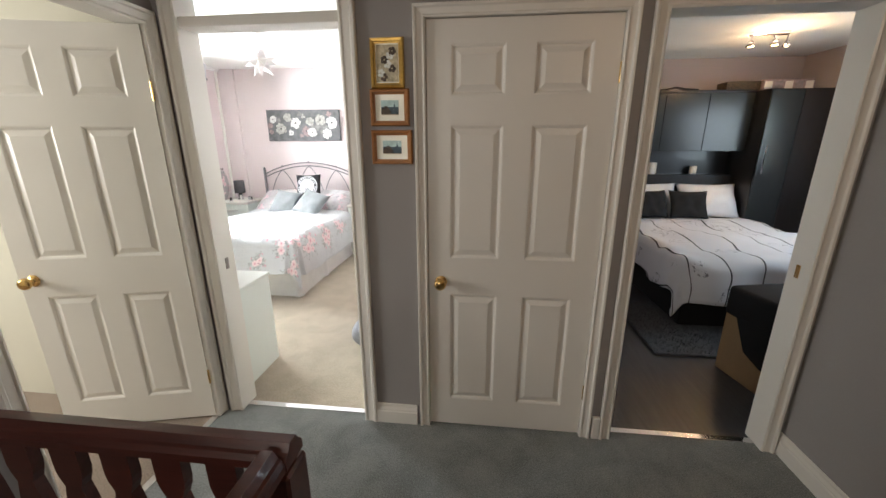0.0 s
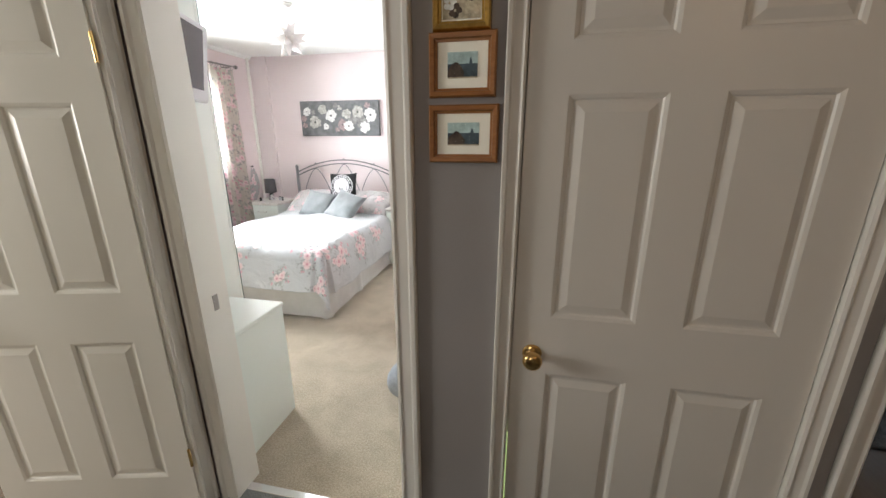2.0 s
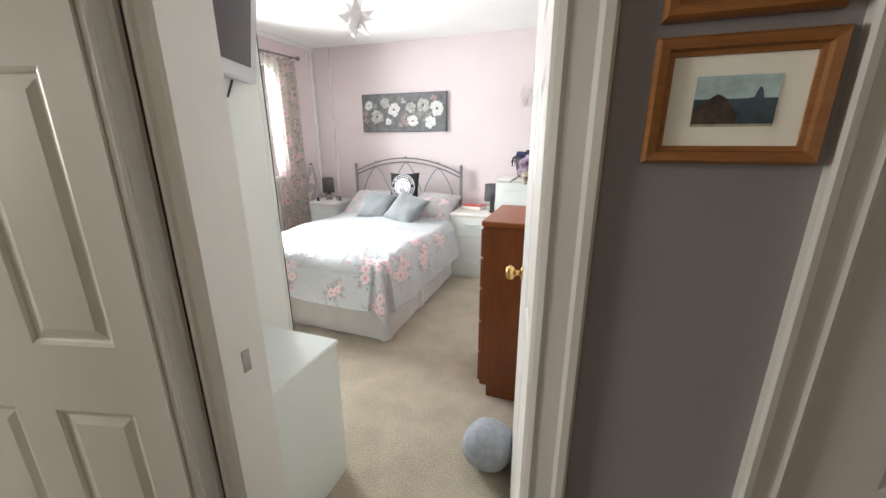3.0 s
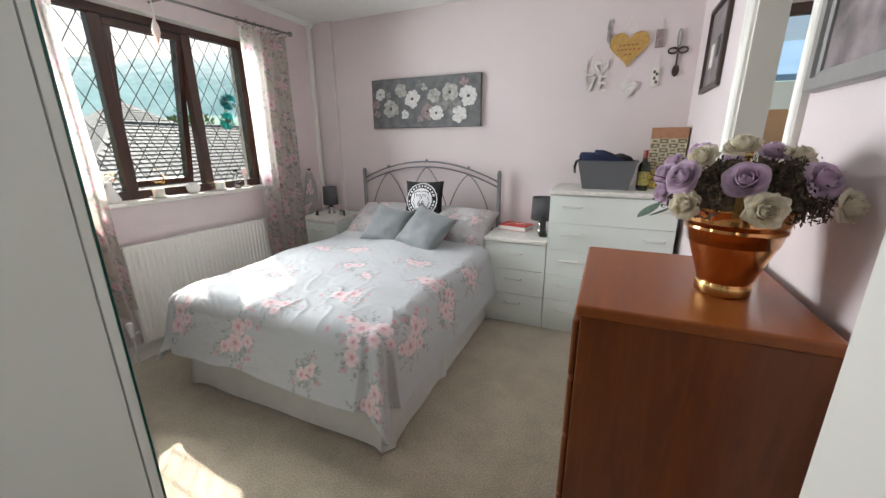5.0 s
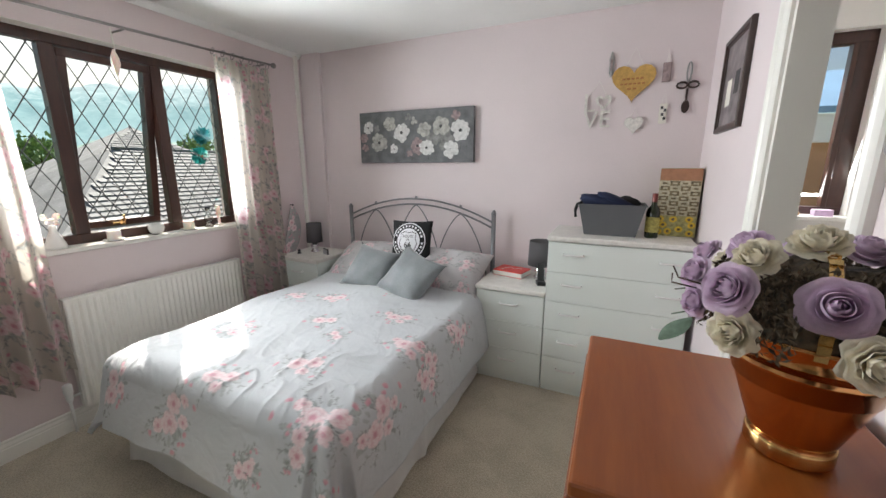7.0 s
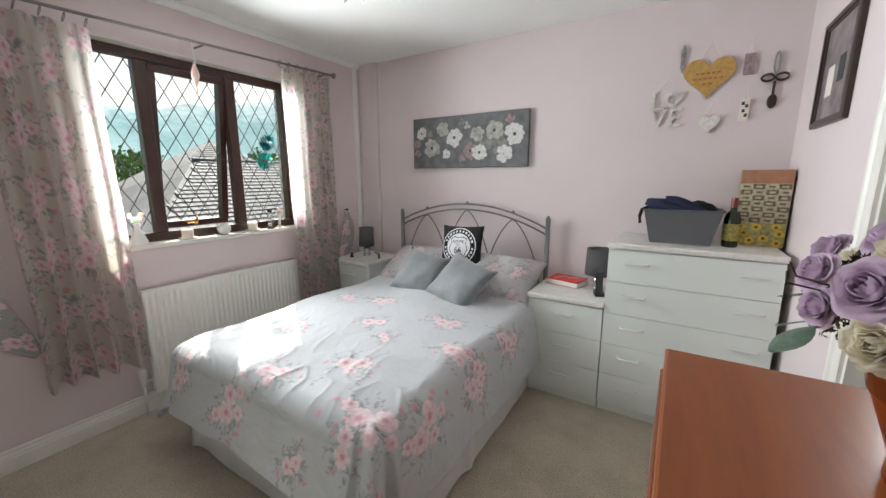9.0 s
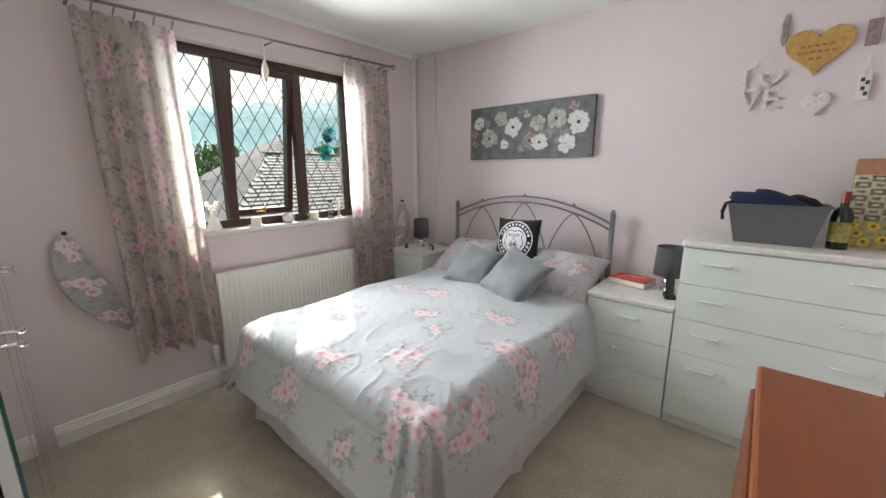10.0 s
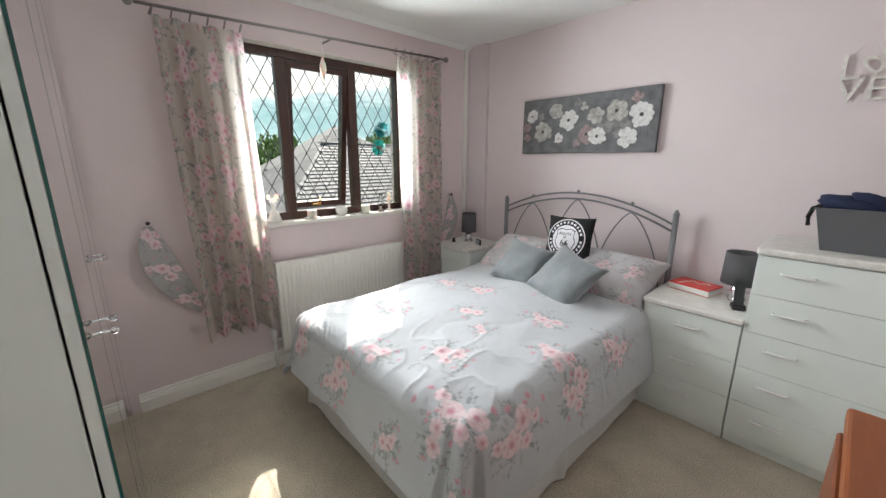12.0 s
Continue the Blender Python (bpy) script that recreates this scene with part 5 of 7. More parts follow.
for i in range(nd):
    a, b = cxl + i * dw + 0.002, cxl + (i + 1) * dw - 0.002
    dr = part("wardrobe_door", nb(a, b, yf_ + 0.004, yf_ + 0.022, 0.055, WH - 0.004, bevel=0.001), "cabinet", wd, "white wardrobe door")
    part("mirror", nb(a + 0.0006, b - 0.0006, yf_ + 0.0225, yf_ + 0.0265, 0.057, WH - 0.006), "mirror", dr, "mirror glass")
    bm = bmesh.new()
    box(bm, b - 0.0006, b + 0.0004, yf_ + 0.0222, yf_ + 0.0268, 0.057, WH - 0.006)
    part("mirror_edge", bm, "mirroredge", dr, "green glass edge")
    hx = b - 0.05 if i % 2 == 0 else a + 0.05
    bm = bmesh.new()
    tube(bm, [(hx, yf_ + 0.0265, 1.05), (hx, yf_ + 0.046, 1.05)], 0.0045, 8)
    h = part("handle", bm, "chrome", dr, "chrome stem of a crystal knob", smooth=True)
    bm = bmesh.new()
    bmesh.ops.create_icosphere(bm, subdivisions=1, radius=0.0105, matrix=Matrix.Translation((hx, yf_ + 0.0525, 1.05)))
    part("crystal", bm, "crystal", h, "cut crystal knob end")

# low white chest by the door
lc = thing("white_chest", (-0.995, 2.235, 0), label="low plain white chest between the door and the wardrobe", category="chest")
part("body", nb(-0.183, 0.185, -0.215, 0.215, 0.0, 0.63, bevel=0.003), "cabinet", lc)
part("lid", nb(-0.184, 0.19, -0.22, 0.22, 0.632, 0.652, bevel=0.004), "cabinet", lc, "plain white top")

# ---- television on its bracket ----
tv = thing("wall_television", (-1.02, 2.40, 1.80), label="small silver flat television on a wardrobe bracket, switched off", category="television")
tv.matrix_world = Matrix.Translation((-1.055, 2.345, 1.80)) @ Matrix.Rotation(radians(20), 4, "Z") @ Matrix.Rotation(radians(8), 4, "Y")
part("casing", nb(-0.045, 0.0, -0.25, 0.25, -0.17, 0.17, bevel=0.012, seg=2), "tvgrey", tv)
part("screen", nb(0.0005, 0.003, -0.20, 0.19, -0.115, 0.145), "screen", tv, "dark blank screen")
part("bracket", nb(-0.16, -0.046, -0.03, 0.03, -0.04, 0.04, bevel=0.004), "blackplastic", tv)
part("cable", tube(bmesh.new(), [(-0.03, -0.05, -0.17), (-0.03, -0.04, -0.22), (-0.03, 0.02, -0.245), (-0.03, 0.09, -0.23), (-0.03, 0.12, -0.17)], 0.004, 6), "blackplastic", tv, "black looped cable", smooth=True)

# ---- curtains ----
CXC = -2.965
rod = thing("curtain_rod", (CXC, 4.0, 2.245), label="thin steel curtain rod with ball ends over the window", category="curtain rod")
bm = tube(bmesh.new(), [(0, -1.02, -0.035), (0, 1.03, 0.035)], 0.008, 10)
part("rod", bm, "rod", rod, smooth=True)
for s in (-1, 1):
    bm = bmesh.new()
    bmesh.ops.create_uvsphere(bm, u_segments=14, v_segments=8, radius=0.021, matrix=Matrix.Translation((0, s * 1.045, s * 0.035)))
    part("finial", bm, "rod", rod, "ball finial", smooth=True)
for yy, zz in ((-0.95, -0.032), (0.0, 0.0), (0.95, 0.032)):
    part("bracket", tube(bmesh.new(), [(WX - CXC, yy, zz - 0.01), (0, yy, zz - 0.01), (0, yy, zz + 0.004)], 0.006, 8), "rod", rod, "rod bracket")


def curtain(name, y0, y1, zt, zb, n, label, flare=(0, 0), sunlit=0, seed=0.0):
    th = thing(name, (CXC, (y0 + y1) / 2, zt), label=label, category="curtain")
    w, h = y1 - y0, zt - zb

    def fn(u, v):
        s = u * w - w / 2
        ph = u * n * math.tau + 0.9 * math.sin(3 * u + seed) + 0.35 * noise.noise(Vector((u * 4, v * 2, seed)))
        amp = (0.022 + 0.030 * v) * (0.75 + 0.5 * noise.noise(Vector((u * 5, seed, 1))))
        y = s + (flare[0] * (1 - u) + flare[1] * u) * v ** 1.2 + 0.018 * v * noise.noise(Vector((u * 6, v * 3, seed + 4)))
        y += 0.006 * math.cos(ph) * v
        x = amp * math.sin(ph) + 0.01 * noise.noise(Vector((u * 9, v * 4, seed)))
        z = -v * h + (0.012 * abs(math.sin(ph / 2)) if v < 0.02 else 0) - 0.012 * math.sin(ph) * v + 0.02 * noise.noise(Vector((u * 5, 3, seed))) * v
        return Vector((x, y, z - 0.03))
    bm = sheet(fn, 130, 300, lambda u, v: (u * w * 1.75 + seed, -v * h))
    CURTAIN_CLOTH.dye(part("cloth", bm, "curtain", th, "rose-printed curtain cloth", smooth=True, uv=True))
    for i in range(n + 1):
        yy = -w / 2 + w * (i + 0.1) / (n + 0.2)
        bm = bmesh.new()
        tube(bm, [(0.018 * math.cos(k / 12 * math.tau), yy + 0.006 * math.sin(k / 12 * math.tau), 0.022 * math.sin(k / 12 * math.tau)) for k in range(12)], 0.0025, 6, closed=True)
        part("ring", bm, "rod", th, "chrome curtain ring", smooth=True)
    return th


curtain("curtain", 3.04, 3.46, 2.19, 0.41, 5, "floral curtain drawn back beside the wardrobe end of the window", (0.03, 0.04), seed=0.4)
curtain("curtain", 4.52, 4.99, 2.26, 0.42, 6, "floral curtain drawn back beside the headboard end of the window", (0.02, 0.03), seed=2.6)


def tieback(y, z, s, label):
    th = thing("tieback", (WX + 0.012, y, z), label=label, category="curtain tie-back")
    bm = bmesh.new()
    tube(bm, [(-0.01, 0, 0), (0.02, 0, 0)], 0.004, 8)
    bmesh.ops.create_uvsphere(bm, u_segments=10, v_segments=6, radius=0.011, matrix=Matrix.Translation((0.026, 0, 0)))
    part("hook", bm, "darkmetal", th, "dark round hook", smooth=True)

    def fn(u, v):
        wdt = (0.165 * math.sin(math.pi * min(1, u * 0.93 + 0.04)) ** 0.75 + 0.008)
        c = 0.06 * u * s + 0.14 * u ** 2.2 * s
        return Vector((0.012 + 0.03 * math.sin(math.pi * u), c + (v - 0.6) * wdt * (-s) * -1, -0.02 - 0.56 * u + 0.03 * v * u))
    bm = sheet(fn, 90, 30, lambda u, v: (v * 0.16 + y, u * 0.6))
    ob = part("cloth", bm, "tie", th, "rose-printed tie-back cloth", smooth=True, uv=True)
    TIE_CLOTH.dye(ob)
    mo = ob.modifiers.new("thickness", "SOLIDIFY")
    mo.thickness = 0.006


tieback(2.885, 1.12, 1, "floral curtain tie-back hanging from a dark hook")
tieback(5.20, 1.14, -1, "floral tie-back hanging beside the bedside chest")

# ---- radiator ----
rd = thing("radiator", (WX + 0.045, 4.05, 0.13), label="white panel radiator below the window", category="radiator")
RW, RH = 1.06, 0.64
bm = bmesh.new()
n = 32


def rfn(u, v):
    ph = u * n * math.tau
    e = min(1, v * 14, (1 - v) * 14)
    return Vector((0.03 + 0.007 * e * max(-0.6, min(0.6, math.sin(ph))), (u - 0.5) * RW, v * RH))


sheet(rfn, n * 6, 14, None, bm)
part("front_panel", bm, "gloss", rd, "ribbed white panel")
part("back_panel", nb(-0.02, 0.018, -RW / 2, RW / 2, 0.01, RH - 0.01), "gloss", rd)
part("top_grille", nb(-0.022, 0.032, -RW / 2, RW / 2, RH - 0.006, RH + 0.006, bevel=0.002), "gloss", rd)
bm = lathe(bmesh.new(), [(0.012, 0), (0.016, 0.02), (0.018, 0.05), (0.021, 0.055), (0.021, 0.10), (0.014, 0.108), (0, 0.108)], (0.0, -RW / 2 - 0.05, 0.06), 12)
tube(bm, [(0, -RW / 2 - 0.05, -0.13), (0, -RW / 2 - 0.05, 0.07)], 0.0075, 8)
tube(bm, [(0, -RW / 2 - 0.05, 0.085), (0, -RW / 2, 0.085)], 0.0075, 8)
part("valve", bm, "plastic", rd, "white thermostatic valve", smooth=True)

# ---- star pendant ----
st = thing("star_pendant", (-1.485, 3.834, CEIL), label="frosted many-pointed star pendant shade on a short flex", category="ceiling light")
part("ceiling_rose", lathe(bmesh.new(), [(0.05, 0), (0.05, -0.012), (0.03, -0.026), (0.0, -0.028)], seg=20), "plastic", st, "white ceiling rose", smooth=True)
part("flex", tube(bmesh.new(), [(0, 0, -0.02), (0, 0, -0.15)], 0.003, 6), "plastic", st)
bm = bmesh.new()
bmesh.ops.create_icosphere(bm, subdivisions=1, radius=0.070)
for f in list(bm.faces):
    if len(f.verts) == 3:
        r = bmesh.ops.poke(bm, faces=[f])
        for v in r["verts"]:
            v.co = v.co.normalized() * 0.152
keep = [v for v in bm.verts]
turned(bm, Matrix.Translation((0, 0, -0.245)) @ Matrix.Rotation(0.3, 4, "X"))
part("star_shade", bm, "starshade", st, "frosted pleated star shade")

# ---- flower bucket on the tallboy ----
PT = (-0.072, 3.338, 1.035)
pot = thing("flower_bucket", PT, label="polished copper bucket of lilac and cream silk roses on the tallboy", category="flower arrangement")
pot.scale = (1.04, 1.04, 1.04)
prof = [(0.050, 0.0), (0.053, 0.003), (0.053, 0.026), (0.049, 0.030), (0.053, 0.035), (0.084, 0.125), (0.089, 0.148), (0.0935, 0.150), (0.0945, 0.155), (0.0915, 0.160), (0.106, 0.196), (0.110, 0.200), (0.108, 0.204), (0.102, 0.200), (0.084, 0.12), (0.0, 0.11)]
part("bucket", lathe(bmesh.new(), prof, seg=40), "copper", pot, "polished copper bucket with a brass foot", smooth=True)
part("foot_band", lathe(bmesh.new(), [(0.0535, 0.003), (0.0545, 0.005), (0.0545, 0.024), (0.0532, 0.027)], seg=40), "brass", pot, "brass foot band", smooth=True)
bm = bmesh.new()
hp = [((0.106 + 0.03 * math.sin(k / 32 * math.pi)) * math.copysign(abs(math.cos(k / 32 * math.pi)) ** 0.7, math.cos(k / 32 * math.pi)), 0, 0.19 + 0.125 * math.sin(k / 32 * math.pi)) for k in range(33)]
for p, q in zip(hp, hp[1:]):
    vs = [bm.verts.new((c[0], yy, c[2])) for c, yy in ((p, -0.0065), (q, -0.0065), (q, 0.0065), (p, 0.0065))]
    bm.faces.new(vs)
turned(bm, Matrix.Rotation(radians(75), 4, "Z"))
ob = part("bail_handle", bm, "brass", pot, "flat brass bail handle")
mo = ob.modifiers.new("thickness", "SOLIDIFY")
mo.thickness = 0.003
rng = random.Random(4)


def rose(mat, r, rng):
    """A full-blown rose: rings of broad cupped petals about +z."""
    bm = bmesh.new()
    ruf = 2.2 if mat == "creampetal" else 1.0
    rings = ((2, 0.17, 0.90, 0.0, 0.95), (3, 0.27, 0.93, 0.0, 0.7), (3, 0.38, 0.92, 0.0, 0.5), (4, 0.52, 0.86, 0.08, 0.32), (5, 0.66, 0.76, 0.2, 0.15), (5, 0.80, 0.64, 0.35, 0.05), (5, 0.94, 0.48, 0.5, 0.0), (4, 1.04, 0.30, 0.6, 0.0))
    for ri, (n, rad, hgt, open_, shut) in enumerate(rings):
        for k in range(n):
            a = (k + 0.5 * (ri % 2) + rng.uniform(-0.15, 0.15)) * math.tau / n
            half = math.pi / n * 1.3
            lift, wob = rng.uniform(-0.05, 0.05), rng.uniform(0, 6)

            def fn(u, v, a=a, rad=rad, hgt=hgt, half=half, open_=open_, shut=shut, lift=lift, wob=wob):
                s = (u - 0.5) * 2
                rim = 1 - 0.26 * abs(s) ** 2.4
                t = v * rim
                zw = 0.06 * ruf * math.sin(5 * s + wob) * max(0, t - 0.5)
                rr = rad * math.sin(math.pi * (0.10 + (0.42 + 0.40 * shut) * t)) + open_ * rad * 0.28 * max(0, t - 0.55) ** 1.3 * 2.6
                zz = (hgt + 0.15 + lift) * t ** 0.85 - open_ * 0.55 * max(0, t - 0.68) ** 1.5 * 4 + zw
                aa = a + s * half * (0.55 + 0.45 * math.sin(math.pi * min(1, 0.15 + t * 0.6)))
                rr *= 1 + 0.05 * ruf * math.sin(4 * s * ruf ** 0.5 + wob) * t - 0.05 * s * s
                return Vector((rr * math.cos(aa), rr * math.sin(aa), zz - 0.15)) * r
            sheet(fn, 8, 6, None, bm)
    return bm


def aim(p, d):
    return Matrix.Translation(p) @ Vector(d).to_track_quat("Z", "Y").to_matrix().to_4x4()


# (x, y, z above the top, radius, colour) of the blooms
BLOOMS = (
    (-0.145, -0.085, 0.285, 0.050, "lilacpetal"), (-0.175, 0.005, 0.285, 0.038, "lilacpetal"), (-0.030, -0.125, 0.285, 0.052, "lilacpetal"),
    (-0.175, -0.03, 0.235, 0.036, "lilacpetal"), (-0.10, 0.02, 0.345, 0.042, "lilacpetal"), (0.055, 0.03, 0.345, 0.046, "lilacpetal"),
    (0.115, -0.085, 0.285, 0.052, "lilacpetal"), (0.155, -0.02, 0.255, 0.042, "lilacpetal"), (-0.005, 0.09, 0.325, 0.044, "lilacpetal"),
    (-0.135, -0.105, 0.213, 0.043, "creampetal"), (0.005, -0.165, 0.218, 0.047, "creampetal"), (-0.105, -0.045, 0.335, 0.044, "creampetal"),
    (-0.02, -0.015, 0.365, 0.046, "creampetal"), (0.095, -0.01, 0.335, 0.044, "creampetal"), (0.165, -0.10, 0.225, 0.044, "creampetal"),
    (-0.10, 0.115, 0.285, 0.042, "creampetal"), (0.125, 0.075, 0.295, 0.042, "lilacpetal"), (-0.150, 0.065, 0.315, 0.036, "lilacpetal"))
bunch = []
for x, y, z, r, mat in BLOOMS:
    r *= 0.64
    x, y, z = x * 0.84, y * 0.84, 0.2 + (z - 0.2) * 0.74
    bunch.append((Vector((x, y, z)) + Vector((x, y, z - 0.2)).normalized() * r * 0.4, r))
    d = Vector((x * 0.9 - 0.02, y * 0.9 - 0.06, (z - 0.19) * 0.9))
    ob = part("rose", turned(rose(mat, r, rng), aim((x, y, z), d)), mat, pot, ("lilac" if mat[0] == "l" else "cream") + " silk rose", smooth=True)
bm = bmesh.new()
for i in range(9000):
    a, e = rng.uniform(0, math.tau), rng.uniform(-0.25, 1.0)
    rr = rng.uniform(0.10, 0.15) * (1.0 if rng.random() < 0.96 else 1.15)
    p = Vector((rr * math.cos(a) * math.cos(e), rr * math.sin(a) * math.cos(e), 0.215 + rr * 0.74 * math.sin(e)))
    if p.x > 0.145 or (e < 0 and rr * math.cos(e) < 0.115):
        continue
    if abs((a - radians(255) + math.pi) % math.tau - math.pi) < 0.2 and rr * math.cos(e) > 0.105:
        continue
    if any((p - c).length < q * 1.25 for c, q in bunch):
        continue
    s = rng.uniform(0.003, 0.0075)
    q = Euler((rng.uniform(0, 6), rng.uniform(0, 6), rng.uniform(0, 6))).to_matrix()
    vs = [bm.verts.new(p + q @ Vector(c) * s) for c in ((-1, 0, 0), (0, -0.4, 0.15), (1, 0, 0), (0, 0.4, 0.15))]
    bm.faces.new(vs)
ob = part("dried_foliage", bm, "dried", pot, "small brown dried filler foliage")
ob["kind"] = "stuff"
bm = bmesh.new()
bmesh.ops.create_icosphere(bm, subdivisions=3, radius=0.108, matrix=Matrix.Translation((0, 0, 0.215)) @ Matrix.Diagonal((1, 1, 0.75, 1)))
for v in bm.verts:
    v.co += v.co.normalized() * 0.02 * noise.noise(v.co * 30)
part("moss", bm, "dried", pot, "brown moss ball")
for i in range(16):
    a = rng.uniform(0, math.tau)
    e = rng.uniform(-0.35, 0.15)
    rr = rng.uniform(0.16, 0.20)
    p = Vector((rr * math.cos(a) * math.cos(e), rr * math.sin(a) * math.cos(e), 0.22 + rr * math.sin(e)))
    if p.x > 0.12 or (e < 0.1 and 3.6 < a < 5.8):
        continue
    w = rng.uniform(0.011, 0.017)

    def lf(u, v, w=w):
        return Vector(((v - 0.5) * 2 * w * math.sin(math.pi * min(1, u * 0.95 + 0.03)) ** 0.8, -0.3 * w * abs(v - 0.5), u * w * 3.6))
    d = p - Vector((0, 0, 0.2)) + Vector((rng.uniform(-0.05, 0.05), rng.uniform(-0.05, 0.05), rng.uniform(-0.12, 0.03)))
    part("leaf", turned(sheet(lf, 6, 2), aim(p, d)), "leaf", pot, "grey-green silk leaf", smooth=True)
for i in range(2):
    a, e = rng.uniform(2.4, 3.5), rng.uniform(0.1, 0.8)
    d = Vector((math.cos(a) * math.cos(e), math.sin(a) * math.cos(e), math.sin(e)))
    part("twig", tube(bmesh.new(), [Vector((0, 0, 0.22)) + d * 0.12, Vector((0, 0, 0.222)) + d * 0.19, Vector((0.01, 0, 0.235)) + d * rng.uniform(0.20, 0.225)], 0.0012, 4), "dried", pot, "thin dry twig")

# ---- lamps on the bedside chests ----


def bedside_lamp(x, y, z, r=0.068, label=""):
    th = thing("bedside_lamp", (x, y, z), label=label, category="table lamp")
    part("base", lathe(bmesh.new(), [(0.0, 0.0), (0.042, 0.0), (0.044, 0.012), (0.03, 0.03), (0.036, 0.05), (0.036, 0.072), (0.02, 0.09), (0.012, 0.11), (0.0, 0.11)], seg=20), "chrome", th, "chrome ball base", smooth=True)
    bm = lathe(bmesh.new(), [(r * 1.02, 0.10), (r * 0.95, 0.275)], seg=28)
    bm.faces.ensure_lookup_table()
    for f in [f for f in bm.faces if len(f.verts) > 4]:
        bm.faces.remove(f)
    ob = part("shade", bm, "shade", th, "dark grey drum shade", smooth=True)
    mo = ob.modifiers.new("thickness", "SOLIDIFY")
    mo.thickness = 0.003
    return th


bedside_lamp(-2.87, 5.26, 0.70, r=0.07, label="small table lamp with a dark grey drum shade by the curtain")
bedside_lamp(-0.80, 5.29, 0.695, r=0.088, label="table lamp with a grey drum shade beside the tall drawers")
th = thing("cordless_phone", (-0.765, 5.13, 0.695), 20, "black cordless telephone standing on its cradle", "telephone")
part("cradle", nb(-0.03, 0.03, -0.035, 0.035, 0, 0.03, bevel=0.008, seg=2), "blackplastic", th)
part("handset", turned(nb(-0.022, 0.022, -0.012, 0.012, 0.02, 0.15, bevel=0.008, seg=2), Matrix.Rotation(-0.2, 4, "X")), "blackplastic", th)
th = thing("red_book", (-1.01, 5.31, 0.695), -12, "red book lying flat on the bedside chest", "book")
part("cover", nb(-0.115, 0.115, -0.085, 0.085, 0.0, 0.042, bevel=0.003), "red", th)
part("pages", nb(-0.112, 0.1155, -0.0855, 0.082, 0.005, 0.036), "paper", th)
part("ribbon_print", turned(tube(bmesh.new(), [(-0.06, -0.07, 0), (-0.05, 0.0, 0), (-0.02, 0.035, 0), (0.02, 0.0, 0), (0.04, 0.04, 0), (0.07, 0.03, 0)], 0.003, 4), Matrix.Translation((0, 0, 0.042))), "paper", th, "pale swirl on the cover")
th = thing("alarm_clock", (-2.69, 5.2, 0.70), -20, "small black framed clock", "clock")
part("case", nb(-0.04, 0.04, -0.008, 0.008, 0, 0.06, bevel=0.003), "blackplastic", th)
part("face", nb(-0.034, 0.034, -0.0095, -0.0082, 0.006, 0.054), "tvgrey", th, "grey clock face")
th = thing("trinket", (-2.93, 5.12, 0.70), 0, "tiny black ornament beside the lamp", "ornament")
part("figure", lathe(bmesh.new(), [(0.018, 0), (0.02, 0.01), (0.01, 0.03), (0.014, 0.042), (0, 0.055)], seg=10), "blackplastic", th, smooth=True)

# ---- flower canvas over the bed ----
cv = thing("flower_canvas", ((-2.44 - 1.38) / 2, BY - 0.02, 1.725), label="long grey canvas painted with white blossoms over the bedhead", category="picture")
CWD, CHT = 1.055, 0.418
part("canvas", nb(-CWD / 2, CWD / 2, -0.018, 0.018, -CHT / 2, CHT / 2, bevel=0.003), "greycanvas", cv, "grey painted canvas")
rng = random.Random(11)


def blossom(cx, cz, r, mat, y, n=5, squash=1.0):
    bm = bmesh.new()
    ph = rng.uniform(0, 6)
    for k in range(n):
        a = ph + k * math.tau / n + rng.uniform(-0.2, 0.2)
        L, w = r * rng.uniform(0.85, 1.1), r * rng.uniform(0.38, 0.5) * (5 / max(5, n)) ** 0.55
        vs = []
        for j in range(12):
            q = j / 12 * math.tau
            px, pz = L * 0.55 + L * 0.5 * math.cos(q), w * math.sin(q) * (1 + 0.25 * math.cos(q)) * (1 + rng.uniform(-0.1, 0.1))
            vs.append(bm.verts.new((cx + px * math.cos(a) - pz * math.sin(a), y - 0.0002 * k, cz + (px * math.sin(a) + pz * math.cos(a)) * squash)))
        bm.faces.new(vs)
    return bm


# across, down (shares of the canvas), radius, petals, paint, dark centre
flowers = ((0.78, 0.60, 0.07, 5, "petalgrey", 0), (0.67, 0.57, 0.06, 5, "petalgrey", 0), (0.54, 0.68, 0.068, 8, "rosepaint", 1), (0.04, 0.50, 0.04, 6, "rosepaint", 0), (0.05, 0.70, 0.035, 5, "rosepaint", 0),
           (0.86, 0.15, 0.038, 4, "rosepaint", 0), (0.46, 0.13, 0.035, 3, "petalgrey", 0), (0.51, 0.21, 0.034, 3, "petalpale", 0), (0.17, 0.33, 0.03, 4, "petalgrey", 0), (0.47, 0.82, 0.03, 4, "rosepaint", 0),
           (0.29, 0.25, 0.058, 5, "petalpale", 0), (0.60, 0.38, 0.062, 6, "petalpale", 0), (0.74, 0.33, 0.074, 6, "petalpale", 1), (0.19, 0.60, 0.078, 8, "petalpale", 1), (0.82, 0.75, 0.07, 6, "petalwhite", 0),
           (0.09, 0.30, 0.052, 10, "petalwhite", 1), (0.40, 0.42, 0.076, 11, "petalwhite", 1), (0.33, 0.73, 0.04, 8, "petalwhite", 1), (0.62, 0.72, 0.066, 10, "petalwhite", 1), (0.90, 0.42, 0.082, 11, "petalwhite", 1))
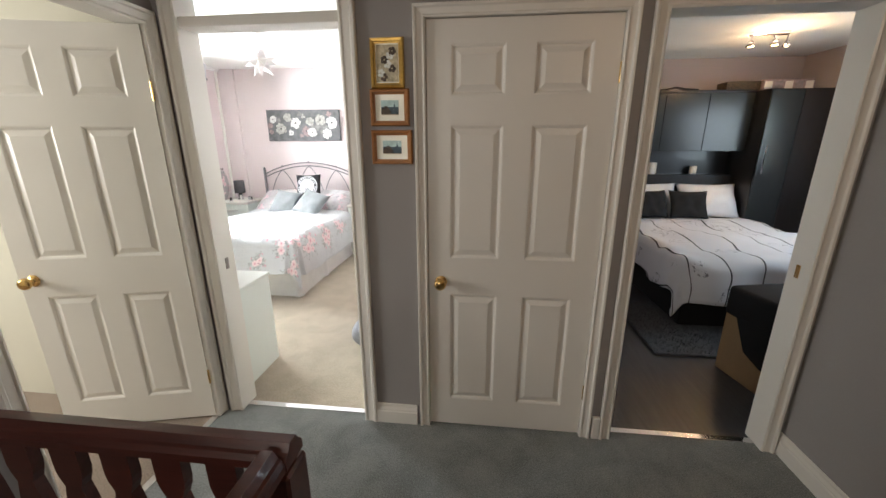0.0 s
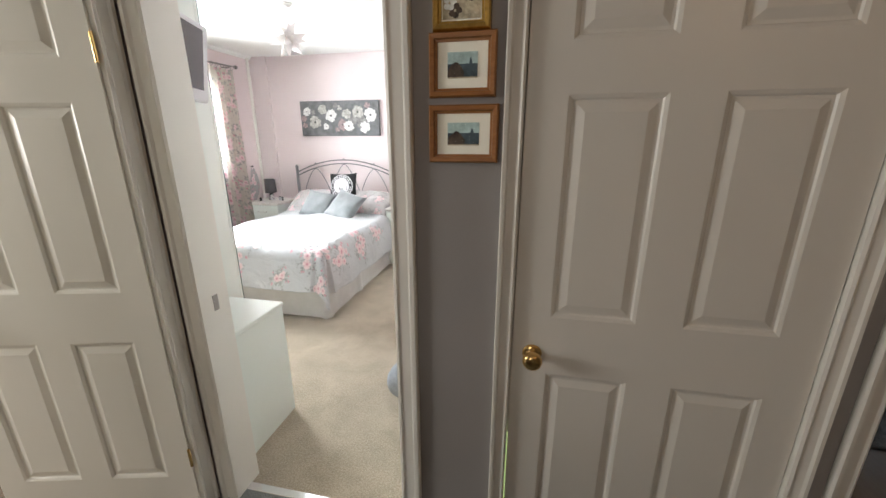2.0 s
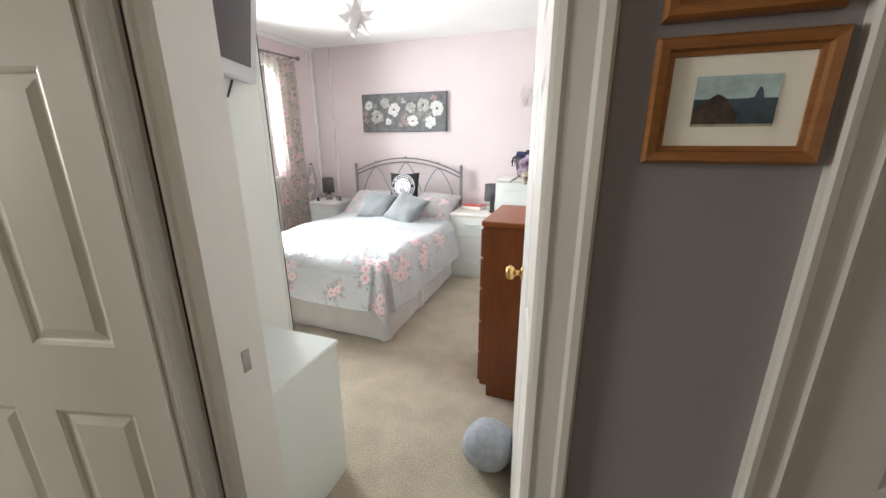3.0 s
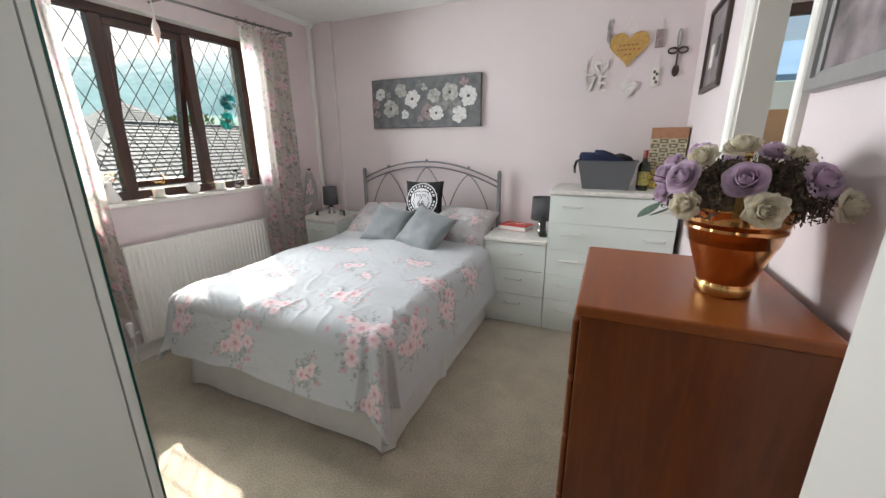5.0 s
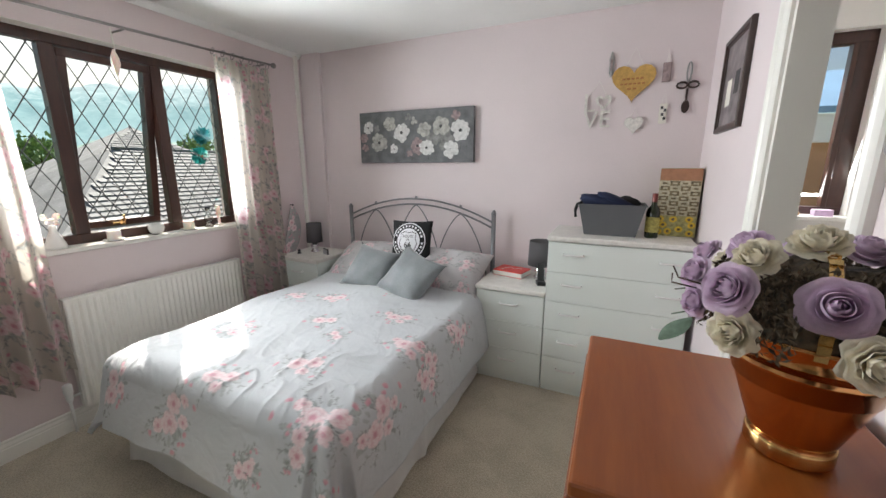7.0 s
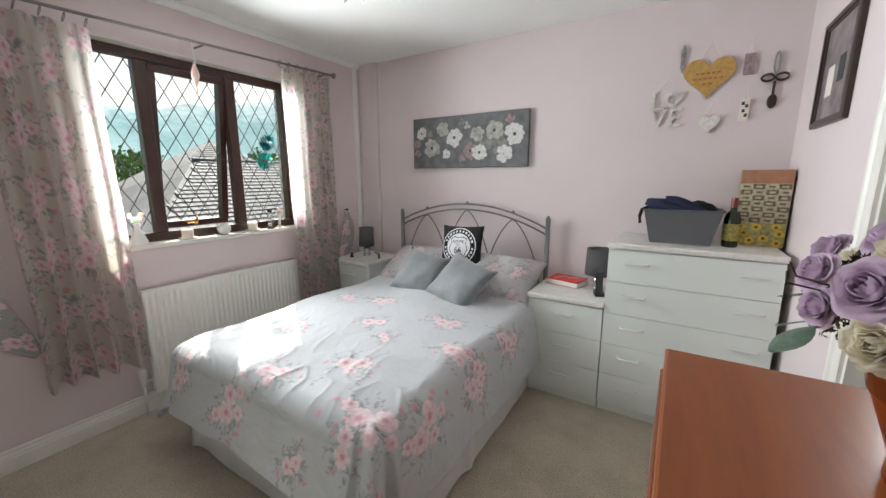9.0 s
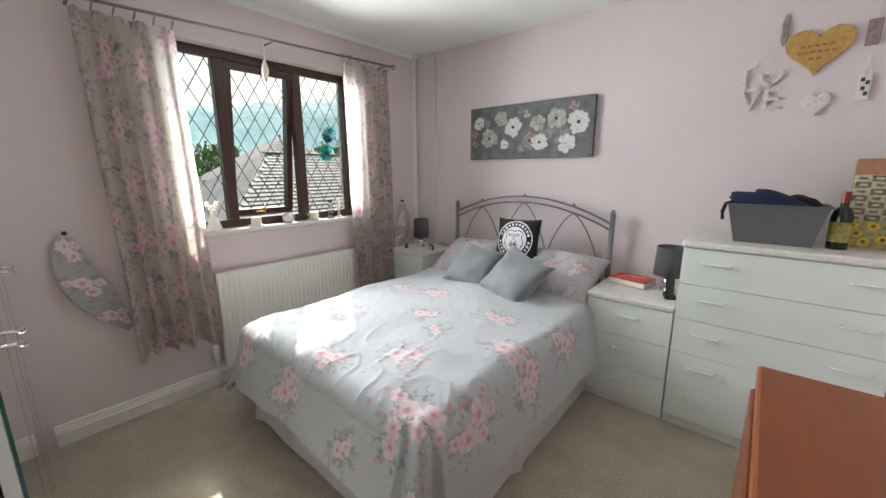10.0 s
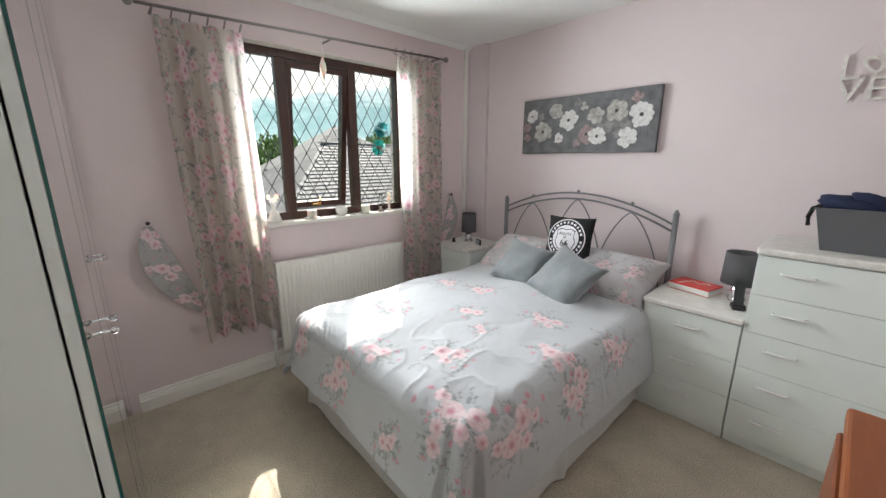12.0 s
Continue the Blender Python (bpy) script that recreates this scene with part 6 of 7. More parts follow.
for i, (u, v, r, n, paint, core) in enumerate(flowers):
    x, z, y = (u - 0.5) * CWD, (0.5 - v) * CHT, -0.0184 - 0.0003 * i
    f = part("painted_blossom", blossom(x, z, r, None, y, n), paint, cv, {"petalwhite": "white painted blossom", "petalpale": "cream grey painted blossom"}.get(paint, "soft grey pink painted bloom"))
    if core:
        bm = bmesh.new()
        bmesh.ops.create_circle(bm, cap_ends=True, segments=10, radius=r * 0.17, matrix=Matrix.Translation((x, y - 0.0042, z)) @ Matrix.Rotation(math.pi / 2, 4, "X"))
        part("painted_centre", bm, "petaldark", f, "dark flower centre")
for i in range(9):
    x, z = (rng.uniform(-0.46, 0.46)) * CWD, rng.uniform(-0.46, -0.2) * CHT
    part("painted_stem", tube(bmesh.new(), [(x, -0.0182, z), (x + rng.uniform(-0.02, 0.02), -0.0182, z + 0.05)], 0.0012, 4), "petaldark", cv, "dark painted stem")

# ---- hanging ornaments on the headboard wall ----
WYF = BY - 0.004


def string(parent, x0, x1, ztop, z0, xm=None):
    xm = (x0 + x1) / 2 if xm is None else xm
    part("string", tube(bmesh.new(), [(x0, 0, z0), (xm, 0, ztop), (x1, 0, z0)], 0.0013, 4), "paper", parent, "thin hanging cord")


def heart_pts(w, h, n=28):
    pts = []
    for k in range(n):
        t_ = k / n * math.tau
        pts.append((16 * math.sin(t_) ** 3 / 32 * w, (13 * math.cos(t_) - 5 * math.cos(2 * t_) - 2 * math.cos(3 * t_) - math.cos(4 * t_) + 2.5) / 29 * h))
    return pts


def upright(bm):
    return turned(bm, Matrix.Rotation(math.pi / 2, 4, "X"))


th = thing("heart_plaque", (-0.315, WYF - 0.008, 2.00), label="mustard yellow wooden heart plaque hanging on a cord", category="wall ornament")
part("heart", upright(outline(bmesh.new(), heart_pts(0.255, 0.225), -0.004, 0.004, 0.0015)), "heart", th)
string(th, -0.06, 0.06, 0.215, 0.085)
for z, w in ((0.03, 0.13), (0.0, 0.15), (-0.03, 0.06)):
    n_ = int(w / 0.022)
    for k in range(n_):
        part("lettering", nb(-w / 2 + k * w / n_, -w / 2 + (k + 0.7) * w / n_, -0.0062, -0.0045, z - 0.005, z + 0.006), "oak", th, "worn lettering mark")

th = thing("love_sign", (-0.515, WYF - 0.008, 1.84), label="distressed white openwork sign reading LOVE, hanging on a cord", category="wall ornament")
rot = Matrix.Rotation(radians(90), 4, "X")
for ch, x, z, s in (("L", -0.055, 0.054, 0.165), ("V", -0.040, -0.052, 0.155), ("E", 0.048, -0.052, 0.155)):
    text("letter", ch, s, "lovewhite", th, Matrix.Translation((x, 0, z)) @ rot, "white wooden letter", 0.005)
ho, hi = heart_pts(0.10, 0.095), heart_pts(0.062, 0.058)
bm = bmesh.new()
for yy in (-0.005, 0.005):
    A = [bm.verts.new((x + 0.033, yy, z + 0.055)) for x, z in ho]
    B = [bm.verts.new((x + 0.033, yy, z + 0.055)) for x, z in hi]
    for k in range(len(A)):
        j = (k + 1) % len(A)
        bm.faces.new((A[k], A[j], B[j], B[k]))
part("letter", bm, "lovewhite", th, "openwork heart for the letter O")
string(th, -0.06, 0.05, 0.195, 0.10, 0.0)

th = thing("slim_plaque", (-0.452, WYF - 0.006, 2.13), label="narrow pointed wooden ornament", category="wall ornament")
part("body", upright(outline(bmesh.new(), [(0, -0.08), (0.013, -0.05), (0.01, -0.01), (0.015, 0.03), (0.005, 0.07), (0, 0.078), (-0.005, 0.07), (-0.015, 0.03), (-0.01, -0.01), (-0.013, -0.05)], -0.004, 0.004, 0.001)), "greyframe", th)
part("inlay", nb(-0.006, 0.006, -0.006, -0.0045, -0.04, 0.03), "rosepaint", th, "pink inlay")
th = thing("small_plaque", (-0.132, WYF - 0.006, 2.055), label="small pinkish wooden tag hanging on a cord", category="wall ornament")
part("body", nb(-0.024, 0.024, -0.004, 0.004, -0.058, 0.055, bevel=0.002), "rosepaint", th)
string(th, -0.006, 0.006, 0.135, 0.055)
th = thing("heart_pendant", (-0.288, WYF - 0.008, 1.745), label="small pale fabric heart hanging on a cord", category="wall ornament")
part("heart", upright(outline(bmesh.new(), heart_pts(0.115, 0.105), -0.007, 0.007, 0.004)), "lovewhite", th)
string(th, -0.025, 0.025, 0.115, 0.04)
th = thing("bottle_plaque", (-0.128, WYF - 0.006, 1.825), label="narrow spotted wooden plaque hanging on a cord", category="wall ornament")
part("body", nb(-0.022, 0.022, -0.004, 0.004, -0.075, 0.045, bevel=0.002), "mount", th)
for x, z in ((-0.008, 0.02), (0.009, 0.005), (-0.004, -0.02), (0.008, -0.045)):
    part("spot", nb(x - 0.007, x + 0.007, -0.0058, -0.0045, z - 0.009, z + 0.009), "petaldark", th, "dark painted spot")
string(th, -0.012, 0.012, 0.13, 0.045)
th = thing("love_spoon", (-0.012, WYF - 0.008, 1.95), label="dark carved wooden spoon on a pale hanger", category="wall ornament")
part("bowl", upright(outline(bmesh.new(), [(0.022 * math.cos(k / 14 * math.tau), -0.105 + 0.038 * math.sin(k / 14 * math.tau)) for k in range(14)], -0.006, 0.006, 0.003)), "darkwood", th)
part("stem", nb(-0.006, 0.006, -0.005, 0.005, -0.08, 0.0, bevel=0.002), "darkwood", th)
bm = bmesh.new()
for s in (-1, 1):
    tube(bm, [(s * (0.030 + 0.028 * math.cos(k / 10 * math.tau)), 0, 0.02 + 0.018 * math.sin(k / 10 * math.tau)) for k in range(10)], 0.0065, 6, closed=True)
part("knot", bm, "darkwood", th, "carved double loop", smooth=True)
part("hanger", tube(bmesh.new(), [(0.011 * math.cos(k / 12 * math.tau), 0, 0.095 + 0.055 * math.sin(k / 12 * math.tau)) for k in range(12)], 0.005, 6, closed=True), "greyframe", th, "pale looped hanger", smooth=True)

# ---- framed pictures on the right wall ----


def side_frame(name, y, z, w, h, fmat, label, fw=0.032, d=0.022):
    th = thing(name, (RX - 0.001, y, z), -90, label, "picture")
    ring = bmesh.new()
    frame_ring(ring, w - 2 * fw, h - 2 * fw, ((0, 0.0), (0, d * 0.6), (fw * 0.25, d * 0.7), (fw * 0.3, d), (fw * 0.9, d), (fw, d * 0.8), (fw, 0)))
    part("frame", ring, fmat, th)
    part("photo", nb(-w / 2 + fw, w / 2 - fw, -d * 0.4, -d * 0.3, -h / 2 + fw, h / 2 - fw), "photo", th, "grey photographic print")
    return th


th = side_frame("framed_photo", 4.905, 1.87, 0.42, 0.44, "darkwood", "dark framed monochrome print on the pink wall")
part("print_shape", nb(-0.10, -0.02, -0.0105, -0.0095, -0.10, 0.02), "mount", th, "pale shape in the print")
part("print_shape", nb(0.03, 0.10, -0.0105, -0.0095, -0.06, 0.04), "petaldark", th, "dark shape in the print")
th = side_frame("framed_photo", 3.36, 1.74, 0.50, 0.48, "greyframe", "wide silver-grey framed print beside the ensuite doorway", 0.045, 0.03)

# ---- things on the tall drawers ----
th = thing("storage_tub", (-0.37, 5.21, 1.066), 0, "dark grey plastic tub full of folded cloth", "storage tub")
w0, w1, dd0, dd1, hh = 0.145, 0.185, 0.09, 0.115, 0.185
bm = bmesh.new()
rows = [[bm.verts.new(c) for c in ((-a, -b, z), (a, -b, z), (a, b, z), (-a, b, z))] for a, b, z in
        ((w0, dd0, 0), (w1, dd1, hh), (w1 + 0.008, dd1 + 0.008, hh), (w1 + 0.008, dd1 + 0.008, hh + 0.008), (w1 - 0.004, dd1 - 0.004, hh + 0.008), (w0 - 0.004, dd0 - 0.004, 0.006))]
for A, B in zip(rows, rows[1:]):
    for k in range(4):
        bm.faces.new((A[k], A[(k + 1) % 4], B[(k + 1) % 4], B[k]))
bm.faces.new(rows[0])
bm.faces.new(rows[-1])
part("tub", bm, "greytub", th)
for i, (x, y, z, rz, mat, s) in enumerate(((-0.04, 0.0, 0.19, 14, "navy", (0.15, 0.07, 0.05)), (0.07, 0.03, 0.185, -8, "blackcloth", (0.09, 0.06, 0.05)), (0.03, -0.03, 0.205, 25, "navy", (0.13, 0.035, 0.03)), (-0.10, 0.05, 0.18, 0, "blackcloth", (0.07, 0.05, 0.045)))):
    bm = bmesh.new()
    bmesh.ops.create_icosphere(bm, subdivisions=3, radius=1.0)
    for v in bm.verts:
        v.co += v.co.normalized() * 0.22 * noise.noise(v.co * 2 + Vector((i, 0, 0)))
    turned(bm, Matrix.Translation((x, y, z)) @ Matrix.Rotation(radians(rz), 4, "Y") @ Matrix.Diagonal((*s, 1)))
    part("folded_cloth", bm, mat, th, "crumpled dark cloth", smooth=True)
part("strap", tube(bmesh.new(), [(-0.17, -0.09, 0.2), (-0.195, -0.11, 0.19), (-0.205, -0.115, 0.15), (-0.2, -0.115, 0.11)], 0.009, 6), "blackcloth", th, "black strap hanging over the rim", smooth=True)
th = thing("wine_bottle", (-0.14, 5.17, 1.066), 0, "dark wine bottle with a yellow label", "bottle")
part("bottle", lathe(bmesh.new(), [(0.0, 0.003), (0.034, 0.0), (0.037, 0.006), (0.037, 0.15), (0.030, 0.175), (0.015, 0.195), (0.0135, 0.25), (0.015, 0.252), (0.015, 0.262), (0, 0.262)], seg=24), "wine", th, smooth=True)
part("label", lathe(bmesh.new(), [(0.0375, 0.035), (0.0375, 0.125)], seg=24), "label_y", th, "worn yellow label")
part("capsule", lathe(bmesh.new(), [(0.0155, 0.212), (0.0158, 0.262), (0, 0.2635)], seg=18), "foil", th, "dark red foil capsule")

bx = thing("sunflower_box", (0.0, 5.325, 1.066), -4, "tall gift box printed with sunflowers leaning on the wall", "box")
part("box", turned(nb(-0.11, 0.10, -0.055, 0.055, 0.0, 0.405, bevel=0.003), Matrix.Rotation(-0.03, 4, "X")), "label_y", bx)
part("top_band", nb(-0.112, 0.102, -0.058, -0.0555, 0.335, 0.405), "copperprint", bx, "copper-brown top band")
part("middle_band", nb(-0.112, 0.102, -0.058, -0.0555, 0.125, 0.335), "creamprint", bx, "cream patterned band")
part("lower_band", nb(-0.112, 0.102, -0.0585, -0.0555, 0.0, 0.125), "olive", bx, "olive ground of the sunflower print")
for i in range(4):
    for j in range(7):
        x, z, odd = -0.109 + i * 0.0525 + 0.002 * (j % 3), 0.127 + j * 0.0298, (i + j) % 2
        t_ = part("printed_tile", nb(x, x + 0.049, -0.0596, -0.0582, z, z + 0.0265), "brownprint" if odd else "creamprint", bx, "printed tile")
        part("printed_mark", nb(x + 0.012, x + 0.037, -0.0602, -0.0597, z + 0.008, z + 0.0185), "creamprint" if odd else "brownprint", t_, "printed mark")
for i, (x, z) in enumerate(((-0.092, 0.025), (-0.042, 0.03), (0.015, 0.045), (0.072, 0.022), (-0.07, 0.068), (-0.088, 0.104), (-0.02, 0.104), (0.078, 0.072), (0.062, 0.106))):
    bm = bmesh.new()
    vs = []
    for k in range(24):
        a = k / 24 * math.tau + i
        r = 0.0235 if k % 2 else 0.0185
        vs.append(bm.verts.new((x + r * math.cos(a), -0.0592 - 0.0001 * i, z + r * 0.9 * math.sin(a))))
    bm.faces.new(vs)
    f = part("sunflower", bm, "sunpetal", bx, "printed sunflower")
    bm = bmesh.new()
    bmesh.ops.create_circle(bm, cap_ends=True, segments=10, radius=0.0085, matrix=Matrix.Translation((x, -0.0606, z)) @ Matrix.Rotation(math.pi / 2, 4, "X"))
    part("sunflower_centre", bm, "brownprint", f, "dark seed head")

# ---- window sill ornaments ----
SZ = WZ0 + 0.01


def candle(y):
    th = thing("candle", (WX - 0.035, y, SZ), 0, "cream pillar candle on a white saucer on the sill", "candle")
    part("saucer", lathe(bmesh.new(), [(0.0, 0.0), (0.035, 0.0), (0.055, 0.008), (0.056, 0.011), (0.034, 0.005), (0, 0.005)], seg=24), "ceramic", th, smooth=True)
    part("wax", lathe(bmesh.new(), [(0.0, 0.006), (0.032, 0.006), (0.034, 0.01), (0.034, 0.060), (0.030, 0.064), (0.008, 0.060), (0, 0.06)], seg=20), "candle", th, smooth=True)
    part("wick", tube(bmesh.new(), [(0, 0, 0.058), (0.002, 0, 0.072)], 0.0012, 4), "blackcloth", th)


candle(3.85)
candle(4.30)
th = thing("tealight_glass", (WX - 0.04, 4.09, SZ), 0, "round white frosted tealight holder on the sill", "candle holder")
part("bowl", lathe(bmesh.new(), [(0.022, 0), (0.04, 0.02), (0.046, 0.045), (0.038, 0.075), (0.034, 0.075), (0.041, 0.045), (0.018, 0.006), (0, 0.006)], seg=24), "ceramic", th, smooth=True)
th = thing("white_figurine", (WX - 0.045, 3.585, SZ), 0, "white bell-skirted figurine with a yellow bloom on the sill", "ornament")
part("figure", lathe(bmesh.new(), [(0.0, 0), (0.048, 0), (0.046, 0.02), (0.028, 0.07), (0.015, 0.10), (0.018, 0.115), (0.014, 0.13), (0, 0.135)], seg=20), "ceramic", th, smooth=True)
bm = bmesh.new()
for k in range(16):
    a = k * 2.4
    bmesh.ops.create_icosphere(bm, subdivisions=1, radius=0.013, matrix=Matrix.Translation((0.03 * math.cos(a) * (k % 3) / 2, 0.03 * math.sin(a), 0.145 + 0.012 * (k % 4))))
part("bloom", bm, "candle", th, "pale yellow blooms")
th = thing("hurricane_glass", (WX - 0.045, 4.455, SZ), 0, "small clear oil-lamp glass on the sill", "ornament")
part("glass", lathe(bmesh.new(), [(0.03, 0), (0.03, 0.01), (0.012, 0.02), (0.028, 0.045), (0.03, 0.07), (0.014, 0.095), (0.012, 0.12), (0.02, 0.145), (0.017, 0.145), (0.01, 0.12), (0.012, 0.095), (0.026, 0.07), (0.024, 0.045), (0, 0.022)], seg=20), "crystal", th, smooth=True)
th = thing("yellow_candlestick", (WX - 0.05, 4.54, SZ), 0, "pale yellow candlestick on the sill", "ornament")
part("stick", lathe(bmesh.new(), [(0.026, 0), (0.026, 0.01), (0.008, 0.02), (0.012, 0.04), (0.008, 0.06), (0.016, 0.09), (0.016, 0.15), (0.0, 0.15)], seg=16), "candle", th, smooth=True)


def pompom(y, z, mat, label, centre=False):
    th = thing("paper_pompom", (WX - 0.05, y, z), 0, label, "paper decoration")
    r = random.Random(int(y * 100))
    bm = bmesh.new()
    for k in range(320):
        d = Vector((r.gauss(0, 1), r.gauss(0, 1), r.gauss(0, 1)))
        if centre:
            d.x *= 0.25
        d.normalize()
        s = d.cross(Vector((0.3, 0.5, 1))).normalized()
        L = 0.068 * r.uniform(0.85, 1.1)
        vs = [bm.verts.new(c) for c in (d * 0.01, d * L * 0.7 + s * 0.008, d * L, d * L * 0.7 - s * 0.008)]
        bm.faces.new(vs)
    part("petals", bm, mat, th, "spiky tissue petals")
    if centre:
        part("centre", lathe(bmesh.new(), [(0.016, 0.0), (0.016, 0.018), (0, 0.02)], axis="x", seg=14), "dried", th, "brown centre")


pompom(4.49, 1.70, "teal_dark", "dark teal spiky paper pompom hanging at the glass")
pompom(4.455, 1.56, "teal_paper", "turquoise paper flower hanging at the glass", True)
th = thing("hanging_feather_ornament", (CXC + 0.015, 3.93, 2.21), 0, "white fabric teardrop ornament hanging from the curtain rod", "ornament")
part("cord", tube(bmesh.new(), [(0, 0, 0.01), (0.003, 0.006, -0.10)], 0.004, 6), "paper", th, "white ribbon")
part("teardrop", lathe(bmesh.new(), [(0.0, -0.24), (0.008, -0.225), (0.022, -0.17), (0.020, -0.14), (0.006, -0.10), (0, -0.095)], seg=12), "candle", th, smooth=True)
part("tassel", tube(bmesh.new(), [(0, 0, -0.235), (0, 0.004, -0.275)], 0.003, 6), "paper", th)

# ---- floor things and ensuite sill ----
th = thing("plush_ball", (-0.22, 2.69, 0.0), 0, "grey plush doorstop ball on the carpet behind the open door", "doorstop")
bm = bmesh.new()
bmesh.ops.create_icosphere(bm, subdivisions=4, radius=0.115, matrix=Matrix.Translation((0, 0, 0.105)))
for v in bm.verts:
    v.co += (v.co - Vector((0, 0, 0.105))).normalized() * 0.008 * noise.noise(v.co * 9)
    v.co.z = max(0.0, v.co.z)
part("ball", bm, "greyball", th, smooth=True)
th = thing("soap_block", (0.70, 5.40, 1.20), 0, "pale lilac block on the ensuite sill", "toiletries")
part("block", nb(-0.04, 0.04, -0.03, 0.03, 0, 0.05, bevel=0.004), "lilacpetal", th)
th = thing("wooden_block", (0.56, 5.41, 1.20), 0, "small brown box on the ensuite sill", "toiletries")
part("block", nb(-0.05, 0.04, -0.03, 0.02, 0, 0.035, bevel=0.004), "cardboard", th)

# ---- landing pictures ----


def land_frame(x0, x1, z0, z1, fw, fmat, inner, label):
    w, h = x1 - x0, z1 - z0
    th = thing("framed_picture", ((x0 + x1) / 2, LY - 0.001, (z0 + z1) / 2), 0, label, "picture")
    ring = bmesh.new()
    frame_ring(ring, w - 2 * fw, h - 2 * fw, ((0, 0.004), (0, 0.010), (fw * 0.25, 0.011), (fw * 0.35, 0.018), (fw * 0.8, 0.020), (fw * 0.97, 0.014), (fw, 0.010), (fw, 0)))
    part("frame", ring, fmat, th)
    a, b = w / 2 - fw, h / 2 - fw
    part("mount", nb(-a, a, -0.006, -0.003, -b, b), "mount", th, "cream card mount")
    pa, pb = a * 0.60, b * 0.56
    def bars(rows):
        for z0_, z1_, mat in rows:
            part("painted_band", nb(-pa, pa, -0.0078, -0.0062, -pb + z0_ * 2 * pb, -pb + z1_ * 2 * pb), mat, th, "band of the small landscape")
    inner(th, a, b, pa, pb, bars)
    g = part("glazing", nb(-a, a, -0.0098, -0.0090, -b, b), "glass", th, "picture glass")
    g.visible_shadow = False
    return th


M["skyblue"] = surface("painted pale sky", (0.42, 0.55, 0.56), 0.7, vary=0.15, scale=30)
M["hillblue"] = surface("painted dark hills", (0.055, 0.085, 0.11), 0.7, vary=0.3, scale=40)
M["hillbrown"] = surface("painted brown rocks", (0.08, 0.05, 0.035), 0.7, vary=0.3, scale=60)
M["lakepale"] = surface("painted pale shore", (0.5, 0.42, 0.3), 0.7, vary=0.2, scale=60)


def botanical(th, a, b, pa, pb, bars):
    part("print", nb(-a * 0.94, a * 0.94, -0.0078, -0.0062, -b * 0.94, b * 0.94), "lakepale", th, "aged cream botanical print")
    r = random.Random(3)
    for i in range(7):
        x, z = r.uniform(-a * 0.6, a * 0.6), -b * 0.7 + i * b * 0.22
        part("print_flower", blossom_at(x, z, 0.018, r), "petalwhite" if i % 2 else "hillbrown", th, "small printed flower")


def blossom_at(cx, cz, r, rr):
    bm = bmesh.new()
    for k in range(5):
        a = k * math.tau / 5 + rr.uniform(-0.2, 0.2)
        vs = [bm.verts.new((cx + r * 0.55 * math.cos(a) + r * 0.45 * math.cos(q / 8 * math.tau), -0.0083 - 0.0001 * k, cz + r * 0.55 * math.sin(a) + r * 0.4 * math.sin(q / 8 * math.tau))) for q in range(8)]
        bm.faces.new(vs)
    return bm


def landscape(seed):
    def make(th, a, b, pa, pb, bars):
        bars(((0.55, 1.0, "skyblue"), (0.22, 0.55, "hillblue"), (0.0, 0.22, "lakepale")))
        r = random.Random(seed)
        for name_, x0, x1, peak, mat in (("painted_hill", -1.0, 0.1, 0.25, "hillbrown"), ("painted_hill", -0.2, 1.0, 0.15, "hillblue"), ("painted_trees", 0.35, 0.75, 0.55, "hillblue")):
            bm = bmesh.new()
            vs = [bm.verts.new((x0 * pa, -0.0084, -pb * 0.9))]
            for k in range(9):
                u = k / 8
                vs.append(bm.verts.new(((x0 + (x1 - x0) * u) * pa, -0.0084 - 0.0002 * abs(x0), (-0.5 + (peak + 0.5) * math.sin(math.pi * u) + r.uniform(-0.06, 0.06)) * pb)))
            vs.append(bm.verts.new((x1 * pa, -0.0084, -pb * 0.9)))
            bm.faces.new(vs)
            part(name_, bm, mat, th, "dark painted shape")
    return make


land_frame(0.140, 0.284, 1.715, 1.912, 0.022, "gold", botanical, "gilt-framed small botanical print on the landing wall")
land_frame(0.130, 0.302, 1.562, 1.714, 0.022, "oak", landscape(1), "orange-wood framed landscape with a cream mount")
land_frame(0.128, 0.312, 1.398, 1.545, 0.022, "oak", landscape(2), "orange-wood framed mountain landscape with a cream mount")

# ---- second bedroom ----
th = thing("overbed_unit", (3.0, 5.3, 1.39), 0, "black overbed cupboards with dark gloss doors", "cupboard")
part("carcass", nb(-0.75, 0.69, -0.13, 0.195, 0, 0.66), "black", th)
for a, b in ((-0.75, -0.28), (-0.275, 0.20), (0.205, 0.688)):
    part("cupboard_door", nb(a, b, -0.15, -0.132, 0.0, 0.65, bevel=0.002), "blackgloss", th, "dark gloss lift-up door")
part("shelf_edge", nb(-0.76, 0.69, -0.16, 0.195, 0.66, 0.68, bevel=0.002), "black", th)
th = thing("black_wardrobe", (4.01, 5.21, 0), 0, "tall black wardrobe with a long chrome handle", "wardrobe")
part("carcass", nb(-0.31, 0.32, -0.27, 0.28, 0, 2.05), "black", th)
wdn = part("wardrobe_door", nb(-0.305, 0.02, -0.29, -0.272, 0.03, 2.04, bevel=0.002), "blackgloss", th, "dark gloss door")
part("wardrobe_door", nb(0.025, 0.315, -0.29, -0.272, 0.03, 2.04, bevel=0.002), "black", th, "black door")
part("handle", tube(bmesh.new(), [(-0.26, -0.29, 1.15), (-0.26, -0.315, 1.15), (-0.26, -0.315, 1.45), (-0.26, -0.29, 1.45)], 0.007, 8), "chrome", wdn, "long chrome bar handle")
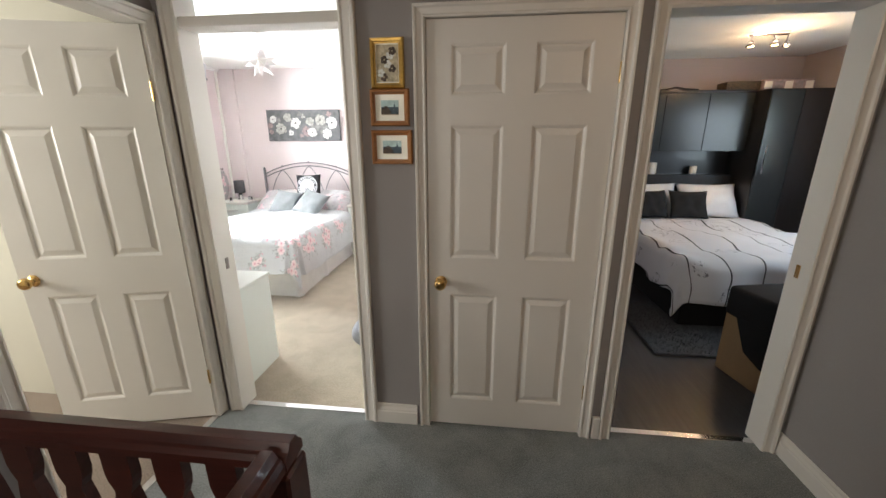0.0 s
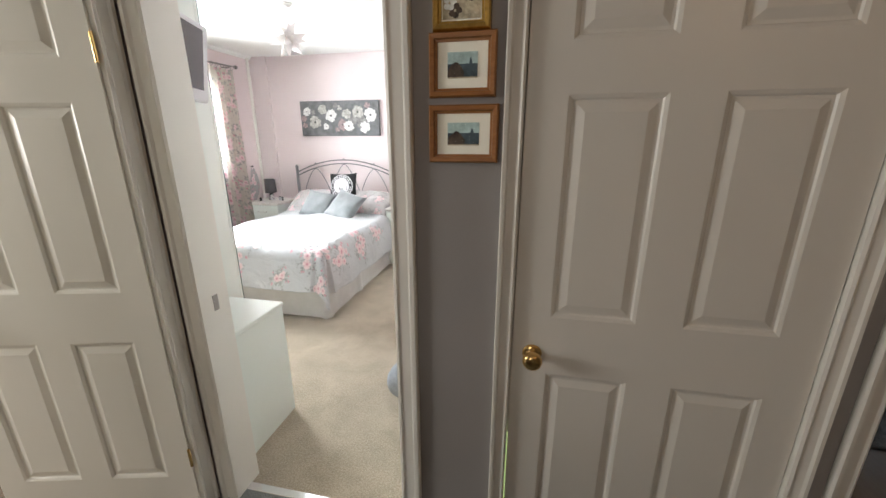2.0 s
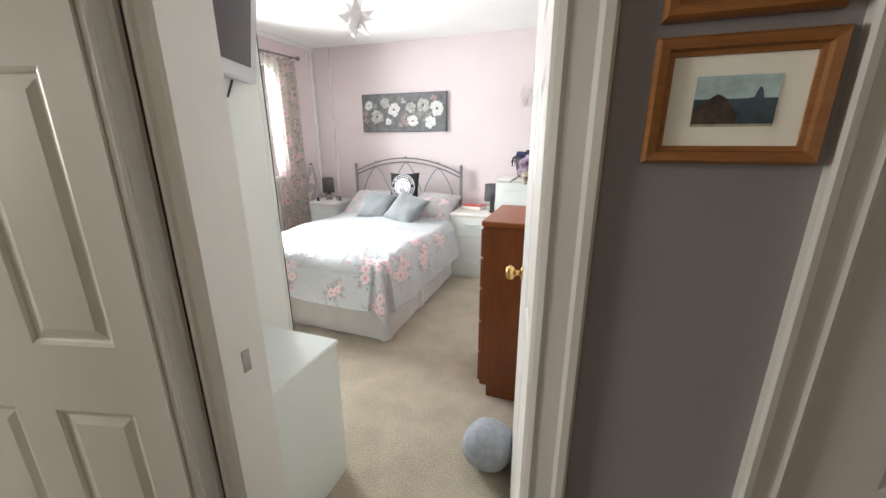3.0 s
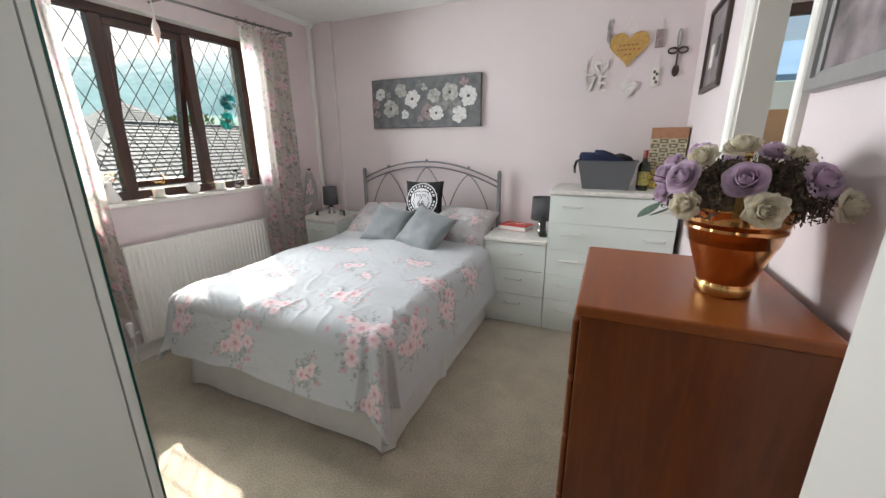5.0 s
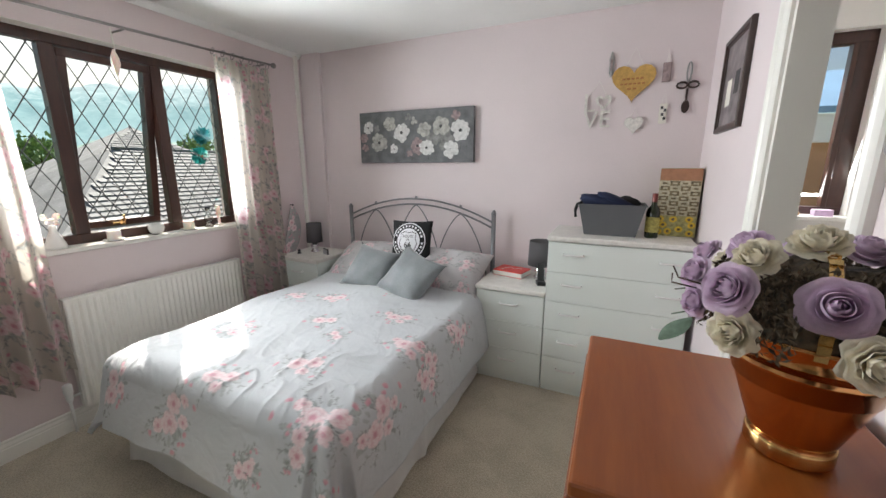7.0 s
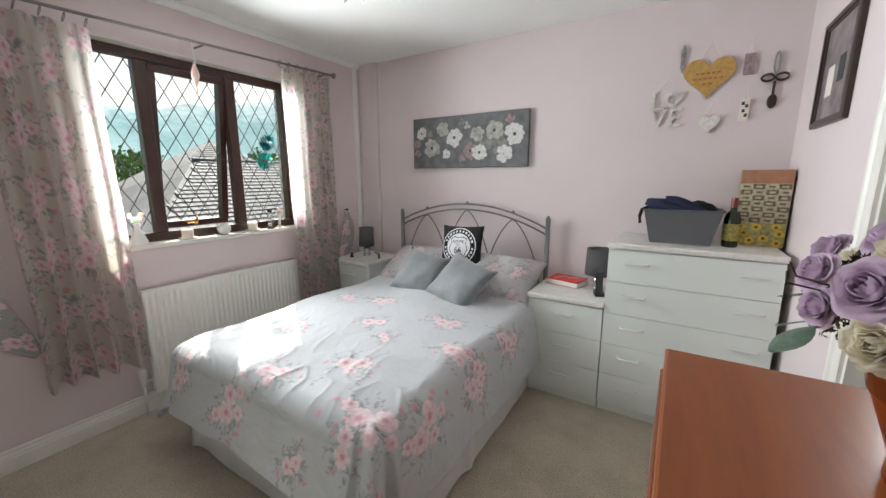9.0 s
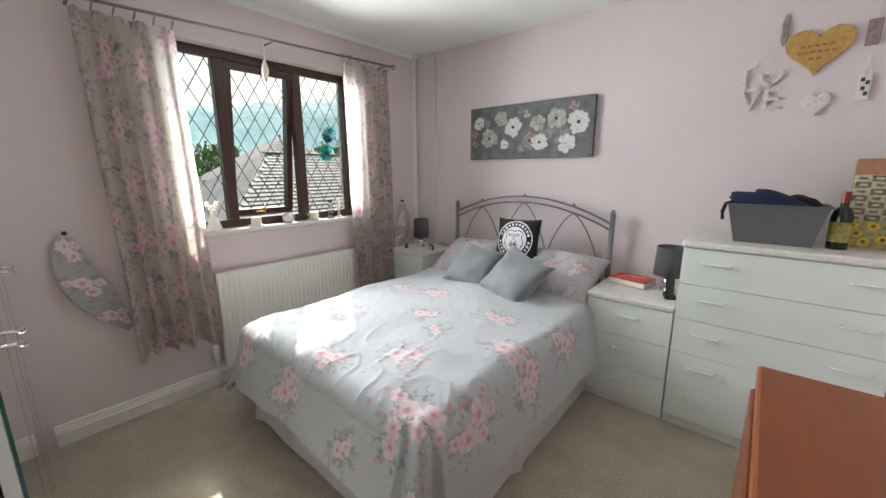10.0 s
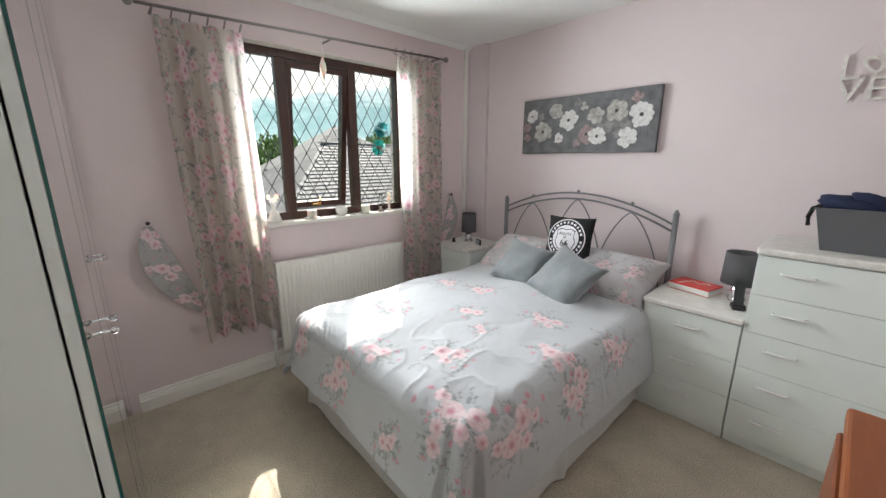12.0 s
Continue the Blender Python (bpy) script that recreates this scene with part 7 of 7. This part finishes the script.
th = thing("black_headboard_unit", (2.95, 5.38, 0), 0, "black back panel and shelf behind the bed", "headboard")
part("panel", nb(-0.75, 0.74, 0.06, 0.11, 0, 1.385), "black", th)
part("shelf", nb(-0.75, 0.74, -0.08, 0.06, 0.96, 1.10, bevel=0.003), "black", th)
for x, z, s, lab in ((2.75, 1.10, 0.055, "small white patterned pot on the black shelf"), (3.25, 1.10, 0.04, "small cream ornament on the black shelf")):
    t2 = thing("shelf_pot", (x, 5.35, z), 0, lab, "ornament")
    part("pot", lathe(bmesh.new(), [(0, 0), (s * 0.9, 0), (s, s * 0.4), (s, s * 2.6), (s * 0.9, s * 2.6), (s * 0.9, s * 0.4), (0, s * 0.3)], seg=16), "lovewhite", t2, smooth=True)
t2 = thing("basket", (3.62, 5.28, 2.07), 0, "row of patterned boxes on the overbed unit", "box")
part("box", nb(-0.25, 0.13, -0.1, 0.1, 0, 0.09, bevel=0.004), "dried", t2)
t2 = thing("photo_box", (4.0, 5.25, 2.05), 0, "grey patterned storage box on the black wardrobe", "box")
part("box", nb(-0.27, 0.25, -0.12, 0.12, 0, 0.12, bevel=0.004), "rosepaint", t2)
for k in range(5):
    part("print", nb(-0.26 + k * 0.105, -0.18 + k * 0.105, -0.1215, -0.1202, 0.02, 0.10), "photo" if k % 2 else "mount", t2, "patterned square")
t2 = thing("cable_bundle", (2.85, 5.25, 2.07), 0, "dark bundle lying on the overbed unit", "clutter")
part("bundle", tube(bmesh.new(), [(-0.2, 0, 0.01), (-0.1, -0.03, 0.02), (0, 0.0, 0.045), (0.1, -0.02, 0.02), (0.25, 0.0, 0.015)], 0.012, 6), "blackcloth", t2, smooth=True)

b2 = thing("second_bed", (3.0, 4.2, 0), 0, "black divan bed of the second bedroom", "bed")
part("base", nb(-0.72, 0.72, -0.95, 1.1, 0.0, 0.34, bevel=0.01), "blackcloth", b2)
part("mattress", nb(-0.71, 0.71, -0.95, 1.1, 0.34, 0.54, bevel=0.04, seg=2), "whitecloth", b2)
M["stripe"] = base_mat("white duvet with black piped lines", (0.74, 0.75, 0.78), 0.85)
nt = M["stripe"].node_tree
uv = coords(nt, "UV")
sx = nt.nodes.new("ShaderNodeSeparateXYZ")
nt.links.new(uv, sx.inputs[0])
w_ = math_node(nt, "ADD", sx.outputs[0], math_node(nt, "MULTIPLY", noise_tex(nt, uv, 1.4, 2), 0.28))
fr = math_node(nt, "FRACT", math_node(nt, "MULTIPLY", w_, 3.4))
line = math_node(nt, "LESS_THAN", math_node(nt, "ABSOLUTE", math_node(nt, "SUBTRACT", fr, 0.5)), 0.022)
tuft = math_node(nt, "MULTIPLY", math_node(nt, "GREATER_THAN", noise_tex(nt, uv, 26, 6, 0.8), 0.56), math_node(nt, "GREATER_THAN", noise_tex(nt, uv, 2.6, 1), 0.58))
c_ = mix_color(nt, line, (0.74, 0.75, 0.78), (0.03, 0.03, 0.035))
c_ = mix_color(nt, math_node(nt, "MULTIPLY", tuft, 0.85), c_, (0.16, 0.16, 0.18))
nt.links.new(c_, nt.nodes["Principled BSDF"].inputs["Base Color"])
d2 = thing("second_duvet", (3.0, 4.2, 0.6), 0, "white duvet with thin black lines and grey flower heads", "duvet")


def duvet2(u, v):
    W, L, sx_, sy_ = 1.44, 1.75, 0.36, 0.42
    a = -sx_ + u * (W + 2 * sx_)
    b = -sy_ + v * (L + sy_)
    px, py = min(max(a, 0), W), max(b, 0)
    dx_, dy_ = a - px, b - py
    d = math.hypot(dx_, dy_)
    r = 0.11
    if d < r * math.pi / 2:
        o, dr = r * math.sin(d / r), r * (1 - math.cos(d / r))
    else:
        o, dr = r + (d - r * math.pi / 2) * 0.2, r + (d - r * math.pi / 2) * 0.95
    wx_, wy_ = (dx_ / d, dy_ / d) if d > 1e-6 else (0, 0)
    f = 0.05 * noise.noise(Vector((a * 3, b * 3, 5))) * min(1, d * 4) + 0.03 * math.sin((a if abs(wy_) > abs(wx_) else b) * 9) * min(1, d * 3)
    z = 0.62 - dr + 0.04 * noise.noise(Vector((a * 2.2, b * 2.2, 1))) + 0.02 * noise.noise(Vector((a * 6, b * 6, 2)))
    return Vector((2.28 + px + wx_ * (o + f), 3.27 + py + wy_ * (o + f), z))


bm = sheet(duvet2, 70, 70, lambda u, v: (u * 2.16, v * 2.17))
ob = part("duvet_cover", local(bm, d2), "stripe", d2, "white lined cover", smooth=True, uv=True)
mo = ob.modifiers.new("thickness", "SOLIDIFY")
mo.thickness, mo.offset = 0.03, -1.0
soft("pillow", (2.66, 5.12, 0.80), 0.70, 0.46, 0.2, -30, 0, "whitecloth", "white pillow against the black headboard", seed=8.0)
soft("pillow", (3.36, 5.12, 0.80), 0.70, 0.46, 0.2, -30, 0, "whitecloth", "white pillow beside the black wardrobe", seed=6.0)
soft("cushion", (2.62, 4.92, 0.78), 0.40, 0.36, 0.12, -30, 6, "blackcloth", "black square cushion on the second bed", "cushion", seed=1.0)
soft("cushion", (3.04, 4.90, 0.78), 0.42, 0.36, 0.12, -30, -6, "blackcloth", "black square cushion leaning beside another", "cushion", seed=5.0)

th = thing("shaggy_rug", (2.75, 3.1, 0), 0, "charcoal shaggy rug on the dark boards", "rug")
rng = random.Random(9)
bm = nb(-0.85, 1.0, -0.34, 0.6, 0.0, 0.018, bevel=0.006)
part("backing", bm, "rug", th)
bm = bmesh.new()
for i in range(7000):
    x, y = rng.uniform(-0.86, 0.9), rng.uniform(-0.35, 0.5)
    a, h, l = rng.uniform(0, math.tau), rng.uniform(0.02, 0.04), rng.uniform(0.008, 0.02)
    c, s = math.cos(a), math.sin(a)
    vs = [bm.verts.new(p) for p in ((x - s * 0.003, y + c * 0.003, 0.015), (x + s * 0.003, y - c * 0.003, 0.015), (x + c * l, y + s * l, h))]
    bm.faces.new(vs)
ob = part("tuft", bm, "rug", th, "long charcoal pile")
ob["kind"] = "stuff"

th = thing("cardboard_box", (2.53, 2.48, 0), 12, "tall brown cardboard box near the doorway", "box")
part("box", nb(-0.23, 0.25, -0.28, 0.24, 0.0, 0.56, bevel=0.004), "cardboard", th)
th = thing("black_bag", (2.53, 2.48, 0.0), 12, "black bag draped over the cardboard box", "bag")
bm = bmesh.new()
box(bm, -0.245, 0.26, -0.295, 0.25, 0.40, 0.60, bevel=0.03, seg=3)
part("bag", bm, "blackcloth", th, smooth=True)
bm = bmesh.new()
vs = [bm.verts.new(c) for c in ((-0.243, -0.22, 0.42), (-0.243, 0.15, 0.42), (-0.245, 0.05, 0.22), (-0.245, -0.10, 0.16))]
bm.faces.new(vs)
ob = part("flap", bm, "blackcloth", th, "hanging black flap")
mo = ob.modifiers.new("thickness", "SOLIDIFY")
mo.thickness = 0.006
th = thing("second_radiator", (R2X - 0.06, 3.4, 0.15), 0, "white panel radiator under the second bedroom window", "radiator")
part("panel", nb(-0.03, 0.03, -0.45, 0.45, 0, 0.55, bevel=0.01), "gloss", th)

th = thing("spot_bar", (3.2, 4.35, CEIL), 0, "ceiling spotlight bar with three lit warm spots", "ceiling light")
part("base", nb(-0.16, 0.16, -0.03, 0.03, -0.03, 0, bevel=0.004), "chrome", th)
for k, (x, y) in enumerate(((-0.15, 0.0), (0.03, -0.05), (0.16, 0.0))):
    part("arm", tube(bmesh.new(), [(x, 0, -0.02), (x, y, -0.085)], 0.006, 6), "chrome", th)
    hd = part("spot_head", lathe(bmesh.new(), [(0.02, 0.0), (0.034, -0.05), (0.031, -0.05), (0.018, -0.004)], (x, y, -0.08), 16), "chrome", th, "small chrome spot", smooth=True)
    part("bulb", lathe(bmesh.new(), [(0.0, -0.052), (0.026 if k == 1 else 0.014, -0.046), (0.018, -0.03), (0, -0.03)], (x, y, -0.08), 14), "bulbglow", hd, "lit warm bulb", smooth=True)
lamp("lamp_second_bedroom", "POINT", pose(3.2, 4.28, CEIL - 0.2), 2.3, (1.0, 0.6, 0.28), 0.04)

# ---- outside: neighbours' roofs, trees, hills ----
M["rooftile"] = surface("grey-brown concrete roof tile", (0.21, 0.205, 0.205), 0.75, vary=0.2, scale=1.5, grain=30)
M["brick"] = surface("red brick", (0.25, 0.13, 0.10), 0.9, vary=0.2, scale=3, grain=60)
M["grass"] = surface("lawn", (0.10, 0.16, 0.045), 0.95, vary=0.2, scale=0.3, grain=8)
M["crown"] = surface("garden tree leaves", (0.24, 0.36, 0.11), 0.8, vary=0.3, scale=2, grain=20)


# Distance haze is painted in: the colour pales with height and glows faintly.
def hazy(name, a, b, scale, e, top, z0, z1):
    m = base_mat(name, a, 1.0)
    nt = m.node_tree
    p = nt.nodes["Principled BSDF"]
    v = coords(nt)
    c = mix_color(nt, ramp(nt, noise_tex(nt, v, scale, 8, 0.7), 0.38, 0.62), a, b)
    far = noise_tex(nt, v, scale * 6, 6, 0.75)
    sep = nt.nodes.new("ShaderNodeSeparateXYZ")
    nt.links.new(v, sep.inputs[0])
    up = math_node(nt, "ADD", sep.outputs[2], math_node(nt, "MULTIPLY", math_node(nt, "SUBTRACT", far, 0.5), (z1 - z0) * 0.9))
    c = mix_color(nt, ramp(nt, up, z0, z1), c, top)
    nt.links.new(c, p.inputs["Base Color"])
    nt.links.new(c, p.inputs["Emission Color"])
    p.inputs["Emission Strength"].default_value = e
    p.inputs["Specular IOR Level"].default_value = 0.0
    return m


M["farhill"] = hazy("wooded hill, haze painted in", (0.34, 0.47, 0.47), (0.22, 0.35, 0.36), 0.035, 0.24, (1.0, 0.99, 0.96), 26, 62)
M["nearhill"] = hazy("wooded slope, haze painted in", (0.24, 0.34, 0.20), (0.11, 0.18, 0.12), 0.09, 0.18, (0.40, 0.50, 0.48), 1, 10)
M["fence"] = surface("orange-brown boards", (0.50, 0.29, 0.18), 0.9, vary=0.15, scale=2)
GZ = -2.75
structure("ground", nb(-600, 300, -400, 400, GZ - 0.5, GZ), "grass", "green ground outside")


def roof(name, cx, cy, rz, L, W, eave, ridge, hip, label):
    th = thing(name, (cx, cy, GZ), rz, label, "house")
    e, r = eave - GZ, ridge - GZ
    part("wall", nb(-L / 2 + 0.4, L / 2 - 0.4, -W / 2 + 0.4, W / 2 - 0.4, 0, e - 0.05), "brick", th, "brick walls")
    bm = bmesh.new()
    hl = L / 2 - hip
    # two long slopes in courses, and hipped ends
    n, cols = 24, int(L / 0.22)
    for s in (-1, 1):
        for i in range(n):
            t0, t1 = i / n, (i + 1) / n
            z0, z1 = e + (r - e) * t0, e + (r - e) * t1
            y0, y1 = s * W / 2 * (1 - t0), s * W / 2 * (1 - t1)
            h0, h1 = L / 2 - hip * t0, L / 2 - hip * t1
            for c in range(cols):
                u0, u1 = -L / 2 + c * L / cols, -L / 2 + (c + 0.86) * L / cols
                if u0 < -h1 - 0.05 or u1 > h1 + 0.05:
                    continue
                vs = [bm.verts.new(p) for p in ((u0, y0, z0 + 0.045), (u1, y0, z0 + 0.045), (u1, y1, z1 + 0.02), (u0, y1, z1 + 0.02))]
                bm.faces.new(vs)
                vs2 = [bm.verts.new(p) for p in ((u0, y0, z0), (u1, y0, z0), (u1, y0, z0 + 0.045), (u0, y0, z0 + 0.045))]
                bm.faces.new(vs2)
    ob = part("roof_tiles", bm, "rooftile", th, "interlocking grey-brown tiles")
    ob["kind"] = "stuff"
    bm = bmesh.new()
    A = [bm.verts.new(p) for p in ((-L / 2, -W / 2, e), (L / 2, -W / 2, e), (L / 2, W / 2, e), (-L / 2, W / 2, e))]
    P, Q = bm.verts.new((-hl, 0, r)), bm.verts.new((hl, 0, r))
    for f in ((A[0], A[1], Q, P), (A[2], A[3], P, Q), (A[1], A[2], Q), (A[3], A[0], P), (A[3], A[2], A[1], A[0])):
        bm.faces.new(f)
    part("roof", bm, "rooftile", th, "tiled roof slope")
    part("ridge", tube(bmesh.new(), [(-hl, 0, r + 0.03), (hl, 0, r + 0.02)], 0.05, 8), "rooftile", th, "ridge tiles")
    return th


roof("house", -13.5, 12.6, 92, 15.0, 8.5, -0.4, 1.98, 3.6, "brick house with a grey-brown hipped tile roof below the window")
roof("house", -24.5, 14.9, 82, 9.5, 9.5, 0.6, 3.6, 4.7, "brick house with a pyramid tile roof farther down the slope")
roof("house", -22.0, -1.0, 60, 11.0, 8.0, -1.2, 0.9, 2.5, "brick house with a low tiled roof by the trees")
rng = random.Random(21)


def tree(x, y, h, r, label):
    th = thing("tree", (x, y, GZ), 0, label, "tree")
    part("trunk", tube(bmesh.new(), [(0, 0, 0), (0.05, 0, h * 0.4), (0, 0.1, h * 0.75)], 0.2, 7, radii=[0.22, 0.14, 0.05]), "dried", th, "brown trunk")
    bm = bmesh.new()
    for i in range(1500):
        d = Vector((rng.gauss(0, 1), rng.gauss(0, 1), rng.gauss(0, 1))).normalized()
        k = 1 + 0.35 * noise.noise(d * 2.2 + Vector((x, y, 0)))
        p = Vector((0, 0, h * 0.68)) + Vector((d.x * r, d.y * r, d.z * h * 0.33)) * k * rng.uniform(0.6, 1)
        q = Euler((rng.uniform(0, 6), rng.uniform(0, 6), 0)).to_matrix()
        s = r * 0.09
        bm.faces.new([bm.verts.new(p + q @ Vector(c) * s) for c in ((-1, 0, 0), (0, -0.6, 0), (1, 0, 0), (0, 0.6, 0))])
    ob = part("crown", bm, "crown", th, "loose green leaves")
    ob["kind"] = "stuff"


for x, y, h, r in ((-20, 4.0, 5.2, 1.5), (-17, 1.5, 3.8, 1.3), (-30, 9, 6.0, 2.2), (-33, 14, 6.2, 2.4), (-15, -3, 4, 1.4), (-38, 27, 7, 2.6)):
    tree(x, y, h, r, "small leafy garden tree between the houses")


def slope(x0, x1, y0, z0, y1, z1, t=0.08):
    bm = bmesh.new()
    A = [bm.verts.new(p) for p in ((x0, y0, z0), (x1, y0, z0), (x1, y1, z1), (x0, y1, z1))]
    B = [bm.verts.new(v.co + Vector((0, 0, t))) for v in A]
    bm.faces.new(A[::-1])
    bm.faces.new(B)
    for k in range(4):
        bm.faces.new((A[k], A[(k + 1) % 4], B[(k + 1) % 4], B[k]))
    return bm


def ridge(name, dist, height, mat, seed, lo=GZ):
    def fn(u, v):
        a = radians(60 + u * 240)
        hh = height * (0.75 + 0.35 * noise.noise(Vector((u * 5 + seed, seed, 0))) + 0.05 * noise.noise(Vector((u * 60, seed, 1))))
        d = dist * (1 + 0.5 * v)
        return Vector((d * math.cos(a), d * math.sin(a), lo + hh * v + 1.5 * noise.noise(Vector((u * 90, v * 12, seed))) + 0.03 * height * noise.noise(Vector((u * 260, v * 9, seed)))))
    ob = structure(name, sheet(fn, 420, 12), mat, "wooded hillside with haze painted into its colour")
    for p in ob.data.polygons:
        p.use_smooth = True


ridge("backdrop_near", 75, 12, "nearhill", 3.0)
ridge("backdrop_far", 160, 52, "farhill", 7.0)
structure("backdrop_wall", nb(-1.5, 5.0, 9.0, 9.1, GZ, 1.78), "fence", "orange-brown wall beyond the ensuite window")
structure("backdrop_fascia", nb(-1.5, 5.0, 8.9, 9.1, 1.78, 2.12), "plastic", "white fascia board")
M["slate"] = surface("blue-grey slate", (0.22, 0.36, 0.52), 0.6, vary=0.1, scale=2)
structure("backdrop_roof", slope(-1.5, 5.0, 8.85, 2.12, 11.0, 2.9), "slate", "blue-grey slate roof edge")
